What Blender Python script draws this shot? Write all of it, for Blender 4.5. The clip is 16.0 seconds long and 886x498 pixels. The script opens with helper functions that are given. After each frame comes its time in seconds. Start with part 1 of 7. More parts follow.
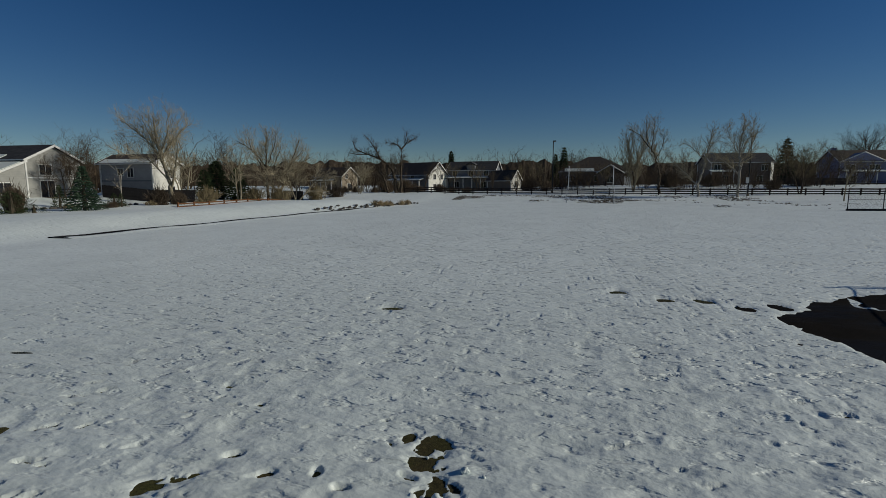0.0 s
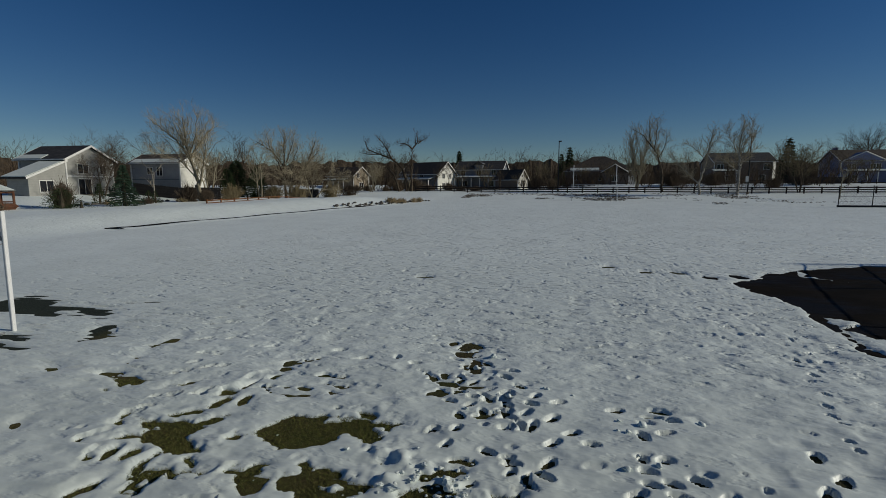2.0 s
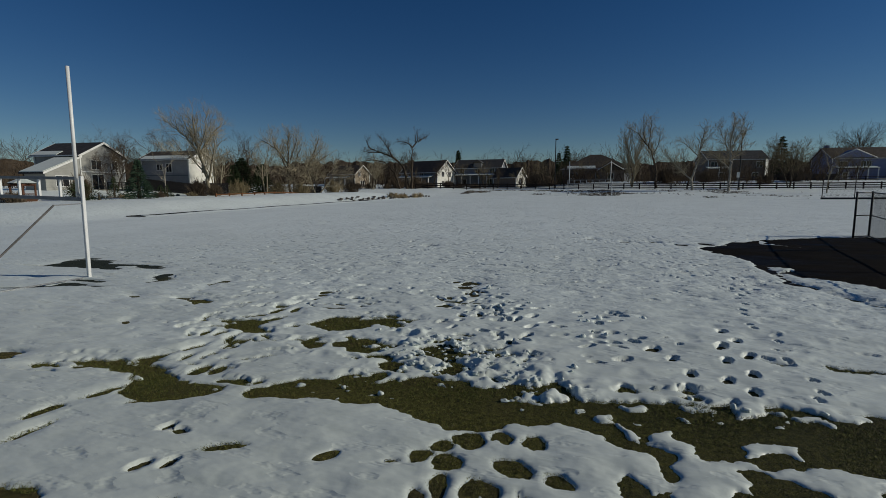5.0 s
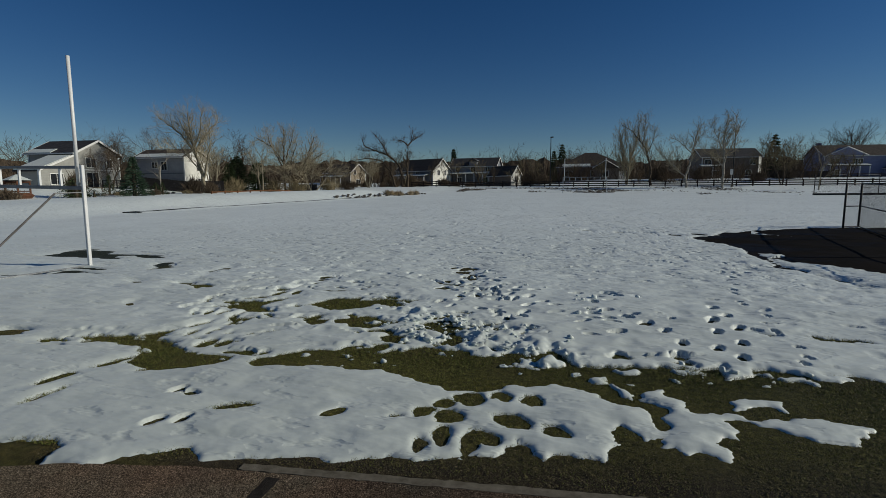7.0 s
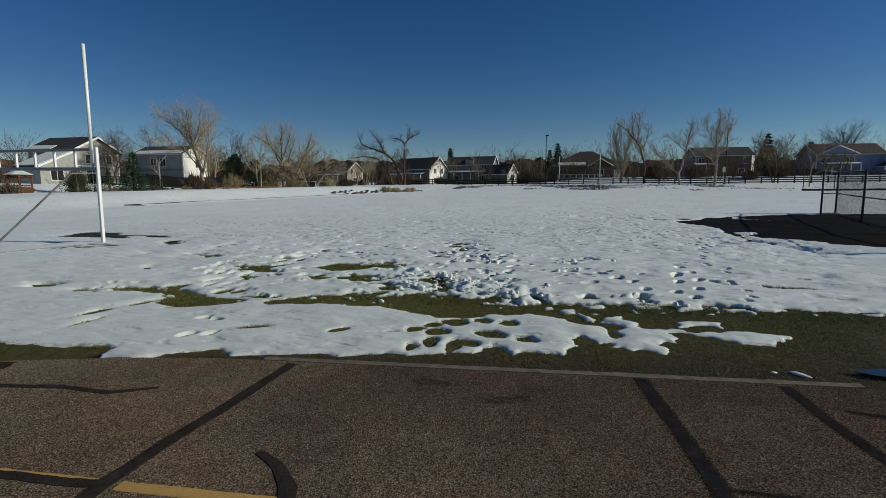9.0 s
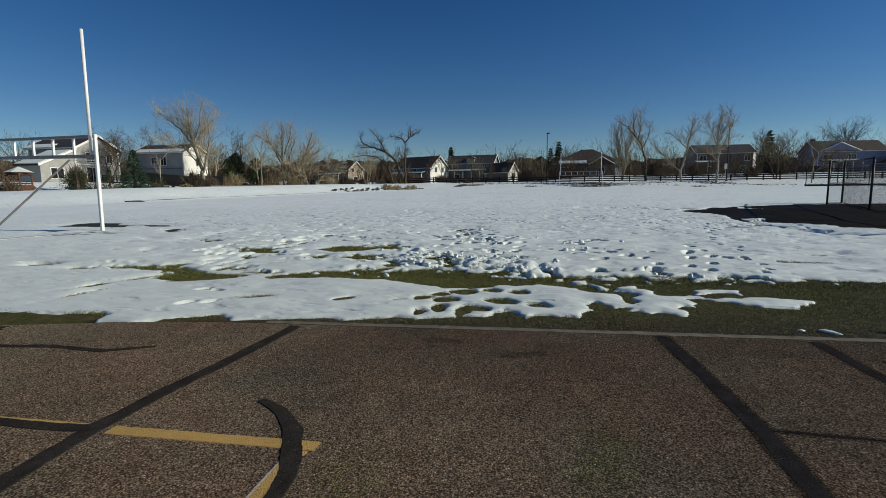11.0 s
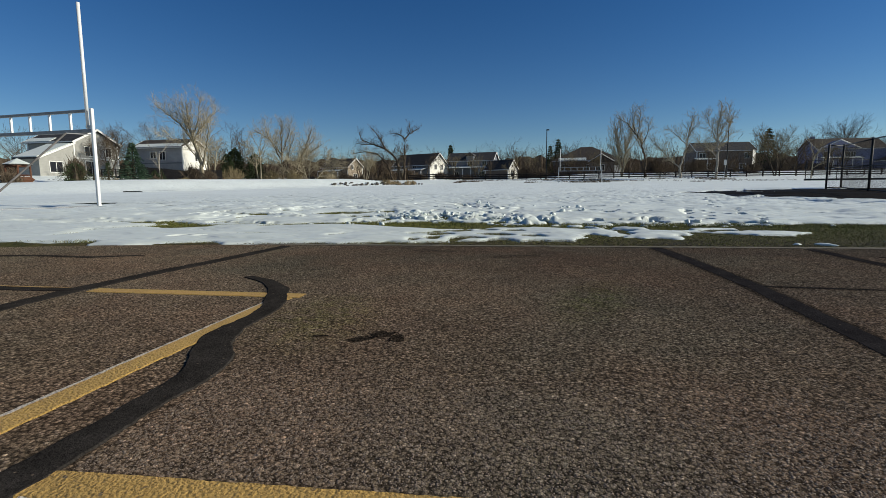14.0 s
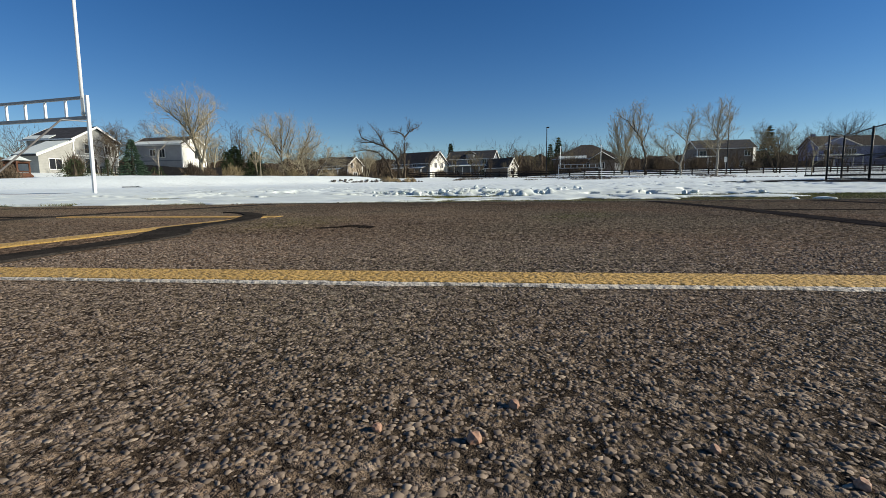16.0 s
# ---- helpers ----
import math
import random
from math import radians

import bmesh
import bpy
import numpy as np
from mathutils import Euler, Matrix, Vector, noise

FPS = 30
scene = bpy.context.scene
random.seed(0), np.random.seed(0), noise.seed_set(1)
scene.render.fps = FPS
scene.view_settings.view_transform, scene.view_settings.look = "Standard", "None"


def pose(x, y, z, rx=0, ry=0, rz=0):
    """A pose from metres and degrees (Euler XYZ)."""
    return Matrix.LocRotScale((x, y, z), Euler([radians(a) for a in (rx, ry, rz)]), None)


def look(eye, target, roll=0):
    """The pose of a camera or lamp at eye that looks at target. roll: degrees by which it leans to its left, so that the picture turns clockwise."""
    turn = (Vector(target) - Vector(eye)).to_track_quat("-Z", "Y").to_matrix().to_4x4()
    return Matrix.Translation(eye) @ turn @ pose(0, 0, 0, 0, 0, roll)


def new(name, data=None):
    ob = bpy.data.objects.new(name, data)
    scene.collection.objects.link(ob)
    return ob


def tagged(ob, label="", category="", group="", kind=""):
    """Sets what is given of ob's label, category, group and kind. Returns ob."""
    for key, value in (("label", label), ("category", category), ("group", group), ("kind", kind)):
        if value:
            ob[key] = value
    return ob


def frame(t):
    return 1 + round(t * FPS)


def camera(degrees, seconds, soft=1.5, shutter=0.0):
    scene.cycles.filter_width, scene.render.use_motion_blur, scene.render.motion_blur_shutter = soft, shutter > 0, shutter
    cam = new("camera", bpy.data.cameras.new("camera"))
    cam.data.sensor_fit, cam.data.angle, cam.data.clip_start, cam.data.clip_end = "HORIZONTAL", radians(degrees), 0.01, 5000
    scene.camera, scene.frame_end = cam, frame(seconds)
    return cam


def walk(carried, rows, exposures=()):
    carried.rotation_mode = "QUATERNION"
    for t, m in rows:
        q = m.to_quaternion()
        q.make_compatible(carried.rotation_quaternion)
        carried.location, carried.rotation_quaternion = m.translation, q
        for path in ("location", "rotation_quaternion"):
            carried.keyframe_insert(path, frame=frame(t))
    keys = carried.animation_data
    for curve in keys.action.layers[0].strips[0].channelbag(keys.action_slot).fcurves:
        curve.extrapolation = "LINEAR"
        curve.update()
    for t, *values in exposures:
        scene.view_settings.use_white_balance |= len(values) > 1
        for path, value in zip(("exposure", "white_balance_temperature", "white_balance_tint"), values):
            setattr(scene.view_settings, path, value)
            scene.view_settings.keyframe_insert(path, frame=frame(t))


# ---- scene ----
cam = camera(85.0, 16.0, soft=0.55)
PATH = [
    (0, (-0.32, -0.868, 4.017), (-0.669, 1.084, 3.761), -0.1),
    (0.5, (-0.283, -2.818, 3.86), (-0.636, -0.866, 3.606), -0.1),
    (1, (-0.216, -4.185, 3.698), (-0.574, -2.234, 3.442), -0.1),
    (1.5, (-0.246, -4.68, 3.658), (-0.609, -2.73, 3.403), -0.1),
    (2, (-0.3, -4.657, 3.736), (-0.674, -2.709, 3.48), -0.1),
    (2.5, (-0.303, -4.534, 3.676), (-0.685, -2.587, 3.422), -0.1),
    (3, (-0.283, -4.494, 3.304), (-0.663, -2.546, 3.05), -0.1),
    (3.5, (-0.21, -4.786, 3.06), (-0.59, -2.838, 2.811), -0.1),
    (4, (-0.059, -5.762, 2.883), (-0.436, -3.813, 2.635), -0.2),
    (4.2, (-0.012, -6.20, 2.838), (-0.388, -4.252, 2.588), -0.2),
    (6.3, (0.066, -7.60, 2.615), (-0.292, -5.648, 2.367), -0.4),
    (6.5, (0.061, -7.569, 2.561), (-0.295, -5.617, 2.31), -0.4),
    (7, (0.032, -7.546, 2.403), (-0.321, -5.594, 2.152), -0.4),
    (7.5, (0.04, -7.629, 2.238), (-0.309, -5.676, 1.99), -0.3),
    (8, (0.1, -7.838, 2.067), (-0.246, -5.883, 1.82), -0.3),
    (8.5, (0.204, -8.277, 1.898), (-0.14, -6.322, 1.649), -0.3),
    (9, (0.309, -8.535, 1.782), (-0.032, -6.58, 1.533), -0.4),
    (9.2, (0.329, -8.579, 1.745), (-0.012, -6.624, 1.496), -0.4),
    (11.3, (0.18, -8.38, 1.238), (-0.163, -6.425, 0.991), -0.7),
    (11.5, (0.191, -8.393, 1.171), (-0.15, -6.437, 0.924), -0.7),
    (12, (0.246, -8.426, 0.967), (-0.096, -6.471, 0.721), -0.6),
    (12.5, (0.253, -8.459, 0.852), (-0.09, -6.504, 0.607), -0.6),
    (13, (0.238, -8.478, 0.751), (-0.103, -6.523, 0.504), -0.6),
    (13.5, (0.239, -8.448, 0.648), (-0.103, -6.493, 0.402), -0.6),
    (14, (0.251, -8.436, 0.538), (-0.092, -6.481, 0.291), -0.6),
    (14.5, (0.276, -8.425, 0.427), (-0.068, -6.471, 0.179), -0.7),
    (15, (0.31, -8.432, 0.318), (-0.035, -6.478, 0.07), -0.8),
    (15.5, (0.332, -8.42, 0.226), (-0.013, -6.465, -0.022), -0.8),
    (16, (0.332, -8.377, 0.129), (-0.013, -6.423, -0.119), -0.7),
]
walk(cam, [(t, look(eye, target, roll)) for t, eye, target, roll in PATH],
     exposures=[(0, -0.95, 6850, 3), (4, -0.95, 6850, 3), (7, -0.78, 6850, 3), (9, -0.45, 6850, 3), (11.5, -0.12, 6850, 3), (12.5, 0.0, 6900, 3), (14.5, 0.1, 6980, 3), (16, 0.38, 7050, 4)])

# ---- sky and sun ----
SUN_AZ = (0.995, 0.10)          # the way to the sun, over the ground
SUN_EL = 24.0
world = bpy.data.worlds.new("world")
scene.world = world
world.use_nodes = True
wn = world.node_tree
sky = wn.nodes.new("ShaderNodeTexSky")
sky.sky_type = 'NISHITA'
sky.sun_disc = False
sky.sun_elevation = radians(SUN_EL)
sky.sun_rotation = math.atan2(SUN_AZ[0], SUN_AZ[1])
sky.altitude = 1600
sky.air_density = 1.0
sky.dust_density = 0.0
sky.ozone_density = 3.0
wn.nodes["Background"].inputs["Strength"].default_value = 0.077
deep = wn.nodes.new("ShaderNodeHueSaturation")
deep.inputs["Saturation"].default_value = 1.3
deep.inputs["Hue"].default_value = 0.512
wn.links.new(sky.outputs["Color"], deep.inputs["Color"])
wn.links.new(deep.outputs["Color"], wn.nodes["Background"].inputs["Color"])
sun = bpy.data.lights.new("sun", 'SUN')
sun.energy = 5.0
sun.angle = radians(0.53)
sun.color = (1.0, 0.95, 0.88)
sun_ob = new("sun", sun)
ce = math.cos(radians(SUN_EL))
sun_way = Vector((SUN_AZ[0] * ce, SUN_AZ[1] * ce, math.sin(radians(SUN_EL))))
sun_ob.matrix_world = look(sun_way * 300, (0, 0, 0))


# ---- materials ----
def node(nt, kind, **values):
    n = nt.nodes.new(kind)
    for key, value in values.items():
        n.inputs[key].default_value = value
    return n


def ramp(nt, source, stops):
    r = nt.nodes.new("ShaderNodeValToRGB")
    el = r.color_ramp.elements
    while len(el) < len(stops):
        el.new(0.5)
    for e, (at, c) in zip(el, stops):
        e.position, e.color = at, (*c, 1)
    nt.links.new(source, r.inputs["Fac"])
    return r.outputs["Color"]


def mixed(nt, a, b, fac, way='MIX'):
    m = nt.nodes.new("ShaderNodeMix")
    m.data_type, m.blend_type = 'RGBA', way
    for sock, value in ((m.inputs[0], fac), (m.inputs[6], a), (m.inputs[7], b)):
        if isinstance(value, bpy.types.NodeSocket):
            nt.links.new(value, sock)
        elif isinstance(value, (int, float)):
            sock.default_value = value
        else:
            sock.default_value = (*value, 1)
    return m.outputs[2]


def noise_out(nt, scale, detail=4.0, rough=0.55, stretch=None, out="Fac"):
    co = nt.nodes.new("ShaderNodeTexCoord")
    n = node(nt, "ShaderNodeTexNoise", Scale=scale, Detail=detail, Roughness=rough)
    src = co.outputs["Object"]
    if stretch:
        mp = nt.nodes.new("ShaderNodeMapping")
        mp.inputs["Scale"].default_value = stretch
        nt.links.new(src, mp.inputs["Vector"])
        src = mp.outputs["Vector"]
    nt.links.new(src, n.inputs["Vector"])
    return n.outputs[out]


def start(name, rough, metal=0.0):
    m = bpy.data.materials.new(name)
    m.use_nodes = True
    nt = m.node_tree
    b = nt.nodes["Principled BSDF"]
    b.inputs["Roughness"].default_value = rough
    b.inputs["Metallic"].default_value = metal
    return m, nt, b


def bumped(nt, b, height, strength, distance):
    u = node(nt, "ShaderNodeBump", Strength=strength, Distance=distance)
    nt.links.new(height, u.inputs["Height"])
    nt.links.new(u.outputs["Normal"], b.inputs["Normal"])
    return u


def plain(name, dark, light, scale=6.0, rough=0.6, metal=0.0, bump=0.002, stretch=None, grain=60.0):
    """A surface that varies between two colours at two scales, with fine relief."""
    m, nt, b = start(name, rough, metal)
    if rough > 0.45:
        b.inputs["Specular IOR Level"].default_value = 0.12 if rough > 0.7 else 0.25
    a = noise_out(nt, scale, 5, 0.6, stretch)
    g = noise_out(nt, grain, 3, 0.6, stretch)
    c = ramp(nt, a, [(0.3, dark), (0.7, light)])
    c2 = mixed(nt, c, ramp(nt, g, [(0.3, (0.78,) * 3), (0.7, (1.0,) * 3)]), 0.6, 'MULTIPLY')
    nt.links.new(c2, b.inputs["Base Color"])
    if bump:
        bumped(nt, b, g, 0.6, bump)
    return m


def siding(name, colour, dark=0.8, step=0.2):
    """Lapped boards: shallow horizontal steps, with weathering."""
    m, nt, b = start(name, 0.65)
    co = nt.nodes.new("ShaderNodeTexCoord")
    w = nt.nodes.new("ShaderNodeTexWave")
    w.wave_type, w.bands_direction, w.wave_profile = 'BANDS', 'Z', 'SAW'
    w.inputs["Scale"].default_value = 0.314 / step
    w.inputs["Distortion"].default_value = 0.0
    nt.links.new(co.outputs["Object"], w.inputs["Vector"])
    a = noise_out(nt, 1.3, 5, 0.6)
    c = ramp(nt, a, [(0.3, tuple(v * dark for v in colour)), (0.7, colour)])
    line = ramp(nt, w.outputs["Fac"], [(0.0, (0.62,) * 3), (0.14, (1.0,) * 3)])
    nt.links.new(mixed(nt, c, line, 0.8, 'MULTIPLY'), b.inputs["Base Color"])
    bumped(nt, b, w.outputs["Fac"], 0.5, 0.012)
    return m


def south_of(nt, y0, y1, ragged):
    """0 north of y0, 1 south of y1, with a ragged line between."""
    co = nt.nodes.new("ShaderNodeTexCoord")
    sep = nt.nodes.new("ShaderNodeSeparateXYZ")
    nt.links.new(co.outputs["Object"], sep.inputs["Vector"])
    wob = nt.nodes.new("ShaderNodeMath")
    wob.operation = 'MULTIPLY_ADD'
    nt.links.new(noise_out(nt, 2.6, 5, 0.6), wob.inputs[0])
    wob.inputs[1].default_value = 2 * ragged
    nt.links.new(sep.outputs["Y"], wob.inputs[2])
    mr = node(nt, "ShaderNodeMapRange")
    nt.links.new(wob.outputs[0], mr.inputs["Value"])
    for k, v in (("From Min", y0 + ragged), ("From Max", y1 + ragged), ("To Min", 0.0), ("To Max", 1.0)):
        mr.inputs[k].default_value = v
    return mr.outputs["Result"]


def snow_material(name):
    m, nt, b = start(name, 0.5)
    b.inputs["Specular IOR Level"].default_value = 0.8
    b.inputs["Sheen Weight"].default_value = 0.12
    b.inputs["Sheen Roughness"].default_value = 0.45
    big = noise_out(nt, 0.35, 4, 0.55)
    mid = noise_out(nt, 3.6, 2, 0.5, (0.7, 1.3, 1.0))
    pits = ramp(nt, noise_out(nt, 2.9, 3, 0.5, (0.65, 1.5, 1.0)), [(0.30, (0, 0, 0)), (0.43, (1, 1, 1))])
    fine = noise_out(nt, 38.0, 4, 0.65)
    c = ramp(nt, big, [(0.3, (0.715, 0.765, 0.742)), (0.65, (0.81, 0.865, 0.84))])
    dirt = ramp(nt, mid, [(0.27, (0.85, 0.86, 0.86)), (0.5, (1, 1, 1))])
    c = mixed(nt, c, mixed(nt, (1.0, 1.0, 1.0), (0.91, 0.9, 0.87), south_of(nt, 5.0, -1.5, 0.6)), 1.0, 'MULTIPLY')      # wetter and greyer towards the pavement
    # fall in brightness from far to near field, put into the snow colour
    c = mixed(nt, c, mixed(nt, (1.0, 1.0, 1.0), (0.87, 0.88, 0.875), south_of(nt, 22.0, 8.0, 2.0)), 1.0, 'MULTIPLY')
    nt.links.new(mixed(nt, c, dirt, 0.8, 'MULTIPLY'), b.inputs["Base Color"])
    place = nt.nodes.new("ShaderNodeTexCoord")
    axes = nt.nodes.new("ShaderNodeSeparateXYZ")
    nt.links.new(place.outputs["Object"], axes.inputs["Vector"])
    even = node(nt, "ShaderNodeMapRange")          # an unbroken, smoother crust west of the goal
    nt.links.new(axes.outputs["X"], even.inputs["Value"])
    for k_, v_ in (("From Min", -9.0), ("From Max", -22.0), ("To Min", 1.0), ("To Max", 0.42)):
        even.inputs[k_].default_value = v_

    def eased(amount):
        mul = nt.nodes.new("ShaderNodeMath")
        mul.operation = 'MULTIPLY'
        nt.links.new(amount, mul.inputs[0])
        nt.links.new(even.outputs["Result"], mul.inputs[1])
        return mul.outputs[0]

    u = node(nt, "ShaderNodeBump", Strength=0.5, Distance=0.06)
    firm = node(nt, "ShaderNodeMapRange")
    nt.links.new(south_of(nt, 3.5, 0.0, 0.6), firm.inputs["Value"])
    firm.inputs["To Min"].default_value, firm.inputs["To Max"].default_value = 0.85, 0.5      # smoother where it has thawed most
    nt.links.new(eased(firm.outputs["Result"]), u.inputs["Strength"])
    nt.links.new(mid, u.inputs["Height"])
    hollow = node(nt, "ShaderNodeBump", Strength=0.6, Distance=0.06)
    crusty = node(nt, "ShaderNodeMapRange")
    nt.links.new(south_of(nt, 9.0, 3.5, 0.8), crusty.inputs["Value"])
    crusty.inputs["To Min"].default_value, crusty.inputs["To Max"].default_value = 0.95, 0.3
    nt.links.new(eased(crusty.outputs["Result"]), hollow.inputs["Strength"])
    nt.links.new(pits, hollow.inputs["Height"])
    nt.links.new(u.outputs["Normal"], hollow.inputs["Normal"])
    ripple = node(nt, "ShaderNodeBump", Strength=0.5, Distance=0.03)
    soft = node(nt, "ShaderNodeMapRange")
    nt.links.new(south_of(nt, 7.5, 1.5, 0.8), soft.inputs["Value"])
    soft.inputs["To Min"].default_value, soft.inputs["To Max"].default_value = 0.85, 0.1
    nt.links.new(eased(soft.outputs["Result"]), ripple.inputs["Strength"])
    nt.links.new(noise_out(nt, 8.0, 3, 0.6, (1.0, 1.35, 1.0)), ripple.inputs["Height"])
    nt.links.new(hollow.outputs["Normal"], ripple.inputs["Normal"])
    v = node(nt, "ShaderNodeBump", Strength=0.07, Distance=0.008)
    nt.links.new(fine, v.inputs["Height"])
    nt.links.new(ripple.outputs["Normal"], v.inputs["Normal"])
    nt.links.new(v.outputs["Normal"], b.inputs["Normal"])
    return m


def lawn_material(name):
    m, nt, b = start(name, 0.85)
    b.inputs["Diffuse Roughness"].default_value = 1.0
    b.inputs["Specular IOR Level"].default_value = 0.15
    big = noise_out(nt, 0.9, 5, 0.6)
    mid = noise_out(nt, 14, 5, 0.7)
    fine = noise_out(nt, 160, 3, 0.7)
    c = ramp(nt, big, [(0.3, (0.094, 0.072, 0.036)), (0.5, (0.08, 0.076, 0.027)), (0.7, (0.064, 0.075, 0.022))])
    grit = ramp(nt, fine, [(0.4, (0.02, 0.016, 0.01)), (0.54, (0.062, 0.05, 0.032)), (0.66, (0.16, 0.128, 0.09))])
    co = nt.nodes.new("ShaderNodeTexCoord")
    sep = nt.nodes.new("ShaderNodeSeparateXYZ")
    nt.links.new(co.outputs["Object"], sep.inputs["Vector"])
    east = node(nt, "ShaderNodeMapRange")
    nt.links.new(sep.outputs["X"], east.inputs["Value"])
    east.inputs["From Min"].default_value, east.inputs["From Max"].default_value = -3.9, -2.9
    both = nt.nodes.new("ShaderNodeMath")
    both.operation = 'MULTIPLY'
    nt.links.new(east.outputs["Result"], both.inputs[0])
    nt.links.new(south_of(nt, -2.9, -3.7, 0.45), both.inputs[1])
    arid = nt.nodes.new("ShaderNodeMath")
    arid.operation = 'MULTIPLY'
    nt.links.new(east.outputs["Result"], arid.inputs[0])
    nt.links.new(south_of(nt, -0.6, -1.9, 0.5), arid.inputs[1])
    c = mixed(nt, c, ramp(nt, mid, [(0.35, (0.085, 0.084, 0.022)), (0.65, (0.165, 0.155, 0.042))]), arid.outputs[0])
    c = mixed(nt, c, grit, both.outputs[0])
    west = node(nt, "ShaderNodeMapRange")
    nt.links.new(sep.outputs["X"], west.inputs["Value"])
    west.inputs["From Min"].default_value, west.inputs["From Max"].default_value = -10.4, -11.2
    c = mixed(nt, c, (0.028, 0.036, 0.032), west.outputs["Result"])       # trodden mud of the goal mouth
    c = mixed(nt, c, ramp(nt, mid, [(0.35, (0.5, 0.5, 0.5)), (0.7, (1.25, 1.2, 1.1))]), 0.9, 'MULTIPLY')
    c = mixed(nt, c, ramp(nt, fine, [(0.35, (0.5, 0.5, 0.5)), (0.65, (1.3, 1.3, 1.2))]), 0.9, 'MULTIPLY')
    nt.links.new(c, b.inputs["Base Color"])
    bumped(nt, b, fine, 0.9, 0.02)
    return m


def asphalt_material(name, wet=1.0):
    m, nt, b = start(name, 0.85)
    b.inputs["Specular IOR Level"].default_value = 0.02
    b.inputs["Diffuse Roughness"].default_value = 0.55
    co = nt.nodes.new("ShaderNodeTexCoord")
    vo = node(nt, "ShaderNodeTexVoronoi", Scale=100.0, Randomness=1.0)
    nt.links.new(co.outputs["Object"], vo.inputs["Vector"])
    big = noise_out(nt, 0.55, 5, 0.6)
    mid = noise_out(nt, 4.5, 4, 0.6)
    sep = nt.nodes.new("ShaderNodeSeparateColor")
    nt.links.new(vo.outputs["Color"], sep.inputs["Color"])
    vb = node(nt, "ShaderNodeTexVoronoi", Scale=115.0, Randomness=1.0)
    nt.links.new(co.outputs["Object"], vb.inputs["Vector"])
    grit = noise_out(nt, 300, 3, 0.7)
    stone = ramp(nt, sep.outputs[0], [(0.0, (0.225, 0.176, 0.13)), (0.45, (0.325, 0.255, 0.19)), (0.85, (0.39, 0.306, 0.226)), (1.0, (0.68, 0.555, 0.43))])
    gap = ramp(nt, vo.outputs["Distance"], [(0.38, (1, 1, 1)), (0.66, (0.22, 0.22, 0.22))])
    c = mixed(nt, stone, gap, 0.92, 'MULTIPLY')
    sepb = nt.nodes.new("ShaderNodeSeparateColor")
    nt.links.new(vb.outputs["Color"], sepb.inputs["Color"])
    c = mixed(nt, c, ramp(nt, sepb.outputs[0], [(0.0, (0.86, 0.86, 0.86)), (0.55, (1.0, 1.0, 1.0)), (0.88, (1.08, 1.08, 1.07)), (1.0, (1.5, 1.48, 1.42))]), 0.9, 'MULTIPLY')
    c = mixed(nt, c, ramp(nt, vb.outputs["Distance"], [(0.3, (1.12, 1.12, 1.12)), (0.7, (0.6, 0.59, 0.58))]), 0.8, 'MULTIPLY')
    c = mixed(nt, c, ramp(nt, grit, [(0.36, (0.6, 0.6, 0.6)), (0.5, (1, 1, 1)), (0.66, (1.35, 1.34, 1.3))]), 0.8, 'MULTIPLY')
    c = mixed(nt, c, ramp(nt, big, [(0.32, (0.72, 0.74, 0.74)), (0.66, (1.15, 1.1, 1.05))]), 0.9, 'MULTIPLY')
    c = mixed(nt, c, ramp(nt, mid, [(0.3, (0.8, 0.8, 0.82)), (0.62, (1.08, 1.06, 1.04))]), 0.8, 'MULTIPLY')
    c = mixed(nt, c, ramp(nt, noise_out(nt, 0.8, 3, 0.6), [(0.36, (0.90, 0.99, 1.0)), (0.62, (1.08, 0.98, 0.95))]), 0.9, 'MULTIPLY')
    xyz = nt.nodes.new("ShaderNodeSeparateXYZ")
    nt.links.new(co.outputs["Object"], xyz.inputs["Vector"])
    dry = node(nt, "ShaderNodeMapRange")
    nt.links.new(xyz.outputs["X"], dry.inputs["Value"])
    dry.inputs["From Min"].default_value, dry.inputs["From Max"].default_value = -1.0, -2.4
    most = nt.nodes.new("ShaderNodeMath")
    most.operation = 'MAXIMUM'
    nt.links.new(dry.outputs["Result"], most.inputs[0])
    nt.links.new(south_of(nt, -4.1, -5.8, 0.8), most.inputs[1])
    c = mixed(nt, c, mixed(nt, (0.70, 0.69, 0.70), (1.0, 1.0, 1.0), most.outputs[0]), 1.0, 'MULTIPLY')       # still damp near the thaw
    for spot, turn, size in (((0.58, -6.05, 0), -18, (0.2, 0.55, 1)), ((-0.6, -6.55, 0), 10, (0.28, 0.5, 1))):      # faint moss in the hollows
        mp = nt.nodes.new("ShaderNodeMapping")
        mp.vector_type = 'TEXTURE'
        mp.inputs["Location"].default_value, mp.inputs["Rotation"].default_value, mp.inputs["Scale"].default_value = spot, (0, 0, radians(turn)), size
        nt.links.new(co.outputs["Object"], mp.inputs["Vector"])
        ln = nt.nodes.new("ShaderNodeVectorMath")
        ln.operation = 'LENGTH'
        nt.links.new(mp.outputs["Vector"], ln.inputs[0])
        fade = node(nt, "ShaderNodeMapRange")
        nt.links.new(ln.outputs["Value"], fade.inputs["Value"])
        for k_, v_ in (("From Min", 1.1), ("From Max", 0.2), ("To Min", 0.0), ("To Max", 0.75)):
            fade.inputs[k_].default_value = v_
        moss = nt.nodes.new("ShaderNodeMath")
        moss.operation = 'MULTIPLY'
        nt.links.new(fade.outputs["Result"], moss.inputs[0])
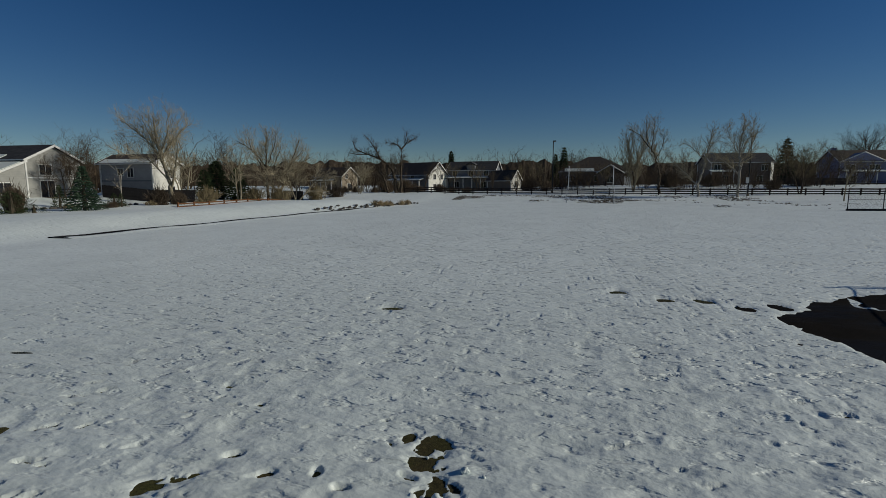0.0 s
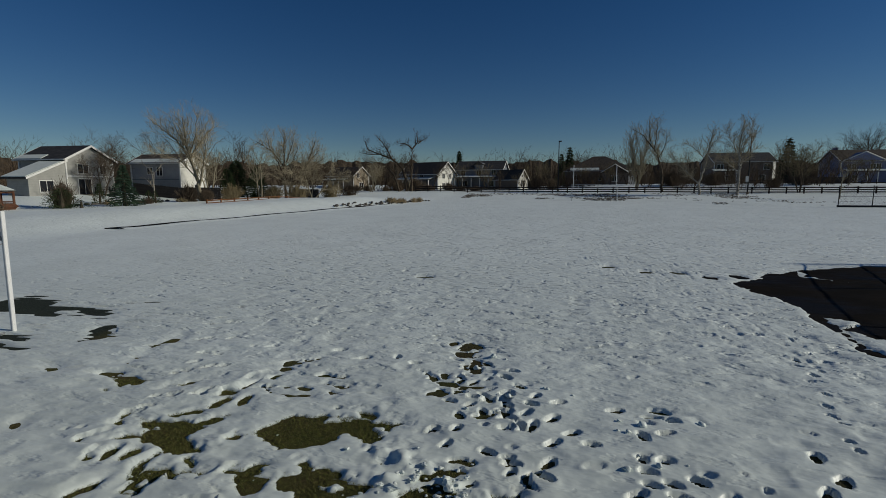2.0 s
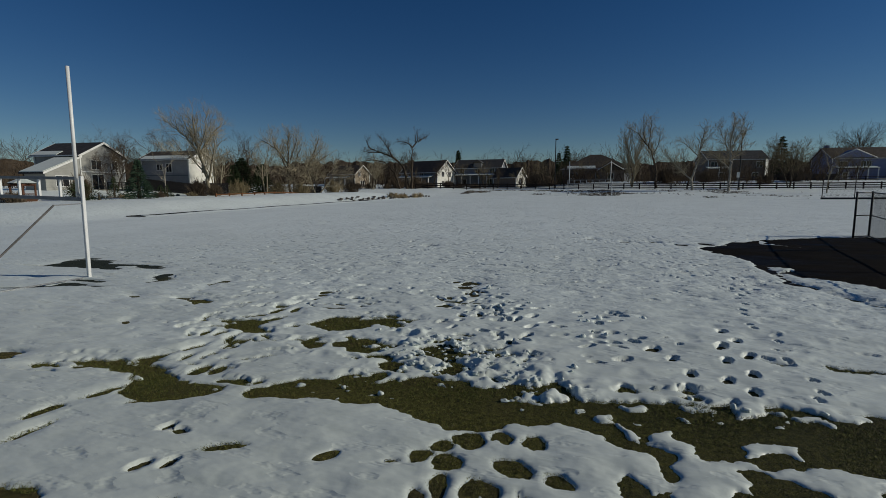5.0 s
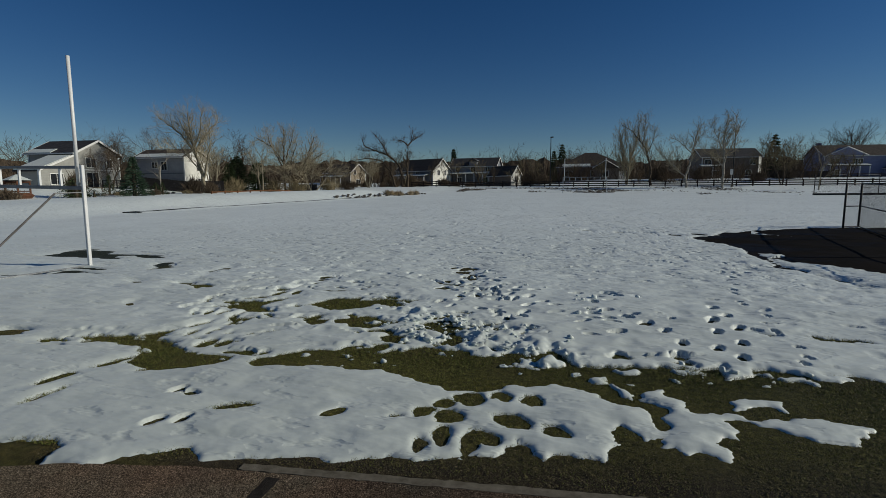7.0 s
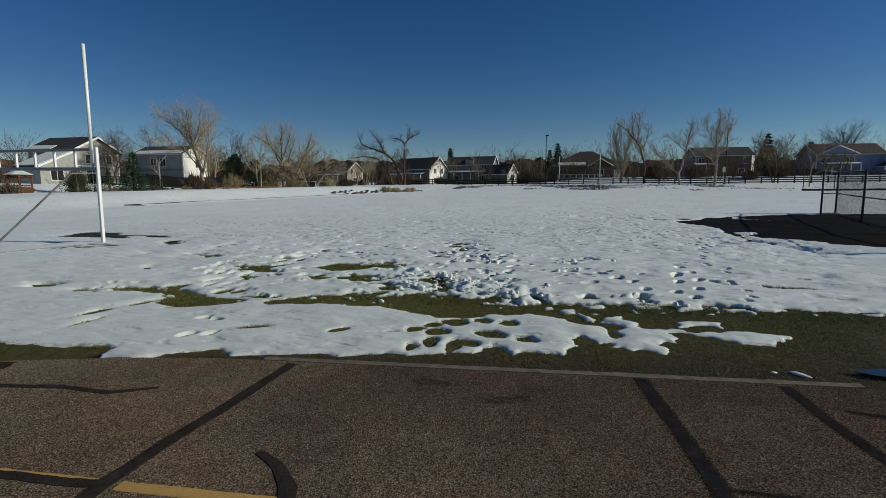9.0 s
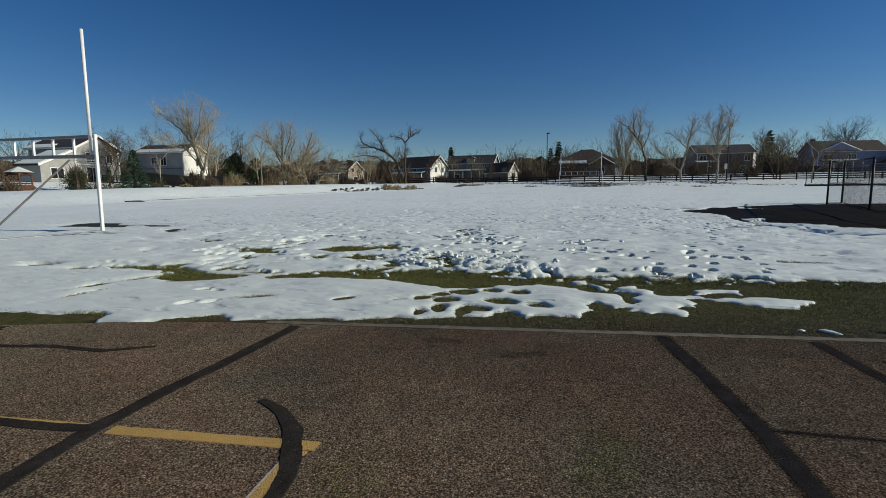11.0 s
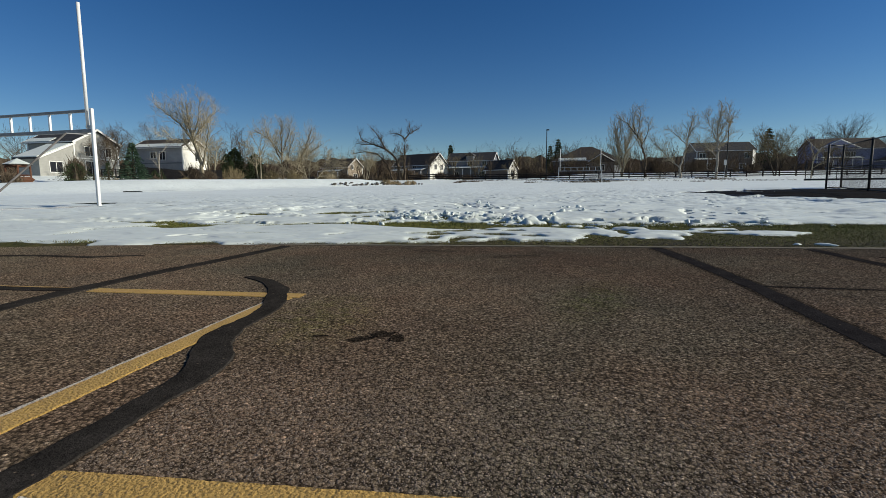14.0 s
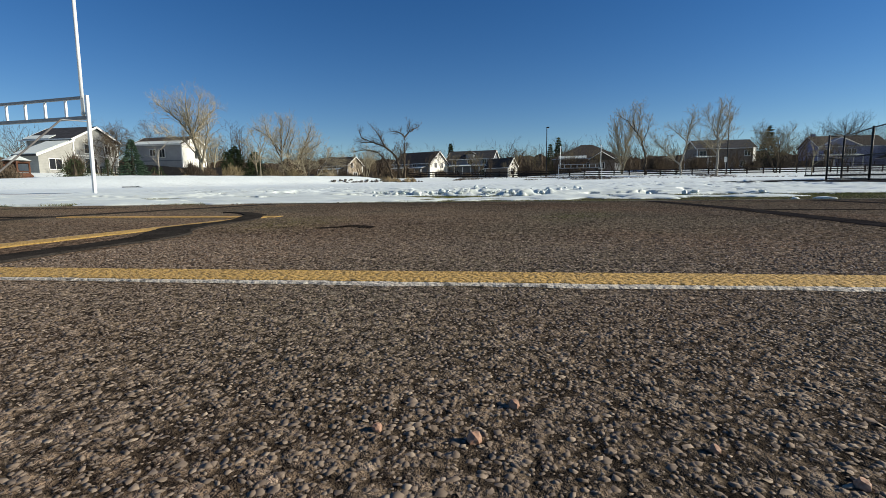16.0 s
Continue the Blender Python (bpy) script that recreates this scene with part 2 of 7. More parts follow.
        nt.links.new(ramp(nt, noise_out(nt, 14.0, 3, 0.6), [(0.35, (0, 0, 0)), (0.6, (1, 1, 1))]), moss.inputs[1])
        c = mixed(nt, c, mixed(nt, c, (0.82, 1.0, 0.55), 1.0, 'MULTIPLY'), moss.outputs[0])
    if wet < 1:
        c = mixed(nt, c, (wet, wet, wet), 1.0, 'MULTIPLY')
    nt.links.new(c, b.inputs["Base Color"])
    inv = nt.nodes.new("ShaderNodeMath")
    inv.operation = 'SUBTRACT'
    inv.inputs[0].default_value = 1.0
    nt.links.new(vo.outputs["Distance"], inv.inputs[1])
    tot = nt.nodes.new("ShaderNodeMath")
    tot.operation = 'ADD'
    nt.links.new(inv.outputs[0], tot.inputs[0])
    nt.links.new(grit, tot.inputs[1])
    bumped(nt, b, tot.outputs[0], 1.0, 0.015)
    return m


def paint_material(name, colour, worn):
    """Road paint on coarse asphalt: pits and worn spots."""
    m, nt, b = start(name, 0.6)
    co = nt.nodes.new("ShaderNodeTexCoord")
    vo = node(nt, "ShaderNodeTexVoronoi", Scale=120.0, Randomness=1.0)
    nt.links.new(co.outputs["Object"], vo.inputs["Vector"])
    grit = noise_out(nt, 150, 4, 0.7)
    pits = ramp(nt, grit, [(0.33, (0.45, 0.41, 0.36)), (0.42, (0.92, 0.92, 0.92)), (0.7, (1.1, 1.08, 1.05))])
    mid = noise_out(nt, 30, 4, 0.7)
    c = mixed(nt, colour, pits, 0.7, 'MULTIPLY')
    c = mixed(nt, c, ramp(nt, noise_out(nt, 9, 4, 0.6), [(0.3, (0.86, 0.85, 0.84)), (0.7, (1.06, 1.05, 1.04))]), 0.8, 'MULTIPLY')
    c = mixed(nt, c, (0.07, 0.062, 0.055), ramp(nt, mid, [(worn - 0.06, (0.85,) * 3), (worn + 0.02, (0.0,) * 3)]))
    nt.links.new(c, b.inputs["Base Color"])
    b.inputs["Specular IOR Level"].default_value = 0.2
    tot = nt.nodes.new("ShaderNodeMath")
    tot.operation = 'MULTIPLY_ADD'
    nt.links.new(vo.outputs["Distance"], tot.inputs[0])
    tot.inputs[1].default_value = -0.7
    nt.links.new(grit, tot.inputs[2])
    bumped(nt, b, tot.outputs[0], 1.0, 0.012)
    return m


def tar_material(name, dark, light):
    """Brushed-on tar: matt, pitted where the crack below has sunk, with grit pressed in."""
    m, nt, b = start(name, 0.9)
    b.inputs["Specular IOR Level"].default_value = 0.0
    co = nt.nodes.new("ShaderNodeTexCoord")
    vo = node(nt, "ShaderNodeTexVoronoi", Scale=95.0, Randomness=1.0)
    nt.links.new(co.outputs["Object"], vo.inputs["Vector"])
    sep = nt.nodes.new("ShaderNodeSeparateColor")
    nt.links.new(vo.outputs["Color"], sep.inputs["Color"])
    big, fine_ = noise_out(nt, 7, 5, 0.65), noise_out(nt, 130, 4, 0.7)
    c = ramp(nt, big, [(0.3, dark), (0.7, light)])
    c = mixed(nt, c, ramp(nt, fine_, [(0.34, (0.45,) * 3), (0.55, (1.0,) * 3), (0.75, (1.4,) * 3)]), 0.9, 'MULTIPLY')
    spot = mixed(nt, ramp(nt, sep.outputs[0], [(0.965, (0, 0, 0)), (0.975, (1, 1, 1))]), ramp(nt, vo.outputs["Distance"], [(0.2, (1, 1, 1)), (0.35, (0, 0, 0))]), 1.0, 'MULTIPLY')
    c = mixed(nt, c, (0.16, 0.125, 0.09), spot)
    nt.links.new(c, b.inputs["Base Color"])
    bumped(nt, b, fine_, 0.9, 0.006)
    return m


def stone_material(name, colours):
    """Each piece of a joined mesh takes its own colour."""
    m, nt, b = start(name, 0.75)
    b.inputs["Specular IOR Level"].default_value = 0.15
    geo = nt.nodes.new("ShaderNodeNewGeometry")
    n = len(colours)
    c = ramp(nt, geo.outputs["Random Per Island"], [(i / (n - 1), k) for i, k in enumerate(colours)])
    g = noise_out(nt, 400, 3, 0.6)
    nt.links.new(mixed(nt, c, ramp(nt, g, [(0.3, (0.7,) * 3), (0.7, (1.1,) * 3)]), 0.8, 'MULTIPLY'), b.inputs["Base Color"])
    return m


def glass_material(name):
    m, nt, b = start(name, 0.08)
    b.inputs["Base Color"].default_value = (0.02, 0.022, 0.026, 1)
    b.inputs["Specular IOR Level"].default_value = 0.6
    return m


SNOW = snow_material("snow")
LAWN = lawn_material("lawn_grass")
BLADE = stone_material("grass_blade", [(0.12, 0.145, 0.034), (0.155, 0.165, 0.042), (0.18, 0.148, 0.055), (0.095, 0.12, 0.028)])
DRY_BLADE = stone_material("dry_grass_blade", [(0.165, 0.175, 0.046), (0.2, 0.195, 0.06), (0.135, 0.16, 0.038), (0.24, 0.215, 0.085)])
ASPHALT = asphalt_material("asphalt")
STONES = stone_material("aggregate", [(0.165, 0.125, 0.095), (0.2, 0.152, 0.117), (0.17, 0.13, 0.101), (0.24, 0.182, 0.138), (0.145, 0.111, 0.087), (0.285, 0.221, 0.168), (0.21, 0.158, 0.118), (0.19, 0.145, 0.111), (0.37, 0.292, 0.22)])
TAR = tar_material("tar", (0.024, 0.021, 0.019), (0.05, 0.044, 0.039))
YELLOW = paint_material("yellow_paint", (0.6, 0.375, 0.115), 0.36)
WHITEP = paint_material("white_paint", (0.66, 0.60, 0.52), 0.42)
CONCRETE = plain("concrete", (0.10, 0.086, 0.062), (0.205, 0.18, 0.138), 9, 0.85, 0, 0.006, None, 90)
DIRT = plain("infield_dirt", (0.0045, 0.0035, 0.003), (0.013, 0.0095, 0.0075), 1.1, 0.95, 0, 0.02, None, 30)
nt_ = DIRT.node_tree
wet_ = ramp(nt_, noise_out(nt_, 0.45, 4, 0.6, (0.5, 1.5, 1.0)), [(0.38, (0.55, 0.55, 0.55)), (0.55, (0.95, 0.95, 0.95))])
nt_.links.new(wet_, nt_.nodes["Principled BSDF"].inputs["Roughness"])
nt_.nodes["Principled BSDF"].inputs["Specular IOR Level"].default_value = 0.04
POST_WHITE = plain("painted_steel", (0.68, 0.68, 0.67), (0.82, 0.82, 0.81), 2, 0.4, 0.0, 0.0005)
BAR_GREY = plain("weathered_grey_steel", (0.20, 0.20, 0.205), (0.31, 0.31, 0.31), 3, 0.6, 0.0, 0.0005)
STAY_GREY = plain("dull_stay_steel", (0.085, 0.08, 0.078), (0.15, 0.14, 0.135), 3, 0.75, 0.0, 0.0005)
GALV = plain("galvanised_steel", (0.26, 0.27, 0.28), (0.38, 0.39, 0.40), 5, 0.45, 0.7, 0.0005)
BLACK_STEEL = plain("dark_coated_steel", (0.012, 0.013, 0.014), (0.028, 0.028, 0.03), 5, 0.5, 0.2, 0.0005)
WIRE = plain("dark_wire", (0.012, 0.012, 0.013), (0.028, 0.028, 0.03), 5, 0.9, 0.0, 0.0)
RAIL_WOOD = plain("dark_rail_wood", (0.018, 0.013, 0.011), (0.045, 0.034, 0.028), 3, 0.8, 0, 0.004)
ORANGE_WOOD = plain("cedar_rail_wood", (0.12, 0.052, 0.024), (0.21, 0.095, 0.042), 3, 0.75, 0, 0.004)
DECK_WOOD = plain("red_brown_timber", (0.09, 0.04, 0.025), (0.17, 0.08, 0.05), 3, 0.75, 0, 0.004)
FENCE_WOOD = plain("dark_fence_board", (0.035, 0.03, 0.028), (0.075, 0.065, 0.06), 3, 0.8, 0, 0.004)
BARK_PALE = plain("pale_bark", (0.17, 0.145, 0.10), (0.34, 0.30, 0.22), 3, 0.85, 0, 0.01, (1, 1, 0.3), 20)
BARK_DARK = plain("dark_bark", (0.05, 0.038, 0.028), (0.115, 0.09, 0.066), 3, 0.9, 0, 0.01, (1, 1, 0.3), 20)
BARK_WHITE = plain("birch_bark", (0.20, 0.18, 0.15), (0.40, 0.37, 0.32), 4, 0.8, 0, 0.006, (1, 1, 2.0), 20)
TWIG_PALE = plain("pale_twigs", (0.28, 0.235, 0.16), (0.44, 0.375, 0.26), 1, 0.85, 0, 0)
TWIG_TAN = plain("tan_twigs", (0.15, 0.12, 0.07), (0.26, 0.21, 0.125), 1, 0.85, 0, 0)
TWIG_DARK = plain("dark_twigs", (0.075, 0.055, 0.04), (0.15, 0.115, 0.08), 1, 0.9, 0, 0)
TWIG_WOOD = plain("woodland_twigs", (0.055, 0.036, 0.024), (0.13, 0.092, 0.058), 0.12, 0.9, 0, 0)
NEEDLE = plain("spruce_needles", (0.02, 0.04, 0.026), (0.055, 0.09, 0.055), 2, 0.8, 0, 0)
PINE = plain("pine_needles", (0.02, 0.032, 0.013), (0.055, 0.075, 0.032), 2, 0.8, 0, 0)
REED = plain("dry_reeds", (0.24, 0.18, 0.10), (0.42, 0.33, 0.2), 2, 0.8, 0, 0)
ROCK = plain("shore_rock", (0.05, 0.046, 0.042), (0.15, 0.135, 0.12), 3, 0.85, 0, 0.01)
SHINGLE = plain("dark_shingle", (0.034, 0.034, 0.037), (0.075, 0.073, 0.075), 2, 0.85, 0, 0.01, None, 18)
SHINGLE_BROWN = plain("brown_shingle", (0.05, 0.041, 0.035), (0.10, 0.084, 0.072), 2, 0.85, 0, 0.01, None, 18)
TRIM = plain("white_trim", (0.66, 0.65, 0.62), (0.80, 0.79, 0.76), 2, 0.55, 0, 0.001)
GLASS = glass_material("window_glass")
SIDE_GREY = siding("light_grey_siding", (0.33, 0.325, 0.30))
SIDE_WHITE = siding("white_siding", (0.72, 0.70, 0.64))
SIDE_MID = siding("mid_grey_siding", (0.36, 0.36, 0.37))
SIDE_BLUE = siding("blue_grey_siding", (0.20, 0.22, 0.35))
SIDE_SLATE = siding("slate_siding", (0.16, 0.175, 0.20))
SIDE_TAN = siding("tan_siding", (0.36, 0.29, 0.21))
SIDE_BROWN = siding("brown_siding", (0.16, 0.125, 0.10))
LAMP_GLASS = plain("lamp_lens", (0.4, 0.4, 0.38), (0.5, 0.5, 0.48), 4, 0.3, 0, 0)


# ---- building helpers ----
def mesh_from(name, verts, faces, material, smooth=False):
    me = bpy.data.meshes.new(name)
    me.from_pydata([tuple(v) for v in verts] if not isinstance(verts, np.ndarray) else verts.tolist(), [], faces if not isinstance(faces, np.ndarray) else faces.tolist())
    me.materials.append(material)
    if smooth:
        me.polygons.foreach_set("use_smooth", [True] * len(me.polygons))
    me.update()
    return me


def part(name, bm, material, parent, label="", smooth=False):
    """Links a bmesh as one mesh object under a thing or under a part."""
    me = bpy.data.meshes.new(name)
    bmesh.ops.recalc_face_normals(bm, faces=bm.faces)
    bm.to_mesh(me)
    bm.free()
    me.materials.append(material)
    if smooth:
        me.polygons.foreach_set("use_smooth", [True] * len(me.polygons))
    ob = new(name, me)
    if parent:
        ob.parent = parent
    if label:
        ob["label"] = label
    return ob


def part_np(name, verts, faces, material, parent, label="", smooth=False):
    ob = new(name, mesh_from(name, verts, faces, material, smooth))
    if parent:
        ob.parent = parent
    if label:
        ob["label"] = label
    return ob


def thing(name, x, y, z, rz, label, category, group="", kind=""):
    e = new(name)
    e.empty_display_size = 0.3
    e.matrix_world = pose(x, y, z, 0, 0, rz)
    return tagged(e, label, category, group, kind)


def box(bm, x0, x1, y0, y1, z0, z1, bevel=0.0):
    r = bmesh.ops.create_cube(bm, size=1.0, matrix=Matrix.Translation(((x0 + x1) / 2, (y0 + y1) / 2, (z0 + z1) / 2)) @ Matrix.Diagonal((x1 - x0, y1 - y0, z1 - z0, 1)))
    if bevel:
        es = {e for v in r["verts"] for e in v.link_edges}
        bmesh.ops.bevel(bm, geom=list(es), offset=bevel, segments=1, affect='EDGES')
    return bm


def boxed(*a, bevel=0.0):
    return box(bmesh.new(), *a, bevel=bevel)


def tube(bm, a, b, r, r2=None, sides=10):
    a, b = Vector(a), Vector(b)
    d = b - a
    m = Matrix.Translation((a + b) / 2) @ d.to_track_quat("Z", "Y").to_matrix().to_4x4()
    bmesh.ops.create_cone(bm, cap_ends=True, segments=sides, radius1=r, radius2=r if r2 is None else r2, depth=d.length, matrix=m)
    return bm


def tubed(a, b, r, r2=None, sides=10):
    return tube(bmesh.new(), a, b, r, r2, sides)


def prism(bm, outline, x0, x1):
    """Extrudes an outline in the y-z plane from x0 to x1."""
    a = [bm.verts.new((x0, y, z)) for y, z in outline]
    b = [bm.verts.new((x1, y, z)) for y, z in outline]
    n = len(outline)
    bm.faces.new(a)
    bm.faces.new(b)
    for i in range(n):
        bm.faces.new((a[i], a[(i + 1) % n], b[(i + 1) % n], b[i]))
    return bm


# ---- noise on arrays ----
LATTICE = np.random.RandomState(7).rand(256, 256)


def value_noise(x, y, seed=0):
    x, y = x + 17.31 * seed, y + 5.77 * seed
    i, j = np.floor(x).astype(int), np.floor(y).astype(int)
    u, v = x - i, y - j
    u, v = u * u * u * (u * (u * 6 - 15) + 10), v * v * v * (v * (v * 6 - 15) + 10)
    i, j, i1, j1 = i % 256, j % 256, (i + 1) % 256, (j + 1) % 256
    a = LATTICE[i, j] * (1 - u) + LATTICE[i1, j] * u
    b = LATTICE[i, j1] * (1 - u) + LATTICE[i1, j1] * u
    return (a * (1 - v) + b * v) * 2 - 1


def fbm(x, y, size, octaves=3, seed=0):
    total, amp = 0.0, 1.0
    for k in range(octaves):
        total = total + amp * value_noise(x / size * 2 ** k, y / size * 2 ** k, seed + k)
        amp *= 0.5
    return total


# ---- the lie of the land ----
BANK = (-37.0, -32.8, -30.2, -28.2, -26.6, -23.4, -19.8, -15.0)


def bank_line(y):
    """x of the foot of the bank that runs along the field."""
    return np.interp(y, [10, 28, 36, 43, 49.5, 60, 70, 84], BANK) + 0.25 * np.sin(y * 0.7)


def far_edge(x):
    """y of the far rim of the field, where the ground dips before it climbs to the street."""
    return np.interp(x, [-16, 5, 14, 21.6, 25, 29, 38, 70], [82, 79.5, 78, 75, 69, 65.5, 65.5, 67])


def terrain(x, y):
    h = np.interp(y, [-4, 1, 20, 81, 100, 130, 400], [0, 0, 0.36, 1.35, 2.4, 3.0, 4.0])
    b = np.clip((bank_line(y) - 0.3 - x) / 4.5, 0, 1) * np.clip((y - 8) / 25, 0, 1) * np.clip((82 - y) / 20, 0.35, 1)
    back = np.clip((bank_line(y) - 5.5 - x) / 8, 0, 1) * np.clip((y - 8) / 25, 0, 1)
    lip = np.clip((bank_line(y) - x) / 1.0, 0, 1) * np.clip((y - 12) / 12, 0, 1) * np.clip((78 - y) / 10, 0, 1)
    hill = 1.0 * np.clip((-50 - x) / 10, 0, 1) * np.clip((y - 8) / 25, 0, 1)
    r = np.clip((y - 100) / 22, 0, 1) * np.clip((x + 5) / 25, 0, 1)
    h = h + 1.3 * r * r * (3 - 2 * r)
    dip = 0.35 * np.exp(-((x + 40.6) / 1.6) ** 2) * np.clip((y - 40) / 8, 0, 1) * np.clip((82 - y) / 8, 0, 1)
    past = y - far_edge(x)
    swale = 0.3 * np.exp(-((past - 2.2) / 1.6) ** 2) * np.clip((x + 15) / 4, 0, 1) * np.clip((90 - x) / 20, 0, 1)
    return h - dip - swale + 0.8 * b * b * (3 - 2 * b) - 0.12 * back * back * (3 - 2 * back) + 0.3 * lip * lip * (3 - 2 * lip) + hill


def ground_at(x, y):
    return float(terrain(np.array([float(x)]), np.array([float(y)]))[0])


def steps(start, stop, first, growth, cap):
    """Coordinates from start to stop, with steps that grow."""
    out, at, d = [start], start, first
    while at < stop:
        at += d
        d = min(d * growth, cap)
        out.append(at)
    return out


def grid_mesh(xs, ys, zs):
    nx, ny = len(xs), len(ys)
    X, Y = np.meshgrid(xs, ys)
    v = np.stack([X.ravel(), Y.ravel(), zs.ravel()], 1)
    k = np.arange(ny - 1)[:, None] * nx + np.arange(nx - 1)[None]
    f = np.stack([k, k + 1, k + nx + 1, k + nx], -1).reshape(-1, 4)
    return v, f


# ground sheet, to the horizon
gx = np.array([-v for v in steps(8.0, 2500, 0.5, 1.12, 300)][::-1] + list(np.arange(-7.8, 8.0, 0.2)) + steps(8.0, 2500, 0.5, 1.12, 300))
gy = np.array([-v for v in steps(4.4, 2500, 0.5, 1.2, 300)][::-1] + list(np.arange(-4.2, 8.0, 0.2)) + steps(8.0, 2500, 0.4, 1.07, 300))
GX, GY = np.meshgrid(gx, gy)
gz = terrain(GX, GY) + 0.012 * fbm(GX, GY, 0.7, 2, 3) * (np.abs(GX) < 60) - 0.012
far_out = np.clip(np.maximum(np.maximum(np.abs(GX) - 22, GY - 24), 0) / 6, 0, 1)
gz -= 0.25 * far_out * (np.abs(GX) < 200) * (GY < 260)
gz[GY < -4.0] = -0.06
v, f = grid_mesh(gx, gy, gz)
ground = tagged(part_np("ground", v, f, LAWN, None, smooth=True), "short dormant lawn, olive green and brown, under melting snow", "ground", kind="structure")


# ---- asphalt, edging strip, paint and tar ----
def edge_y(x):
    return np.interp(x, [-60, -9, -5.2, -4.1, -2.6, 3.2, 60], [-5.6, -5.3, -4.5, -4.2, -4.02, -3.86, -3.2])


ax = np.array(sorted(set(np.round(np.concatenate([np.arange(-60, -8, 2.0), np.arange(-8, 8, 0.1), np.arange(8, 61, 2.0)]), 3))))
bm = bmesh.new()
top = [bm.verts.new((x, edge_y(x) + 0.02 * value_noise(x * 3.0, 0.0, 9), 0.0)) for x in ax]
low = [bm.verts.new((x, -70, 0.0)) for x in ax]
foot = [bm.verts.new((x, v.co.y + 0.01, -0.05)) for x, v in zip(ax, top)]
for i in range(len(ax) - 1):
    bm.faces.new((low[i], low[i + 1], top[i + 1], top[i]))
    bm.faces.new((top[i], top[i + 1], foot[i + 1], foot[i]))
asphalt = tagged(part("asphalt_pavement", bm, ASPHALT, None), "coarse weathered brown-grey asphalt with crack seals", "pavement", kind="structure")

strip = thing("edging_strip", 0, 0, 0, 0, "narrow worn concrete edging strip beside the asphalt", "edging", kind="structure")
bm = bmesh.new()
sx = np.arange(-2.42, 3.3, 0.015)
prev = None
for x in sx:
    yb, yt = edge_y(x) - 0.008 + 0.008 * fbm(np.array(x), np.array(1.0), 0.06, 2, 4), edge_y(x) + 0.088 + 0.008 * fbm(np.array(x), np.array(9.0), 0.06, 2, 5)
    row = [bm.verts.new((x, yb, -0.03)), bm.verts.new((x, yb, 0.0035)), bm.verts.new((x, yt, 0.0035)), bm.verts.new((x, yt, -0.03))]
    if prev:
        for i in range(3):
            bm.faces.new((prev[i], row[i], row[i + 1], prev[i + 1]))
    prev = row
part("strip", bm, CONCRETE, strip)


def ribbon(name, pts, width, z, material, label, category, wobble=0.1, seed=1):
    """A flat band along a smooth line of the pavement, a few millimetres thick, with uneven edges."""
    p = np.array(pts, float)
    s = np.concatenate([[0], np.cumsum(np.hypot(*np.diff(p, axis=0).T))])
    t = np.arange(0, s[-1] + 1e-6, 0.007)
    w = np.array(width, float) if np.ndim(width) else np.full(len(p), float(width))
    x, y, w = np.interp(t, s, p[:, 0]), np.interp(t, s, p[:, 1]), np.interp(t, s, w)
    if len(p) > 2:
        k = np.ones(25) / 25
        pad = lambda a: np.convolve(np.pad(a, 12, mode='edge'), k, 'valid')
        x, y = pad(x), pad(y)
    dx, dy = np.gradient(x), np.gradient(y)
    n = np.hypot(dx, dy)
    nx, ny = -dy / n, dx / n
    a = w / 2 * (1 + wobble * fbm(t, t * 0, 0.15, 3, seed)) + 0.0022 * fbm(t, t * 0, 0.022, 2, seed + 60)
    b = w / 2 * (1 + wobble * fbm(t, t * 0, 0.15, 3, seed + 20)) + 0.0022 * fbm(t, t * 0, 0.022, 2, seed + 80)
    rows = []
    bm = bmesh.new()
    for i in range(len(t)):
        l, r = (x[i] + nx[i] * a[i], y[i] + ny[i] * a[i]), (x[i] - nx[i] * b[i], y[i] - ny[i] * b[i])
        rows.append([bm.verts.new((*l, 0.0)), bm.verts.new((l[0] * 0.965 + r[0] * 0.035, l[1] * 0.965 + r[1] * 0.035, z)),
                     bm.verts.new((r[0] * 0.965 + l[0] * 0.035, r[1] * 0.965 + l[1] * 0.035, z)), bm.verts.new((*r, 0.0))])
    for p0, p1 in zip(rows, rows[1:]):
        for i in range(3):
            bm.faces.new((p0[i], p1[i], p1[i + 1], p0[i + 1]))
    bm.faces.new(rows[0])
    bm.faces.new(rows[-1])
    return tagged(part(name, bm, material, None), label, category, kind="structure")


WORN = "worn yellow painted line over an older white line"
ribbon("white_line", [(-0.66, -7.754), (0.18, -7.711), (0.85, -7.676), (4.0, -7.53)], 0.086, 0.002, WHITEP, "old white line showing under yellow paint", "road marking", 0.12, 2)
ribbon("yellow_line", [(-0.69, -7.742), (0.18, -7.697), (0.85, -7.664), (4.0, -7.52)], 0.084, 0.0032, YELLOW, WORN, "road marking", 0.05, 3)
ribbon("white_line", [(-0.966, -6.3), (-0.966, -9.5)], 0.095, 0.002, WHITEP, "old white line showing under yellow paint", "road marking", 0.05, 4)
ribbon("yellow_line", [(-0.955, -6.22), (-0.955, -9.5)], 0.088, 0.0032, YELLOW, WORN, "road marking", 0.05, 5)
ribbon("yellow_line", [(-2.12, -6.175), (-0.88, -6.165)], 0.09, 0.0032, YELLOW, WORN, "road marking", 0.05, 6)
ribbon("yellow_line", [(-6.0, -6.19), (-2.3, -6.176)], 0.09, 0.0032, YELLOW, WORN, "road marking", 0.05, 7)
SEAL = "black tar crack seal on the asphalt"
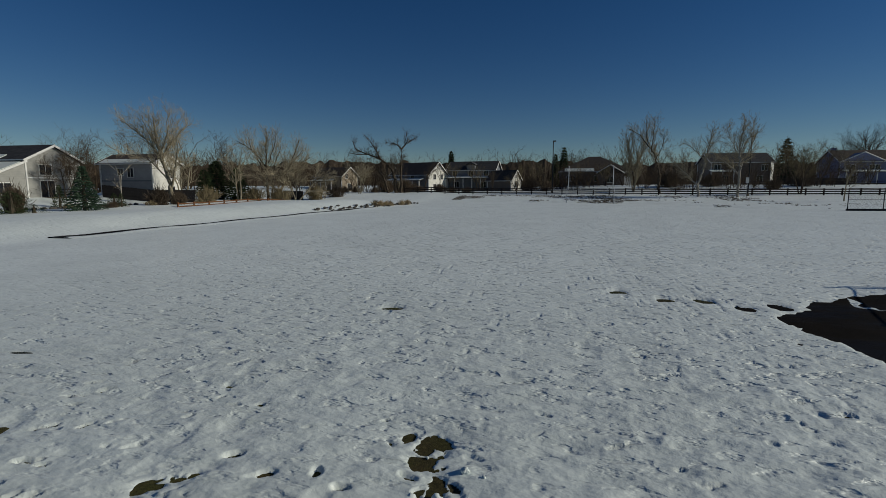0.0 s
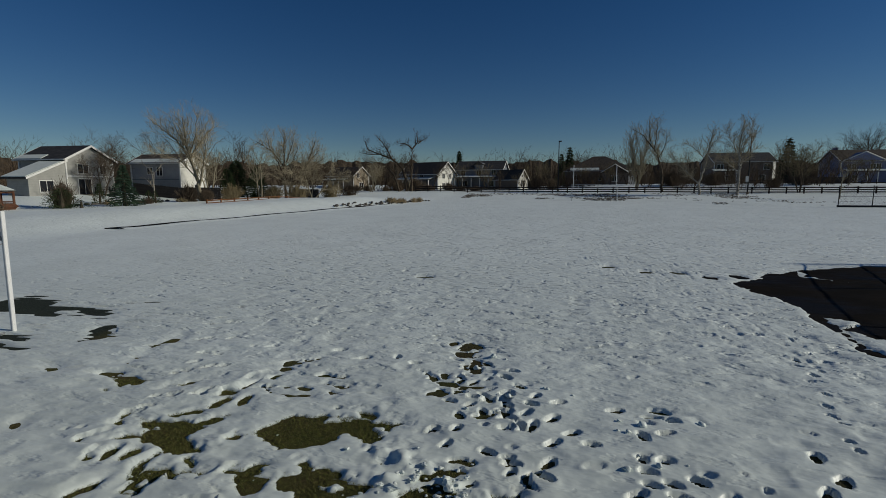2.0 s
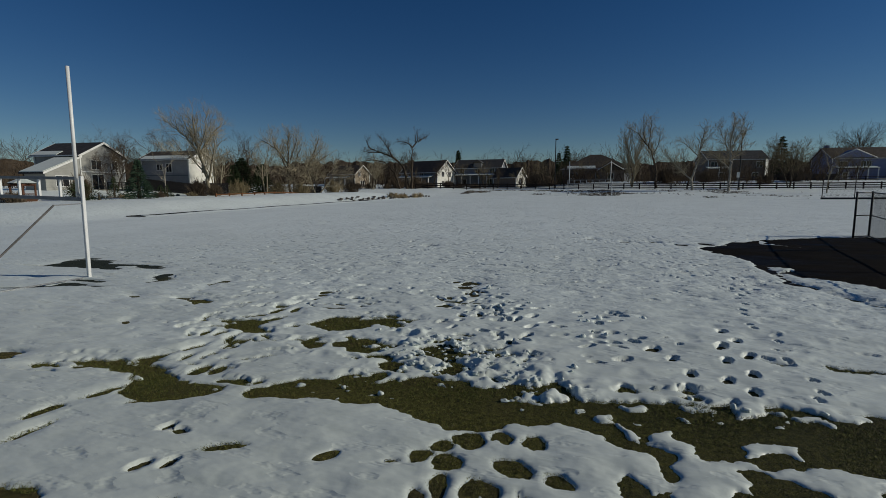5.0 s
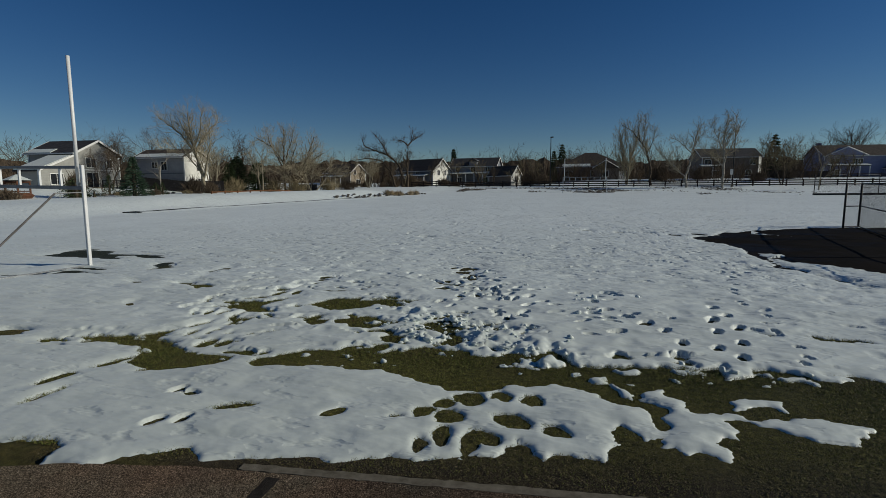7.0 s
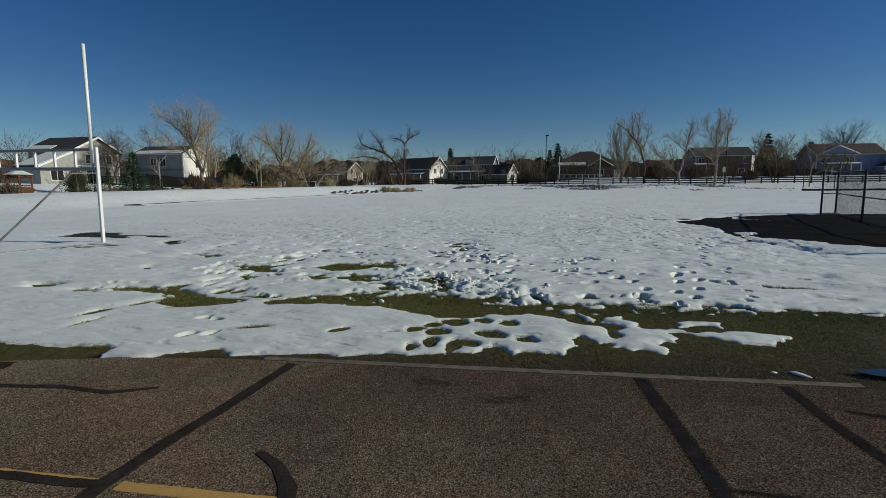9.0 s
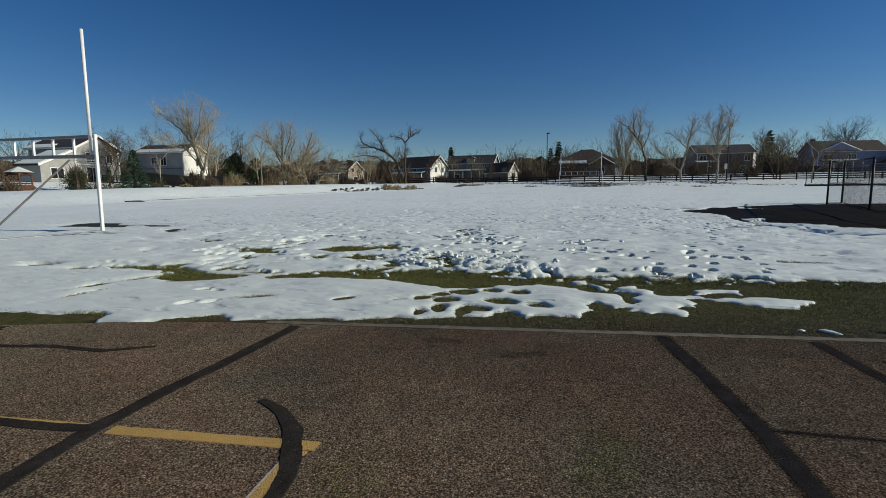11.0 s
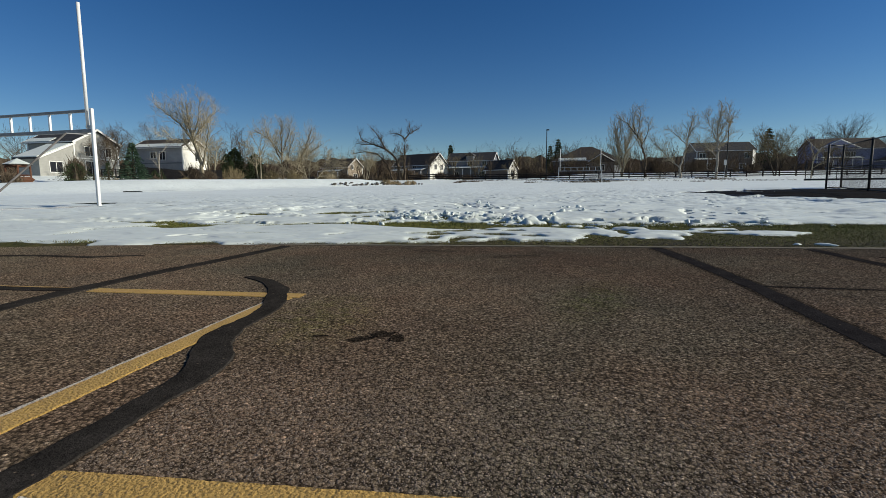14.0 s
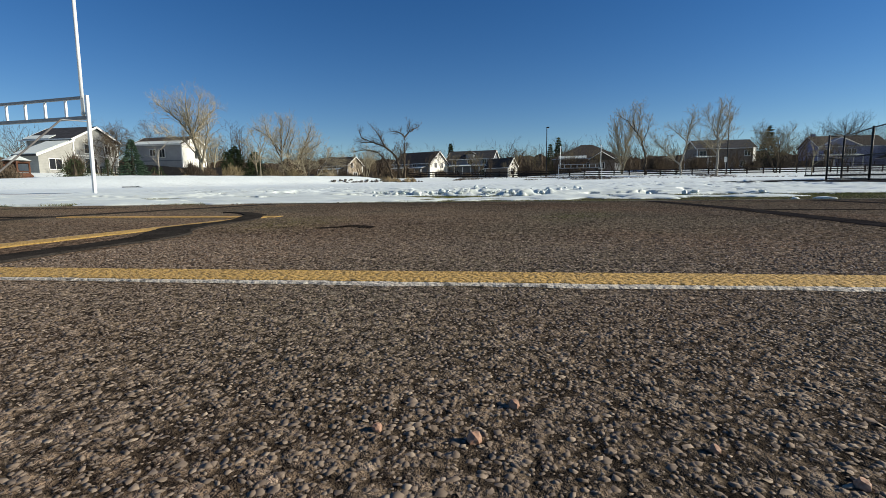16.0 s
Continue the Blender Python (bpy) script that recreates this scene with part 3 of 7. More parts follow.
ribbon("tar_seal", [(-1.5, -5.68), (-1.26, -5.82), (-1.08, -6.04), (-0.965, -6.28), (-0.905, -6.47), (-0.885, -6.69), (-0.895, -6.81), (-0.845, -6.94), (-0.745, -7.09), (-0.70, -7.21), (-0.70, -7.34), (-0.70, -7.55), (-0.69, -7.75), (-0.8, -8.3)],
       [0.05, 0.085, 0.11, 0.105, 0.10, 0.10, 0.125, 0.13, 0.15, 0.11, 0.10, 0.10, 0.12, 0.12], 0.0046, TAR, SEAL, "crack seal", 0.12, 8)
ribbon("tar_seal", [(-2.05, -4.06), (-2.12, -5.0), (-2.2, -5.7), (-2.23, -6.2), (-2.18, -6.8), (-2.2, -9.0)], 0.125, 0.0035, TAR, SEAL, "crack seal", 0.1, 9)
ribbon("tar_seal", [(-4.9, -5.02), (-4.4, -5.02), (-3.9, -4.95), (-3.34, -5.0), (-2.95, -4.82)], [0.07, 0.07, 0.07, 0.07, 0.04], 0.0035, TAR, SEAL, "crack seal", 0.15, 10)
ribbon("tar_seal", [(-4.5, -6.24), (-2.8, -6.19), (-2.48, -6.2), (-2.24, -6.17)], 0.08, 0.0046, TAR, SEAL, "crack seal", 0.15, 11)
FADED = tar_material("faded_tar", (0.017, 0.0155, 0.017), (0.034, 0.031, 0.032))
SOAKED = asphalt_material("soaked_asphalt", 0.68)
WORN_SEAL = asphalt_material("worn_seal", 0.36)
OLD_SEAL = "old faded crack seal, flush with the asphalt"
for k, (pts, wide) in enumerate([([(1.37, -3.92), (1.43, -4.9), (1.455, -5.64), (1.42, -6.7), (1.38, -8.6)], [0.12] * 5), ([(1.45, -5.63), (2.1, -5.67), (3.2, -5.6)], [0.03, 0.025, 0.045]),
                                 ([(2.6, -3.92), (2.6, -4.67), (2.66, -5.3), (2.68, -7.5)], [0.1] * 4), ([(2.8, -4.38), (3.06, -4.46), (4.2, -4.5)], [0.025, 0.06, 0.08])]):
    ribbon("soaked_margin", pts, [w_ + 0.036 for w_ in wide], 0.0009 + 0.0001 * k, SOAKED, "darkened asphalt along an old crack seal", "stain", 0.1, 40 + k)
    ribbon("soaked_margin", pts, [w_ + 0.016 for w_ in wide], 0.0015 + 0.0001 * k, WORN_SEAL, "thin worn tar along an old crack seal", "stain", 0.1, 50 + k)
    ribbon("tar_seal", pts, [w_ - 0.012 for w_ in wide], 0.0026 + 0.0002 * k, FADED, OLD_SEAL, "crack seal", 0.1, 12 + k)


# ---- snow ----
def ellipse(x, y, cx, cy, a, b, turn=0.0):
    """How far inside an ellipse, in metres at about its narrow side."""
    c, s = math.cos(radians(turn)), math.sin(radians(turn))
    u, w = ((x - cx) * c + (y - cy) * s) / a, (-(x - cx) * s + (y - cy) * c) / b
    return (1 - np.sqrt(u * u + w * w)) * min(a, b)


def stroke(x, y, pts):
    """How far inside a band of changing half width along a line of (x, y, half width)."""
    out = np.full(np.shape(x), -9.0)
    for (x0, y0, r0), (x1, y1, r1) in zip(pts, pts[1:]):
        lx, ly = x1 - x0, y1 - y0
        t = np.clip(((x - x0) * lx + (y - y0) * ly) / (lx * lx + ly * ly), 0, 1)
        out = np.maximum(out, r0 + (r1 - r0) * t - np.hypot(x - x0 - lx * t, y - y0 - ly * t))
    return out


def outline(x, y, pts):
    """How far inside a closed outline."""
    far, inside = np.full(np.shape(x), 1e9), np.zeros(np.shape(x), bool)
    for (x0, y0), (x1, y1) in zip(pts, pts[1:] + pts[:1]):
        lx, ly = x1 - x0, y1 - y0
        t = np.clip(((x - x0) * lx + (y - y0) * ly) / (lx * lx + ly * ly), 0, 1)
        far = np.minimum(far, np.hypot(x - x0 - lx * t, y - y0 - ly * t))
        if y0 != y1:
            inside ^= ((y0 > y) != (y1 > y)) & (x < x0 + lx * (y - y0) / ly)
    return np.where(inside, far, -far)


# thawed patches of lawn
BARE = [
    [(-7.59, -1.24, 0.05), (-7.3, -1.17, 0.21), (-6.94, -1.05, 0.24), (-6.55, -0.9, 0.22), (-6.06, -1.03, 0.21)],
    [(-5.99, -1.05, 0.21), (-6.04, -0.75, 0.22), (-5.93, -0.41, 0.06)],
    [(-5.35, -1.69, 0.27), (-4.97, -1.73, 0.35), (-4.61, -1.67, 0.29), (-4.31, -1.53, 0.17), (-4.17, -1.41, 0.07)], [(-5.1, -2.15, 0.04), (-4.92, -1.9, 0.14)],
    [(-3.62, -1.51, 0.21), (-3.13, -1.29, 0.38), (-2.46, -1.23, 0.38), (-1.88, -1.23, 0.44)], [(-1.88, -1.23, 0.44), (-1.32, -1.21, 0.62), (-0.73, -1.44, 0.69)]]
BARE_B = [
    [(-6.04, 1.89, 0.1), (-5.8, 2.08, 0.09)], [(-4.97, 0.85, 0.09), (-4.73, 0.6, 0.07)], [(-6.05, -0.95, 0.2), (-5.7, -1.2, 0.22), (-5.2, -1.55, 0.28)],
    [(-2.1, -0.23, 0.14), (-1.91, -0.44, 0.14)], [(-1.83, 0.29, 0.08), (-1.53, 0.41, 0.1)], [(-0.7, 0.5, 0.09), (-0.35, 0.5, 0.11)], [(-0.7, 0.75, 0.07), (-0.5, 0.82, 0.07)]]
OPEN_LAWN = [      # larger patches, by their corners
    [(-8.73, 3.14), (-8.11, 3.17), (-7.42, 2.97), (-7.87, 2.62)], [(-6.85, 2.82), (-6.72, 3.18), (-6.49, 3.36), (-6.38, 3.32), (-6.56, 2.98)],
    [(-6.66, 1.66), (-6.14, 1.66), (-5.55, 1.70), (-5.3, 1.56), (-5.41, 1.34), (-4.95, 1.05), (-5.29, 0.9), (-5.98, 1.13)],
    [(-4.48, 1.52), (-4.18, 2.18), (-3.65, 2.33), (-3.07, 2.37), (-2.3, 2.34), (-2.62, 1.66), (-3.07, 1.76), (-3.32, 1.45), (-3.79, 1.26), (-4.25, 1.38)],
    [(-4.07, 0.44), (-4.02, 0.83), (-3.70, 0.70), (-3.64, 0.33), (-3.76, 0.23)],
    [(-3.5, 0.55), (-3.33, 0.83), (-3.4, 1.2), (-3.1, 0.95), (-2.51, 0.88), (-2.1, 0.77), (-2.43, 0.46), (-2.64, 0.1), (-3.0, 0.15)]]
OPEN_TRAIL = [
    [(-1.88, 0.53), (-1.74, 0.74), (-1.45, 0.9), (-1.17, 0.77), (-0.95, 0.42), (-1.08, 0.15), (-0.84, -0.05), (-0.68, -0.19), (-0.97, -0.4), (-1.5, -0.5), (-1.3, -0.1), (-1.33, 0.2), (-1.63, 0.4)],
    [(-17.3, 8.0), (-16.8, 8.3), (-16.3, 7.95), (-15.5, 7.9), (-14.9, 7.4), (-14.4, 7.45), (-13.75, 7.5), (-12.4, 7.08), (-12.1, 6.6), (-12.95, 6.68), (-13.67, 7.0), (-14.3, 6.9), (-13.5, 6.45), (-13.7, 6.2), (-15.2, 6.55), (-16.4, 6.5), (-17.3, 6.75), (-16.6, 7.2)],
    [(-11.0, 4.5), (-11.29, 5.25), (-11.5, 5.86), (-11.48, 6.15), (-11.1, 5.74), (-10.87, 5.15)]]
BARE_FAR = [
    [(-14.3, 3.6, 0.08), (-13.1, 4.1, 0.1), (-12.1, 4.2, 0.05)], [(-13.1, 4.55, 0.12), (-12.4, 4.75, 0.08)], [(-10.65, 5.2, 0.06), (-10.3, 5.45, 0.05)]]
MELT_FAR = [(-12.2, 8.2, 0.65, 0.09, 0), (6.24, 15.0, 0.3, 0.22, -40), (5.33, 15.8, 0.35, 0.2, -40), (4.2, 15.7, 0.4, 0.16, 20), (2.7, 16.6, 0.4, 0.14, 20), (7.3, 15.3, 0.3, 0.16, -60), (-4.5, 13.4, 0.3, 0.1, 0),
            (4.82, 0.76, 0.38, 0.11, -8)]
STREAKS = [
    (-5.61, -3.0, 0.21, 0.05, 81), (-5.95, -2.53, 0.15, 0.05, 78), (-5.7, -1.91, 0.19, 0.06, 64), (-3.18, -2.88, 0.19, 0.05, 20), (-2.03, -2.86, 0.09, 0.04, 40),
    (-1.34, -2.81, 0.08, 0.03, 14), (-8.76, -1.07, 0.16, 0.08, 27)]
DARK_HOLES = [
    (-1.72, 5.74, 0.28, 0.49, -4), (-1.5, 4.86, 0.34, 0.11, -74), (-1.94, 4.21, 0.13, 0.2, 34), (-2.05, 6.06, 0.07, 0.19, 30), (-1.97, 3.45, 0.13, 0.11, 30),
    (-3.85, 3.46, 0.39, 0.09, 1), (-0.02, 0.26, 0.08, 0.1, -10), (-2.55, 1.49, 0.07, 0.05, 32), (-1.55, 1.07, 0.24, 0.07, 16)]
# snow left lying south of the edge
ISLANDS = [
    [(-1.42, -2.8, 0.93), (-0.95, -2.95, 0.68), (-0.55, -2.8, 0.6), (-0.35, -2.7, 0.57)], [(-0.55, -1.13, 0.09), (0.05, -1.07, 0.08)], [(0.2, -1.05, 0.06), (0.45, -0.98, 0.06)],
    [(1.1, -1.66, 0.05), (1.2, -1.93, 0.06)], [(0.86, -1.55, 0.03), (1.02, -1.5, 0.04)], [(1.9, -2.3, 0.06), (2.3, -2.31, 0.05), (2.5, -2.4, 0.05), (2.75, -2.42, 0.1)], [(-2.58, -1.37, 0.09), (-2.39, -1.24, 0.09)],
    [(-2.23, -1.29, 0.07), (-2.1, -1.18, 0.07)], [(-1.59, -0.53, 0.05), (-1.38, -0.49, 0.05)]]
LYING = [      # larger remnants, by their corners
    [(-0.9, -2.0), (-0.42, -1.85), (-0.22, -1.92), (0.11, -1.8), (0.5, -1.77), (0.79, -1.94), (0.98, -2.15), (1.16, -2.16), (1.29, -2.28), (1.27, -2.61), (1.31, -2.84), (1.12, -2.95), (1.08, -2.79), (0.97, -2.73), (0.85, -2.83),
     (0.89, -3.03), (0.73, -3.28), (0.3, -3.28), (0.19, -3.43), (0.09, -3.27), (0.0, -3.13), (-0.09, -3.13), (-0.3, -3.4), (-0.9, -3.45)],
    [(1.28, -1.96), (1.58, -1.68), (1.6, -1.92), (1.73, -2.03), (1.74, -2.2), (1.99, -2.24), (2.28, -2.25), (2.42, -2.36), (2.83, -2.2), (3.02, -2.21), (3.42, -2.33), (3.28, -2.47), (3.13, -2.6), (2.92, -2.7), (2.66, -2.58),
     (2.43, -2.47), (2.0, -2.37), (2.09, -2.58), (2.06, -2.75), (1.9, -2.75), (1.82, -2.87), (1.94, -3.07), (1.83, -3.26), (1.54, -3.11), (1.29, -3.05), (1.37, -2.8), (1.45, -2.63), (1.41, -2.42), (1.53, -2.22), (1.41, -2.09)],
    [(2.3, -1.9), (2.45, -1.77), (2.62, -1.79), (2.85, -1.85), (2.75, -2.03), (2.65, -1.93), (2.53, -1.97), (2.29, -2.17)],
    [(1.9, -1.02), (2.28, -1.02), (2.2, -1.28), (2.04, -1.3)], [(2.52, -0.95), (2.77, -0.70), (2.91, -0.89), (2.75, -1.14), (2.47, -1.18)]]
THROUGH = [
    (-1.06, -2.68, 0.11, 0.08, 38), (-0.87, -2.46, 0.1, 0.1, 1), (-0.78, -2.74, 0.13, 0.12, -32), (-0.8, -3.15, 0.19, 0.08, -76), (-0.96, -3.33, 0.13, 0.06, -81),
    (-0.5, -3.21, 0.21, 0.07, -89), (-0.36, -3.11, 0.13, 0.09, -29), (-0.12, -2.72, 0.19, 0.11, -32), (0.33, -2.9, 0.15, 0.08, -30), (0.1, -2.21, 0.12, 0.11, -22),
    (-0.61, -2.29, 0.15, 0.14, -54), (-0.26, -2.17, 0.11, 0.09, -15), (-0.04, -3.29, 0.11, 0.08, 57)]
# single boot prints: place, half length, half width and turn
LONG_PRINTS = [
    (-5.81, 0.75, 0.14, 0.06, 76), (-6.12, 0.72, 0.13, 0.06, -77), (-6.29, 1.16, 0.13, 0.05, 20), (-5.45, 0.54, 0.23, 0.04, -81), (-5.57, -0.54, 0.13, 0.04, 85),
    (-5.23, -0.29, 0.13, 0.03, 82), (-4.36, -0.3, 0.13, 0.03, 25), (-5.24, 0.22, 0.17, 0.04, 89), (-4.91, -1.0, 0.13, 0.06, -83), (-4.65, -0.99, 0.13, 0.06, -89),
    (-5.22, 2.63, 0.14, 0.06, 87), (-5.51, 3.23, 0.17, 0.06, 76), (-5.59, 2.43, 0.15, 0.06, 75), (-5.36, 1.82, 0.19, 0.06, 55), (-5.2, 3.61, 0.14, 0.06, 54),
    (-5.27, 4.26, 0.13, 0.06, 71), (-4.85, 4.61, 0.15, 0.06, 42), (-5.74, 0.04, 0.17, 0.06, 80)]
PRINTS = [
    (-4.51, 5.14, 0.14, 0.07, 29), (-3.81, 4.81, 0.12, 0.07, 20), (-3.13, 4.93, 0.12, 0.07, -69), (-2.68, 4.66, 0.12, 0.07, 1), (-1.68, 3.13, 0.12, 0.07, -22),
    (-1.64, 4.02, 0.18, 0.07, 65), (-1.59, 3.52, 0.12, 0.07, 71), (-0.81, 4.28, 0.15, 0.07, -40), (-0.52, 3.95, 0.14, 0.07, -39), (-0.74, 3.6, 0.14, 0.07, 22),
    (-0.7, 3.14, 0.13, 0.07, -59), (-0.24, 3.55, 0.12, 0.06, 60), (-0.31, 3.23, 0.13, 0.07, -37), (0.15, 3.37, 0.18, 0.07, 36), (-0.39, 2.9, 0.13, 0.07, 48),
    (-0.27, 2.54, 0.13, 0.07, 73), (-1.09, 2.87, 0.12, 0.06, -71), (-1.45, 2.69, 0.12, 0.05, -61), (-1.42, 2.23, 0.12, 0.07, 75), (-1.5, 1.77, 0.12, 0.07, 66),
    (-1.03, 3.3, 0.12, 0.07, 38)]
PRINTS_B = [
    (0.02, 2.8, 0.18, 0.07, 50), (0.02, 2.08, 0.14, 0.07, 43), (0.3, 2.42, 0.18, 0.07, 41), (0.56, 2.13, 0.12, 0.07, -3), (-0.06, 1.56, 0.18, 0.07, 57),
    (1.05, 3.27, 0.15, 0.07, 20), (1.74, 3.37, 0.18, 0.07, -13), (1.59, 3.12, 0.15, 0.07, -3), (1.86, 3.03, 0.12, 0.07, -22), (1.66, 2.61, 0.14, 0.07, 19),
    (1.32, 2.48, 0.14, 0.07, -75), (1.19, 1.86, 0.12, 0.06, 82), (1.49, 1.89, 0.12, 0.07, 10), (1.2, 1.59, 0.12, 0.06, -8), (0.97, 1.07, 0.18, 0.07, 34),
    (1.19, 1.31, 0.12, 0.05, -19), (1.46, 1.38, 0.12, 0.07, -26), (1.48, 1.11, 0.18, 0.07, -12)]
PRINTS_C = [
    (1.79, 1.49, 0.12, 0.07, -31), (2.01, 1.17, 0.12, 0.07, -57), (3.5, 2.33, 0.17, 0.07, 37), (3.53, 1.79, 0.12, 0.07, -74), (3.17, 1.4, 0.14, 0.07, 14),
    (3.51, 1.09, 0.12, 0.07, 28), (3.54, 2.35, 0.13, 0.07, -52), (3.57, 1.8, 0.16, 0.07, 30), (3.23, 1.45, 0.18, 0.07, -62), (3.04, 0.72, 0.18, 0.07, -52),
    (3.45, 1.0, 0.18, 0.07, -60), (2.34, 0.1, 0.17, 0.07, -52), (2.77, -0.08, 0.18, 0.07, -56), (3.22, 0.21, 0.18, 0.07, -58), (2.13, -0.5, 0.17, 0.07, -54),
    (2.96, -0.46, 0.18, 0.07, -60), (2.22, -0.87, 0.13, 0.05, -89)]
PRINTS_D = [
    (2.56, -0.83, 0.16, 0.07, -59), (1.04, 0.29, 0.13, 0.07, -19), (1.46, 0.52, 0.14, 0.07, 22), (2.08, 1.18, 0.14, 0.07, 43), (2.24, 0.69, 0.17, 0.07, 29),
    (-4.1, -2.64, 0.12, 0.05, -89), (-3.89, -2.7, 0.12, 0.05, -18), (-3.79, -3.38, 0.12, 0.05, 73), (-3.54, -3.28, 0.12, 0.05, 86)]
# paw prints
PAWS = [
    (4.74, 4.48), (4.99, 5.37), (5.22, 5.59), (4.54, 4.05), (4.42, 3.69), (4.43, 3.42), (4.2, 2.86), (4.16, 2.59), (4.27, 1.9), (4.07, 1.41), (4.0, 0.92), (3.74, 0.99), (3.92, 0.08), (3.83, -0.36), (3.66, -0.58), (6.06, 8.33),
    (5.73, 7.74), (5.12, 6.3), (4.96, 5.88), (5.62, 7.62)]
PAWS_WEST = [
    (-9.06, 8.7), (-8.93, 8.06), (-9.52, 8.37), (-8.74, 6.99), (-8.3, 6.74), (-8.71, 6.35), (-8.29, 6.12), (-8.03, 5.44), (-8.17, 5.31), (-7.48, 5.54), (-7.27, 4.52),
    (-7.09, 4.47), (-7.46, 4.49), (-6.75, 3.8), (-6.81, 3.72), (-6.52, 3.84), (-7.24, 3.35), (-7.11, 3.52), (-6.09, 2.76), (-6.15, 2.6), (-6.8, 2.34), (-6.51, 2.48),
    (-6.73, 1.84), (-6.68, 2.02)]


def shore(x):
    """The southern edge of the snow."""
    return np.interp(x, [-40, -5.03, -4.72, -4.51, -4.33, -4.23, -3.83, -3.57, -3.1, -2.88, -2.79, -2.39, -1.85, -1.2, -1.02, -0.53, 0.12, 0.3, 0.45, 0.59, 1.38, 1.98, 2.93, 3.27, 3.51, 3.69, 4.13, 4.33, 8, 40],
                     [-4.3, -3.93, -3.85, -3.82, -3.9, -4.12, -4.17, -4.0, -3.78, -3.97, -3.95, -3.81, -3.69, -3.61, -0.8, -0.78, -0.72, -0.4, -0.4, -0.98, -0.95, -0.85, -0.79, -0.83, -1.04, -1.13, -0.94, -1.04, -0.9, 0.3])


def infield_north(x):
    return np.interp(x, [6.8, 7.2, 8.2, 10, 11.3, 12.2, 14.4, 17, 40], [13.6, 14.5, 15.9, 16.8, 17.2, 17.9, 18.6, 18.8, 18.8])


def infield_south(x):
    return np.interp(x, [6.8, 7.3, 7.6, 7.8, 8.5, 9.5, 12, 40], [13.0, 10.9, 9.9, 8.6, 7.5, 6.6, 5.4, 3.5])


def cover(x, y):
    """Metres inside the snow (negative: bare)."""
    near = np.clip((2.5 + y) / 1.2, 0.55, 1)
    wx = x + near * (0.07 * fbm(x, y, 0.45, 3, 101) + 0.045 * fbm(x, y, 0.13, 3, 103))
    wy = y + near * (0.06 * fbm(x, y, 0.5, 3, 105) + 0.04 * fbm(x, y, 0.12, 3, 107))
    s = (wy - shore(wx)) * 0.8
    kx = x + 0.06 * fbm(x, y, 0.36, 3, 131) + 0.05 * fbm(x, y, 0.11, 3, 133)
    ky = y + 0.05 * fbm(x, y, 0.3, 3, 135) + 0.05 * fbm(x, y, 0.1, 3, 137)
    for e in ISLANDS:
        s = np.maximum(s, stroke(kx, ky, e))
    for e in LYING:
        s = np.maximum(s, outline(0.3 * x + 0.7 * kx, 0.3 * y + 0.7 * ky, e) + 0.006)
    for e in OPEN_LAWN + OPEN_TRAIL:
        s = np.minimum(s, -outline(wx, wy, e) + 0.01)
    for e in BARE + BARE_B:
        s = np.minimum(s, -stroke(wx, wy, e) + 0.015)
    fx, fy_ = x + 0.45 * fbm(x, y, 1.1, 4, 111), y + 0.2 * fbm(x * 0.5, y, 0.6, 4, 113)
    for e in BARE_FAR:
        s = np.minimum(s, -stroke(fx, fy_, e) - 0.08)
    for e in MELT_FAR + DARK_HOLES:
        s = np.minimum(s, -ellipse(wx, wy, *e))
    for cx, cy, a, b, turn in STREAKS + LONG_PRINTS:
        s = np.minimum(s, -ellipse(0.5 * (x + wx), 0.5 * (y + wy), cx, cy, 1.45 * a, 1.6 * b, turn) * 1.5)
    ix, iy = x + 0.38 * fbm(x * 0.6, y, 0.9, 4, 115), y + 0.3 * fbm(x * 0.5, y, 0.7, 4, 117)
    bare = np.minimum(infield_north(ix) - iy, iy - infield_south(ix)) * np.where(ix > 6.7, 1, -1)
    bare = np.minimum(bare, (ix - 7.0) * 0.7)
    s = np.minimum(s, np.maximum(-bare, 0.6 * stroke(ix, iy, [(9.6, 16.9, 0.25), (10.2, 15.7, 0.3), (10.6, 14.9, 0.12)])))
    s = np.minimum(s, -stroke(x + 0.1 * fbm(x, y, 0.4, 3, 119), y, [(7.3, 10.0, 0.1), (7.15, 8.5, 0.07), (6.95, 7.2, 0.09), (7.2, 6.3, 0.06), (7.6, 5.1, 0.05), (8.4, 4.4, 0.03)]))
    rough = 0.05 * fbm(x, y, 0.5, 4, 11) + 0.025 * fbm(x, y, 0.14, 3, 31)
    s = s + rough * near
    # crumbs of snow left inside the thawed patches, and small thawed spots close to their edges
    crumb = (fbm(x * 0.8, y, 0.22, 3, 121) - 0.92) * 0.14
    s = np.where((s < 0) & (s > -0.3) & (y > -1.6) & (y < 9), np.maximum(s, crumb), s)
    thaw = (0.66 - fbm(x * 0.6, y, 0.34, 3, 123)) * 0.25
    s = np.where((s > 0) & (s < 0.28) & (y > -1.5) & (y < 9) & (x < 4.0), np.minimum(s, thaw), s)
    for e in THROUGH:
        s = np.minimum(s, -ellipse(x + 0.03 * fbm(x, y, 0.15, 3, 5), y + 0.04 * fbm(x, y, 0.15, 3, 6), e[0], e[1], 1.25 * e[2], 1.25 * e[3], e[4]))
    return s


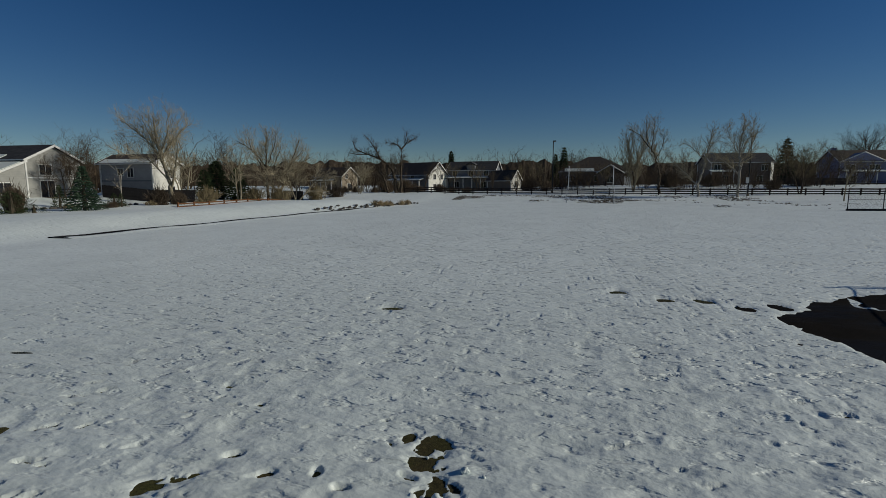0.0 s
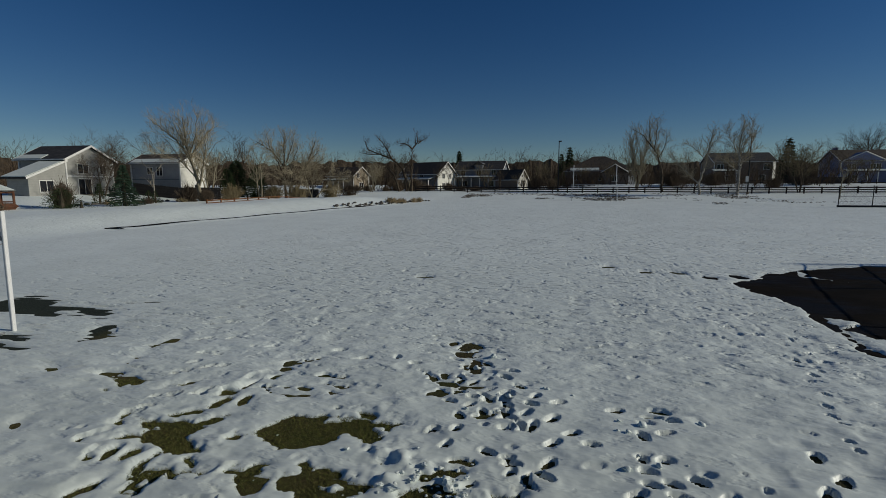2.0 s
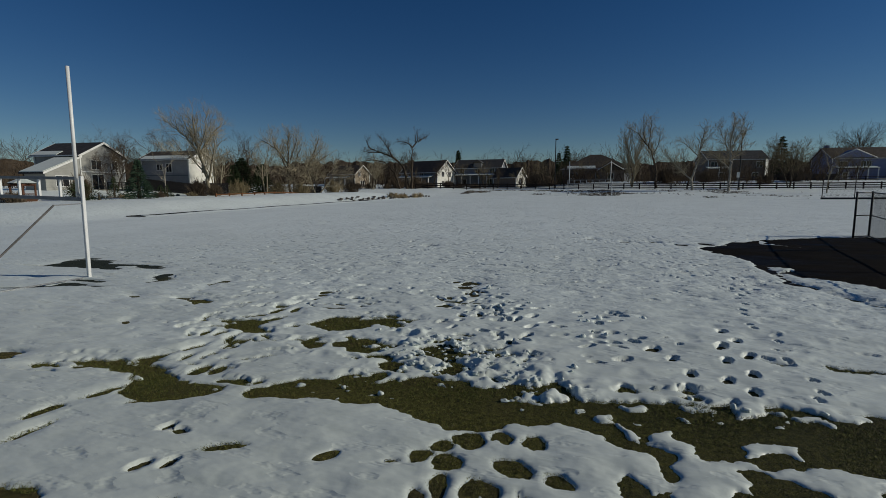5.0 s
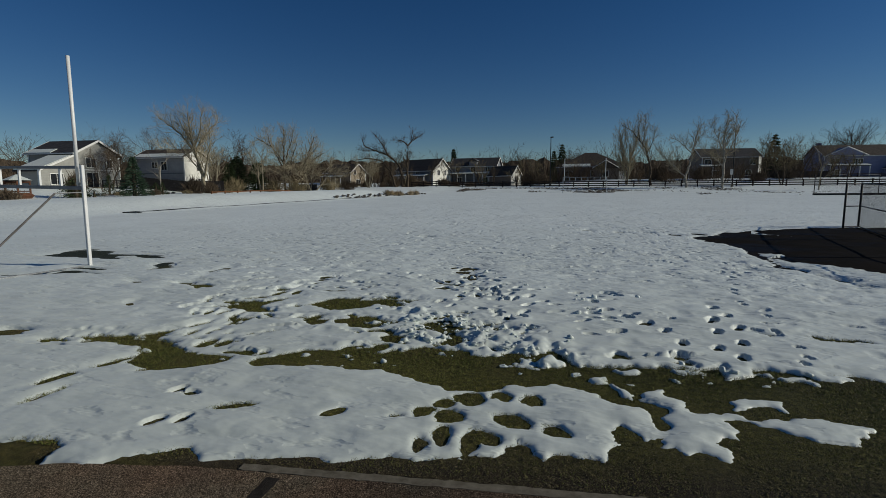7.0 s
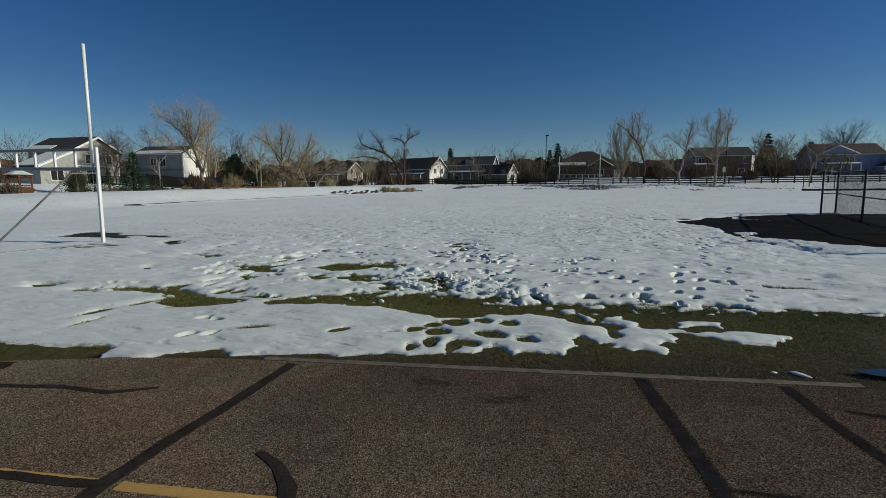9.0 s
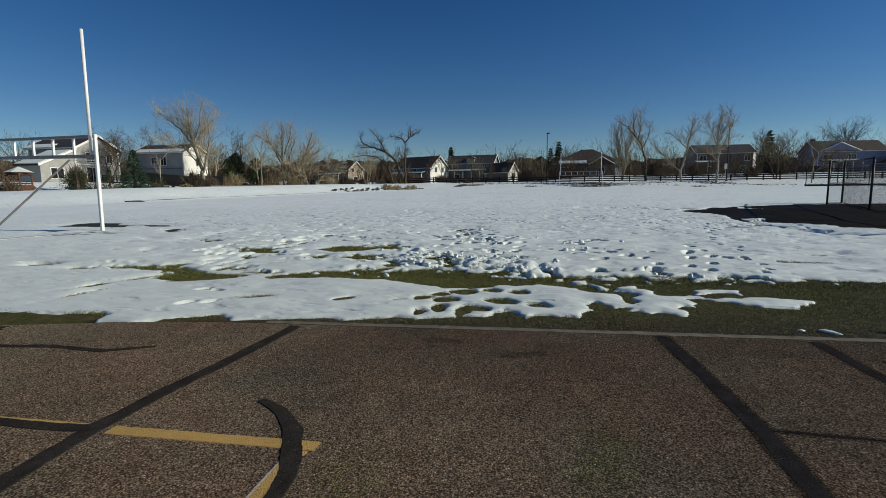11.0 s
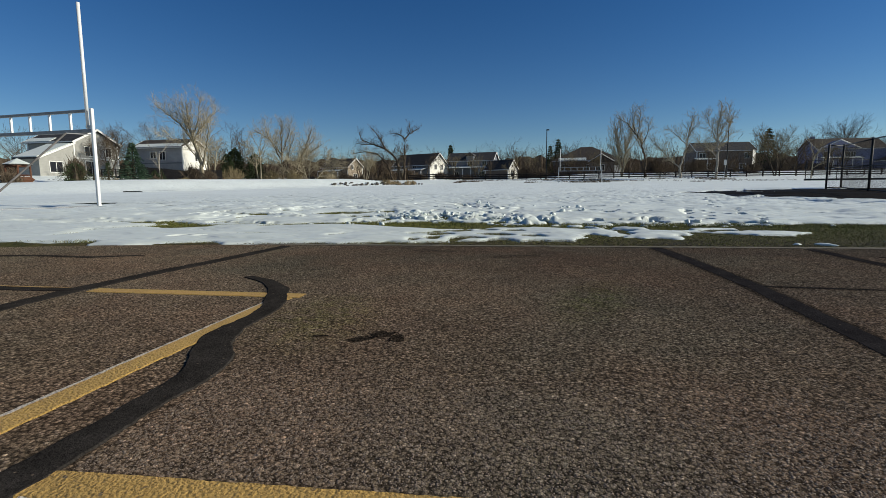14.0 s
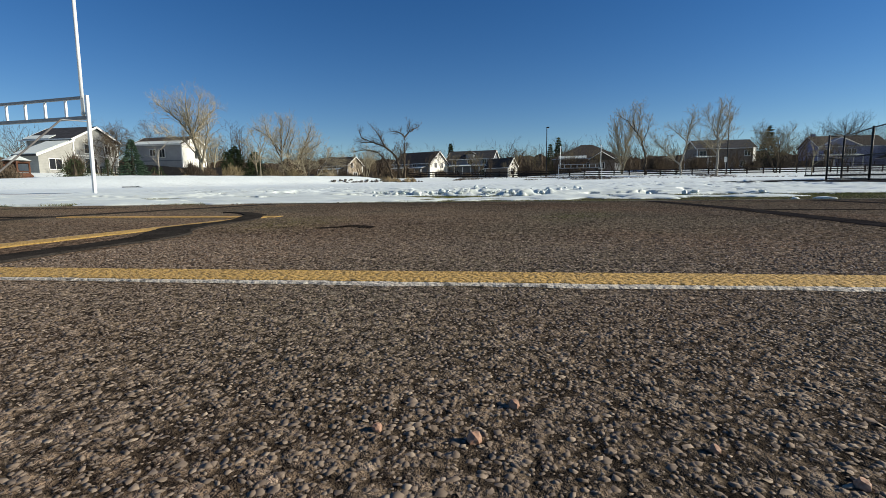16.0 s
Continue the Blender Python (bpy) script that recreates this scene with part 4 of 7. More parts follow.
def dent(x, y, cx, cy, a, b, turn, deep, rim):
    """A pressed hollow with a low rim thrown up round it."""
    c, s = math.cos(radians(turn)), math.sin(radians(turn))
    u, w = ((x - cx) * c + (y - cy) * s) / a, (-(x - cx) * s + (y - cy) * c) / b
    r = np.sqrt(u * u + w * w)
    return -deep * np.clip((1.1 - r) / 0.16, 0, 1) + rim * np.exp(-((r - 1.3) / 0.22) ** 2)


fine = 0.034
sx = np.array([-v for v in steps(7.6, 320, fine, 1.065, 12)][::-1] + list(np.arange(-7.6 + fine, 5.6, fine)) + steps(5.6, 320, fine, 1.065, 12))
sy = np.array(list(np.arange(-5.4, -4.2, 0.06)) + list(np.arange(-4.2, 6.6, fine)) + steps(6.6, 330, fine, 1.029, 12))
SX, SY = np.meshgrid(sx, sy)
S = cover(SX, SY)
w = 0.34 + 0.14 * fbm(SX, SY, 0.7, 2, 55)
trodden = np.exp(-(((SX + 0.6) / 1.6) ** 2 + ((SY - 0.2) / 0.7) ** 2))
w = w * (1 - 0.6 * trodden) * np.where(SX < -9.5, 2.4, 1.0)
edge = np.clip(S / w, 0, 1)
depth = (0.056 + 0.013 * fbm(SX, SY, 1.6, 2, 51)) * np.clip(0.62 + (SY + 2.2) * 0.2, 0.55, 1) * (0.1 * np.clip(S / 0.03, 0, 1) + 0.9 * edge ** 0.85 * (1.6 - 0.6 * edge))
calm = np.clip((17 - SY) / 9, 0.0, 1) * np.clip(0.5 + (SY + 1.5) / 5, 0.5, 1)
east = np.clip((SX - 0.5) / 4, 0, 1) * np.clip((SY - 3.0) / 3, 0, 1)       # coarser, pitted crust towards the infield
lumps = 0.031 * fbm(SX * 0.5 - SY * 0.2, SY * 1.1, 0.4, 2, 61) + 0.005 * fbm(SX * 0.6, SY, 0.17, 2, 71)
pock = np.clip(fbm(SX, SY * 0.8, 0.55, 2, 81) - 0.55, 0, 1) * 0.06
crust = np.abs(fbm(SX, SY * 0.9, 0.3, 3, 87)) * 0.03 - np.clip(fbm(SX, SY, 0.34, 3, 89) - 0.45, 0, 1) * 0.09
depth += (lumps * calm - pock * calm * (np.abs(SX + 1) < 25) + 0.5 * east * crust * np.clip((26 - SY) / 8, 0, 1)) * edge
rng = random.Random(5)
dents = [(e[0], e[1], min(e[2], 0.15), max(e[3], 0.066), e[4] if e[0] < 2 else 66 + 10 * math.sin(9 * e[1]), 0.135 if e[1] > -2 else 0.1, 0.003) for e in PRINTS + PRINTS_B + PRINTS_C + PRINTS_D]
dents += [(px, py, rng.uniform(0.07, 0.1), rng.uniform(0.03, 0.04), rng.uniform(-75, -40), 0.075, 0.006) for px, py in PAWS]
dents += [(px, py, rng.uniform(0.08, 0.14), rng.uniform(0.04, 0.06), rng.uniform(10, 60), 0.06, 0.014) for px, py in PAWS_WEST]
for k in range(46):      # trampled trail towards the pavement
    t = rng.random()
    px = -1.7 + 1.7 * t + rng.gauss(0, 0.25 + 0.35 * t)
    py = 5.2 - 5.2 * t + rng.gauss(0, 0.3)
    dents.append((px, py, rng.uniform(0.08, 0.15), rng.uniform(0.05, 0.075), rng.uniform(-50, 60), rng.uniform(0.07, 0.11), rng.uniform(0.008, 0.02)))
for k in range(520):     # scattered dimples over the field
    px, py = rng.uniform(-14, 12), rng.uniform(0.5, 26)
    dents.append((px, py, rng.uniform(0.05, 0.16), rng.uniform(0.03, 0.07), rng.uniform(-30, 50), rng.uniform(0.015, 0.04), 0.008))
for d in dents:
    i0, i1 = np.searchsorted(sx, (d[0] - 0.4, d[0] + 0.4))
    j0, j1 = np.searchsorted(sy, (d[1] - 0.4, d[1] + 0.4))
    if i1 > i0 and j1 > j0:
        depth[j0:j1, i0:i1] += dent(SX[j0:j1, i0:i1], SY[j0:j1, i0:i1], *d) * np.clip(edge[j0:j1, i0:i1] * 1.5, 0, 1)
for k in range(60):     # churned lumps
    t = rng.random()
    px, py = -2.2 + 2.4 * t + rng.gauss(0, 0.35), 1.3 - 2.1 * t + rng.gauss(0, 0.3)
    r = rng.uniform(0.05, 0.13)
    i0, i1 = np.searchsorted(sx, (px - 0.4, px + 0.4))
    j0, j1 = np.searchsorted(sy, (py - 0.4, py + 0.4))
    rr = ((SX[j0:j1, i0:i1] - px) ** 2 + (SY[j0:j1, i0:i1] - py) ** 2) / (r * r)
    depth[j0:j1, i0:i1] += rng.uniform(0.02, 0.045) * np.exp(-rr ** 2) * np.clip(S[j0:j1, i0:i1] * 8 + 0.7, 0, 1)
along = np.clip((SX + 2.2) * 0.75 - (SY - 1.3) * 0.65, 0, 3.2)      # broken, jagged crust where feet have churned it
churn = np.exp(-(((SX + 2.2 - along * 0.75) ** 2 + (SY - 1.3 + along * 0.65) ** 2) / 0.3))
depth += churn * (0.03 * fbm(SX, SY, 0.16, 3, 95) + 0.012 * np.abs(fbm(SX, SY, 0.07, 2, 97))) * np.clip(S * 10 + 0.3, 0, 1)
depth = np.minimum(depth, 0.115)
base = terrain(SX, SY)
sz = base + np.where(S > 0, np.maximum(depth, -0.05), np.maximum(S * 1.2, -0.12) - 0.004)
sz[SY < -5.0] = -0.3
v, f = grid_mesh(sx, sy, sz)
fy = sy[:-1]
keep = (S[:-1, :-1] > -0.16) | (S[1:, 1:] > -0.16)
keep[fy < -5.0] = False
f = f[keep.ravel()]
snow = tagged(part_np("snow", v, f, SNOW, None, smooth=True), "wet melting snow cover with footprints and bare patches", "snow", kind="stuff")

# clods of snow kicked up along the trail
ball = bmesh.new()
bmesh.ops.create_icosphere(ball, subdivisions=2, radius=1.0)
ball_v, ball_f = np.array([q.co[:] for q in ball.verts]), np.array([[q.index for q in t.verts] for t in ball.faces])
ball.free()
rr = np.random.RandomState(88)
cv, cf = [], []
for cx, cy, wide, tall, count in ((-1.5, 0.95, 0.3, 0.12, 26), (-1.15, 0.78, 0.16, 0.14, 12), (-1.9, -0.2, 0.2, 0.22, 20), (-1.5, -0.35, 0.22, 0.14, 14), (-0.75, 0.2, 0.18, 0.25, 20), (0.15, -0.6, 0.35, 0.22, 20),
                                 (-1.5, 4.9, 0.35, 0.6, 14), (-0.6, 3.2, 0.6, 0.5, 16), (1.5, 2.9, 0.4, 0.4, 10), (1.3, 1.4, 0.35, 0.3, 12), (2.4, -0.9, 0.5, 0.1, 10), (-2.3, -1.25, 0.25, 0.1, 6)):
    for k in range(count // 2):
        px, py = cx + wide * rr.normal(), cy + tall * rr.normal()
        i, j = min(np.searchsorted(sx, px), len(sx) - 1), min(np.searchsorted(sy, py), len(sy) - 1)
        r_ = 0.018 + 0.045 * rr.rand() ** 2
        lump = 1 + 0.45 * fbm(ball_v[:, 0] + 7 * k + cx, ball_v[:, 1] + 3 * ball_v[:, 2] + cy, 0.8, 2, 161)
        q = ball_v * lump[:, None] * r_ * rr.uniform(0.7, 1.25, 3) * np.array([1, 1, 0.75])
        cf.append(ball_f + len(ball_v) * len(cv))
        cv.append(q + np.array([px, py, max(sz[j, i], base[j, i]) + 0.3 * r_]))
tagged(part_np("snow_clods", np.concatenate(cv), np.concatenate(cf), SNOW, None, smooth=True), "small clods of snow kicked up beside footprints", "snow", kind="stuff")

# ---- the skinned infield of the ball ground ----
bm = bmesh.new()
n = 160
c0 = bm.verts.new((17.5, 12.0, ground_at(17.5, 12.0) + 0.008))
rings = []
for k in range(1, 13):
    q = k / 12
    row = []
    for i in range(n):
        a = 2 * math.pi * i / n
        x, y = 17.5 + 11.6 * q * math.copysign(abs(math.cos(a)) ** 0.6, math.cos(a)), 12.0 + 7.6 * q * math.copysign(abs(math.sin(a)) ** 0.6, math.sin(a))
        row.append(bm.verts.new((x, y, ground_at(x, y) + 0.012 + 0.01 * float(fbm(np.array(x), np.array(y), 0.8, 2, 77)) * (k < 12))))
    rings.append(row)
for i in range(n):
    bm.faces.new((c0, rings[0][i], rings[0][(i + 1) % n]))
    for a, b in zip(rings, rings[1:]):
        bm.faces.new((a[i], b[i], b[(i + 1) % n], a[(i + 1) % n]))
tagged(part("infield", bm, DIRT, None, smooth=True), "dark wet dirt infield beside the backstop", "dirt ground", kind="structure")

# dark, thawed edge of the bank along the field, behind a low lip of snow
bm, lip = bmesh.new(), bmesh.new()
prev = low = None
for k in range(240):
    y = 27 + 38 * k / 239
    x = float(bank_line(np.array(y)))
    g0 = ground_at(x + 0.3, y)
    wd = 0.8 + 0.3 * max(0.0, float(fbm(np.array(y), np.array(0.3), 3.0, 3, 19)) + 0.5) + 0.3 * max(0.0, (36 - y) / 9)
    row = [bm.verts.new((x, y, g0 - 0.05)), bm.verts.new((x + 0.02, y, g0 + 0.14)), bm.verts.new((x + 0.12 + wd, y, g0 + 0.125)), bm.verts.new((x + 0.2 + wd, y, g0 - 0.05))]
    up_ = 0.155 + 0.012 * float(fbm(np.array(y), np.array(2.3), 1.5, 3, 23))
    edge_ = [lip.verts.new((x + 0.08 + wd, y, g0 + 0.05)), lip.verts.new((x + 0.17 + wd, y, g0 + up_)), lip.verts.new((x + 0.4 + wd, y, g0 + up_ - 0.02)), lip.verts.new((x + 1.3 + wd, y, g0 - 0.05))]
    if prev:
        for i in range(3):
            bm.faces.new((prev[i], row[i], row[i + 1], prev[i + 1]))
            lip.faces.new((low[i], edge_[i], edge_[i + 1], low[i + 1]))
    prev, low = row, edge_
tagged(part("bank_edge", bm, DIRT, None), "thawed dark earth along the foot of the snowy bank", "bank", kind="structure")
tagged(part("snow_lip", lip, SNOW, None, "", True), "low lip of snow along the thawed bank", "snow", kind="structure")


# ---- goals ----
def goal_post_frame(name, x, y, rz, back, label, lean=0.0):
    """A combined goal: a football frame below, a ladder crossbar and two uprights above. Local x runs along the crossbar, back (1 or -1) is the side of its stays along y."""
    g = thing(name, x, y, ground_at(x, y), rz, label, "goal post", "goals on the field")
    g.matrix_world = pose(x, y, ground_at(x, y), 0, lean, rz)
    W = 7.32
    for px, sgn in ((0.0, 1), (W, -1)):
        part("post", box(bmesh.new(), px - 0.047, px + 0.047, -0.047, 0.047, -0.1, 3.08, 0.012), POST_WHITE, g)
        part("upright", tubed((px + 0.22 * sgn, 0, 2.36), (px + 0.22 * sgn, 0, 6.25), 0.05, sides=14), POST_WHITE, g, "", True)
        part("bracket", boxed(px - 0.03, px + 0.27 * sgn if sgn > 0 else px + 0.03, -0.045, 0.045, 2.5, 2.56) if sgn > 0 else boxed(px - 0.27, px + 0.03, -0.045, 0.045, 2.5, 2.56), GALV, g)
        bm = tube(bmesh.new(), (px, 0, 2.27), (px, back * 0.8, 2.24), 0.015)
        part("top_stay", bm, BAR_GREY, g)
        part("back_stay", tubed((px, back * 0.8, 2.24), (px, back * 3.1, 0.05), 0.027), STAY_GREY, g, "dull dark-grey diagonal stay")
        part("ground_bar", tubed((px, 0, 0.02), (px, back * 3.1, 0.02), 0.024), GALV, g)
    part("lower_crossbar", boxed(0.0, W, -0.05, 0.05, 2.34, 2.45, bevel=0.01), BAR_GREY, g)
    part("upper_crossbar", boxed(0.18, W - 0.18, -0.04, 0.04, 2.97, 3.06, bevel=0.01), BAR_GREY, g)
    for i in range(1, 7):
        part("spacer", boxed(W * i / 7 - 0.035, W * i / 7 + 0.035, -0.03, 0.03, 2.45, 2.97), POST_WHITE, g)
    return g


goal_post_frame("goal_post", -13.33, 5.05, 168.5, 1, "white steel combination goal with ladder crossbar and tall uprights", -1.2)
goal_post_frame("goal_post", 12.95, 80.6, 177, -1, "distant white steel combination goal across the snowy field")


# ---- chain-link fences ----
def chain_link(width, height, pitch, r):
    """Zigzag wires that cross, as thin three-sided rods: vertices and faces in the x-z plane."""
    a, b = [], []
    nx, nz = int(round(width / pitch)), int(round(height / pitch))
    for i in range(-nz, nx + 1):
        for sgn in (1, -1):
            x0 = i * pitch if sgn > 0 else (i + nz) * pitch
            z0, x1, z1 = 0.0, x0 + sgn * nz * pitch, nz * pitch
            lo, hi = (0.0, width)
            t0, t1 = 0.0, 1.0
            dx = x1 - x0
            ts = sorted(((lo - x0) / dx, (hi - x0) / dx))
            t0, t1 = max(t0, ts[0]), min(t1, ts[1])
            if t1 - t0 > 0.005:
                a.append((x0 + dx * t0, 0.004 * sgn, z0 + (z1 - z0) * t0))
                b.append((x0 + dx * t1, 0.004 * sgn, z0 + (z1 - z0) * t1))
    return rods(np.array(a), np.array(b), np.full(len(a), r), np.full(len(a), r), 3)


def rods(p0, p1, r0, r1, sides):
    """Open tubes between rows of points: vertices and faces."""
    d = p1 - p0
    d = d / np.maximum(np.linalg.norm(d, axis=1, keepdims=True), 1e-9)
    ref = np.where(np.abs(d[:, 2:3]) > 0.9, np.array([[1.0, 0, 0]]), np.array([[0, 0, 1.0]]))
    u = np.cross(d, ref)
    u /= np.linalg.norm(u, axis=1, keepdims=True)
    w_ = np.cross(d, u)
    n = len(p0)
    ring = []
    for end, r in ((p0, r0), (p1, r1)):
        for k in range(sides):
            a = 2 * math.pi * k / sides
            ring.append(end + (u * math.cos(a) + w_ * math.sin(a)) * r[:, None])
    v = np.stack(ring, 1).reshape(-1, 3)
    base_i = np.arange(n)[:, None] * (2 * sides)
    f = np.concatenate([np.stack([base_i[:, 0] + k, base_i[:, 0] + (k + 1) % sides, base_i[:, 0] + sides + (k + 1) % sides, base_i[:, 0] + sides + k], 1) for k in range(sides)])
    return v, f


def spikes(p0, p1, r0):
    """Three-sided needles between rows of points: vertices and faces."""
    d = p1 - p0
    d = d / np.maximum(np.linalg.norm(d, axis=1, keepdims=True), 1e-9)
    ref = np.where(np.abs(d[:, 2:3]) > 0.9, np.array([[1.0, 0, 0]]), np.array([[0, 0, 1.0]]))
    u = np.cross(d, ref)
    u /= np.linalg.norm(u, axis=1, keepdims=True)
    w_ = np.cross(d, u)
    ring = [p0 + (u * math.cos(2.094 * k) + w_ * math.sin(2.094 * k)) * r0[:, None] for k in range(3)] + [p1]
    i = np.arange(len(p0))[:, None] * 4
    f = np.concatenate([i + np.array([[0, 1, 3]]), i + np.array([[1, 2, 3]]), i + np.array([[2, 0, 3]])])
    return np.stack(ring, 1).reshape(-1, 3), f


def twiggy(a):
    """Branches as rods, the last twigs as spikes, in one mesh: vertices and triangles."""
    tip = a[:, 8] == 0
    v, f = rods(a[~tip, 0:3], a[~tip, 3:6], a[~tip, 6], a[~tip, 7], 3)
    f = np.concatenate([f[:, [0, 1, 2]], f[:, [0, 2, 3]]])
    v2, f2 = spikes(a[tip, 0:3], a[tip, 3:6], a[tip, 6] * 1.15)
    return np.concatenate([v, v2]), np.concatenate([f, f2 + len(v)])


def fence_panel(parent, a, b, height, rails, pitch=0.09, post=0.045, first=True):
    """A stretch of chain link between two posts, under a fence."""
    ax_, ay_, az_ = a[0], a[1], ground_at(*a)
    bx_, by_, bz_ = b[0], b[1], ground_at(*b)
    L = math.hypot(bx_ - ax_, by_ - ay_)
    if first:
        part("post", tubed((ax_, ay_, az_ - 0.1), (ax_, ay_, az_ + height + 0.06), post), BLACK_STEEL, parent, "", True)
    part("post", tubed((bx_, by_, bz_ - 0.1), (bx_, by_, bz_ + height + 0.06), post), BLACK_STEEL, parent, "", True)
    for h in rails:
        part("rail", tubed((ax_, ay_, az_ + h), (bx_, by_, bz_ + h), 0.026), BLACK_STEEL, parent, "", True)
    v, f = chain_link(L, height - 0.08, pitch, 0.003)
    ca, sa = (bx_ - ax_) / L, (by_ - ay_) / L
    slope = (bz_ - az_) / L
    v2 = np.stack([ax_ + v[:, 0] * ca - v[:, 1] * sa, ay_ + v[:, 0] * sa + v[:, 1] * ca, az_ + 0.06 + v[:, 2] + slope * v[:, 0]], 1)
    part_np("chain_link", v2, f, WIRE, parent)


backstop = thing("backstop_fence", 0, 0, 0, 0, "black chain-link backstop fence on the dirt infield", "fence")
P = [(14.9, 18.8), (15.75, 19.15), (14.05, 14.3), (12.6, 9.6), (12.2, 5.2)]
for i, (a, b) in enumerate(zip(P, P[1:])):
    fence_panel(backstop, a, b, 2.12, (2.12, 1.05, 0.06), first=(i == 0))
outfield = thing("ballpark_fence", 0, 0, 0, 0, "tall dark chain-link fence with a solid kick board across the field", "fence")
P = [(36.3 + 3.8 * i, 63.3 + 0.22 * i) for i in range(6)]
for i, (a, b) in enumerate(zip(P, P[1:])):
    fence_panel(outfield, a, b, 2.65, (2.65, 1.35), 0.16, 0.05, first=(i == 0))
    zz = min(ground_at(*a), ground_at(*b))
    part("kick_board", boxed(a[0], b[0], a[1] + 0.05, a[1] + 0.30, zz - 0.15, zz + 0.30), BLACK_STEEL, outfield)


# ---- timber rail fences ----
def rail_fence(name, pts, step, height, rails, wood, label, post=0.07, rail=0.05):
    g = thing(name, 0, 0, 0, 0, label, "fence")
    rr = random.Random(len(pts) + int(step * 10))
    spots = []
    for (x0, y0), (x1, y1) in zip(pts, pts[1:]):
        L = math.hypot(x1 - x0, y1 - y0)
        for k in range(int(L / step)):
            spots.append((x0 + (x1 - x0) * k * step / L, y0 + (y1 - y0) * k * step / L))
    spots.append(pts[-1])
    pm = None
    for x, y in spots:
        if pm is None:
            ob = part("post", boxed(-post, post, -post, post, -0.2, height, bevel=0.015), wood, g)
            pm = ob.data
        else:
            ob = new("post", pm)
            ob.parent = g
        ob.matrix_basis = pose(x, y, ground_at(x, y) + rr.uniform(-0.03, 0.03), 0, 0, rr.uniform(-4, 4))
    for (x0, y0), (x1, y1) in zip(spots, spots[1:]):
        z0, z1 = ground_at(x0, y0), ground_at(x1, y1)
        for h in rails:
            a, b = Vector((x0, y0, z0 + h + rr.uniform(-0.02, 0.02))), Vector((x1, y1, z1 + h + rr.uniform(-0.02, 0.02)))
            part("rail", tube(bmesh.new(), a, b, rail, sides=4), wood, g)
    return g


rail_fence("rail_fence", [(-27, 101.5), (-18, 100.5), (0, 99.5), (40, 97.5), (90, 99.0), (125, 101)], 3.0, 1.35, (0.35, 0.75, 1.15), RAIL_WOOD, "long dark-brown three-rail timber fence along the street", 0.1, 0.11)
rail_fence("split_rail_fence", [(-41.2, 50), (-40.6, 58), (-40.0, 73)], 2.6, 0.7, (0.2, 0.52), ORANGE_WOOD, "low orange-brown cedar split-rail fence on the bank", 0.08, 0.075)
rail_fence("rail_fence", [(48, 121), (80, 122), (110, 124)], 3.0, 1.1, (0.4, 0.9), RAIL_WOOD, "dark timber yard fence in front of the far houses", 0.06, 0.06)


# ---- lamp posts ----
def lamp_post(x, y, height, turn, label):
    g = thing("lamp_post", x, y, ground_at(x, y), turn, label, "lamp post", "lamp posts by the street")
    part("base", tubed((0, 0, -0.1), (0, 0, 0.5), 0.22, sides=12), CONCRETE, g)
    part("pole", tubed((0, 0, 0.5), (0, 0, height), 0.13, 0.085, 10), BLACK_STEEL, g)
    part("arm", tubed((0, 0, height - 0.1), (0.3, 0, height - 0.02), 0.05, sides=8), BLACK_STEEL, g)
    head = part("lamp_head", boxed(-0.12, 0.55, -0.24, 0.24, height - 0.14, height + 0.08, bevel=0.04), BLACK_STEEL, g)
    part("lens", boxed(-0.05, 0.48, -0.18, 0.18, height - 0.17, height - 0.142), LAMP_GLASS, head)
    return g


lamp_post(4.3, 104.5, 10.9, 0, "tall dark steel lamp post beside the street")
lamp_post(38.6, 95.8, 10.7, 0, "tall dark steel lamp post beside bare trees")
sign = thing("street_sign", 37.9, 94.6, ground_at(37.9, 94.6), -12, "plain white sign panel on a thin post beside the lamp post", "sign")
part("post", tubed((0, 0, -0.1), (0, 0, 3.5), 0.035), GALV, sign, "", True)
part("panel", boxed(-0.24, 0.24, -0.05, -0.03, 2.45, 3.45, bevel=0.005), TRIM, sign)


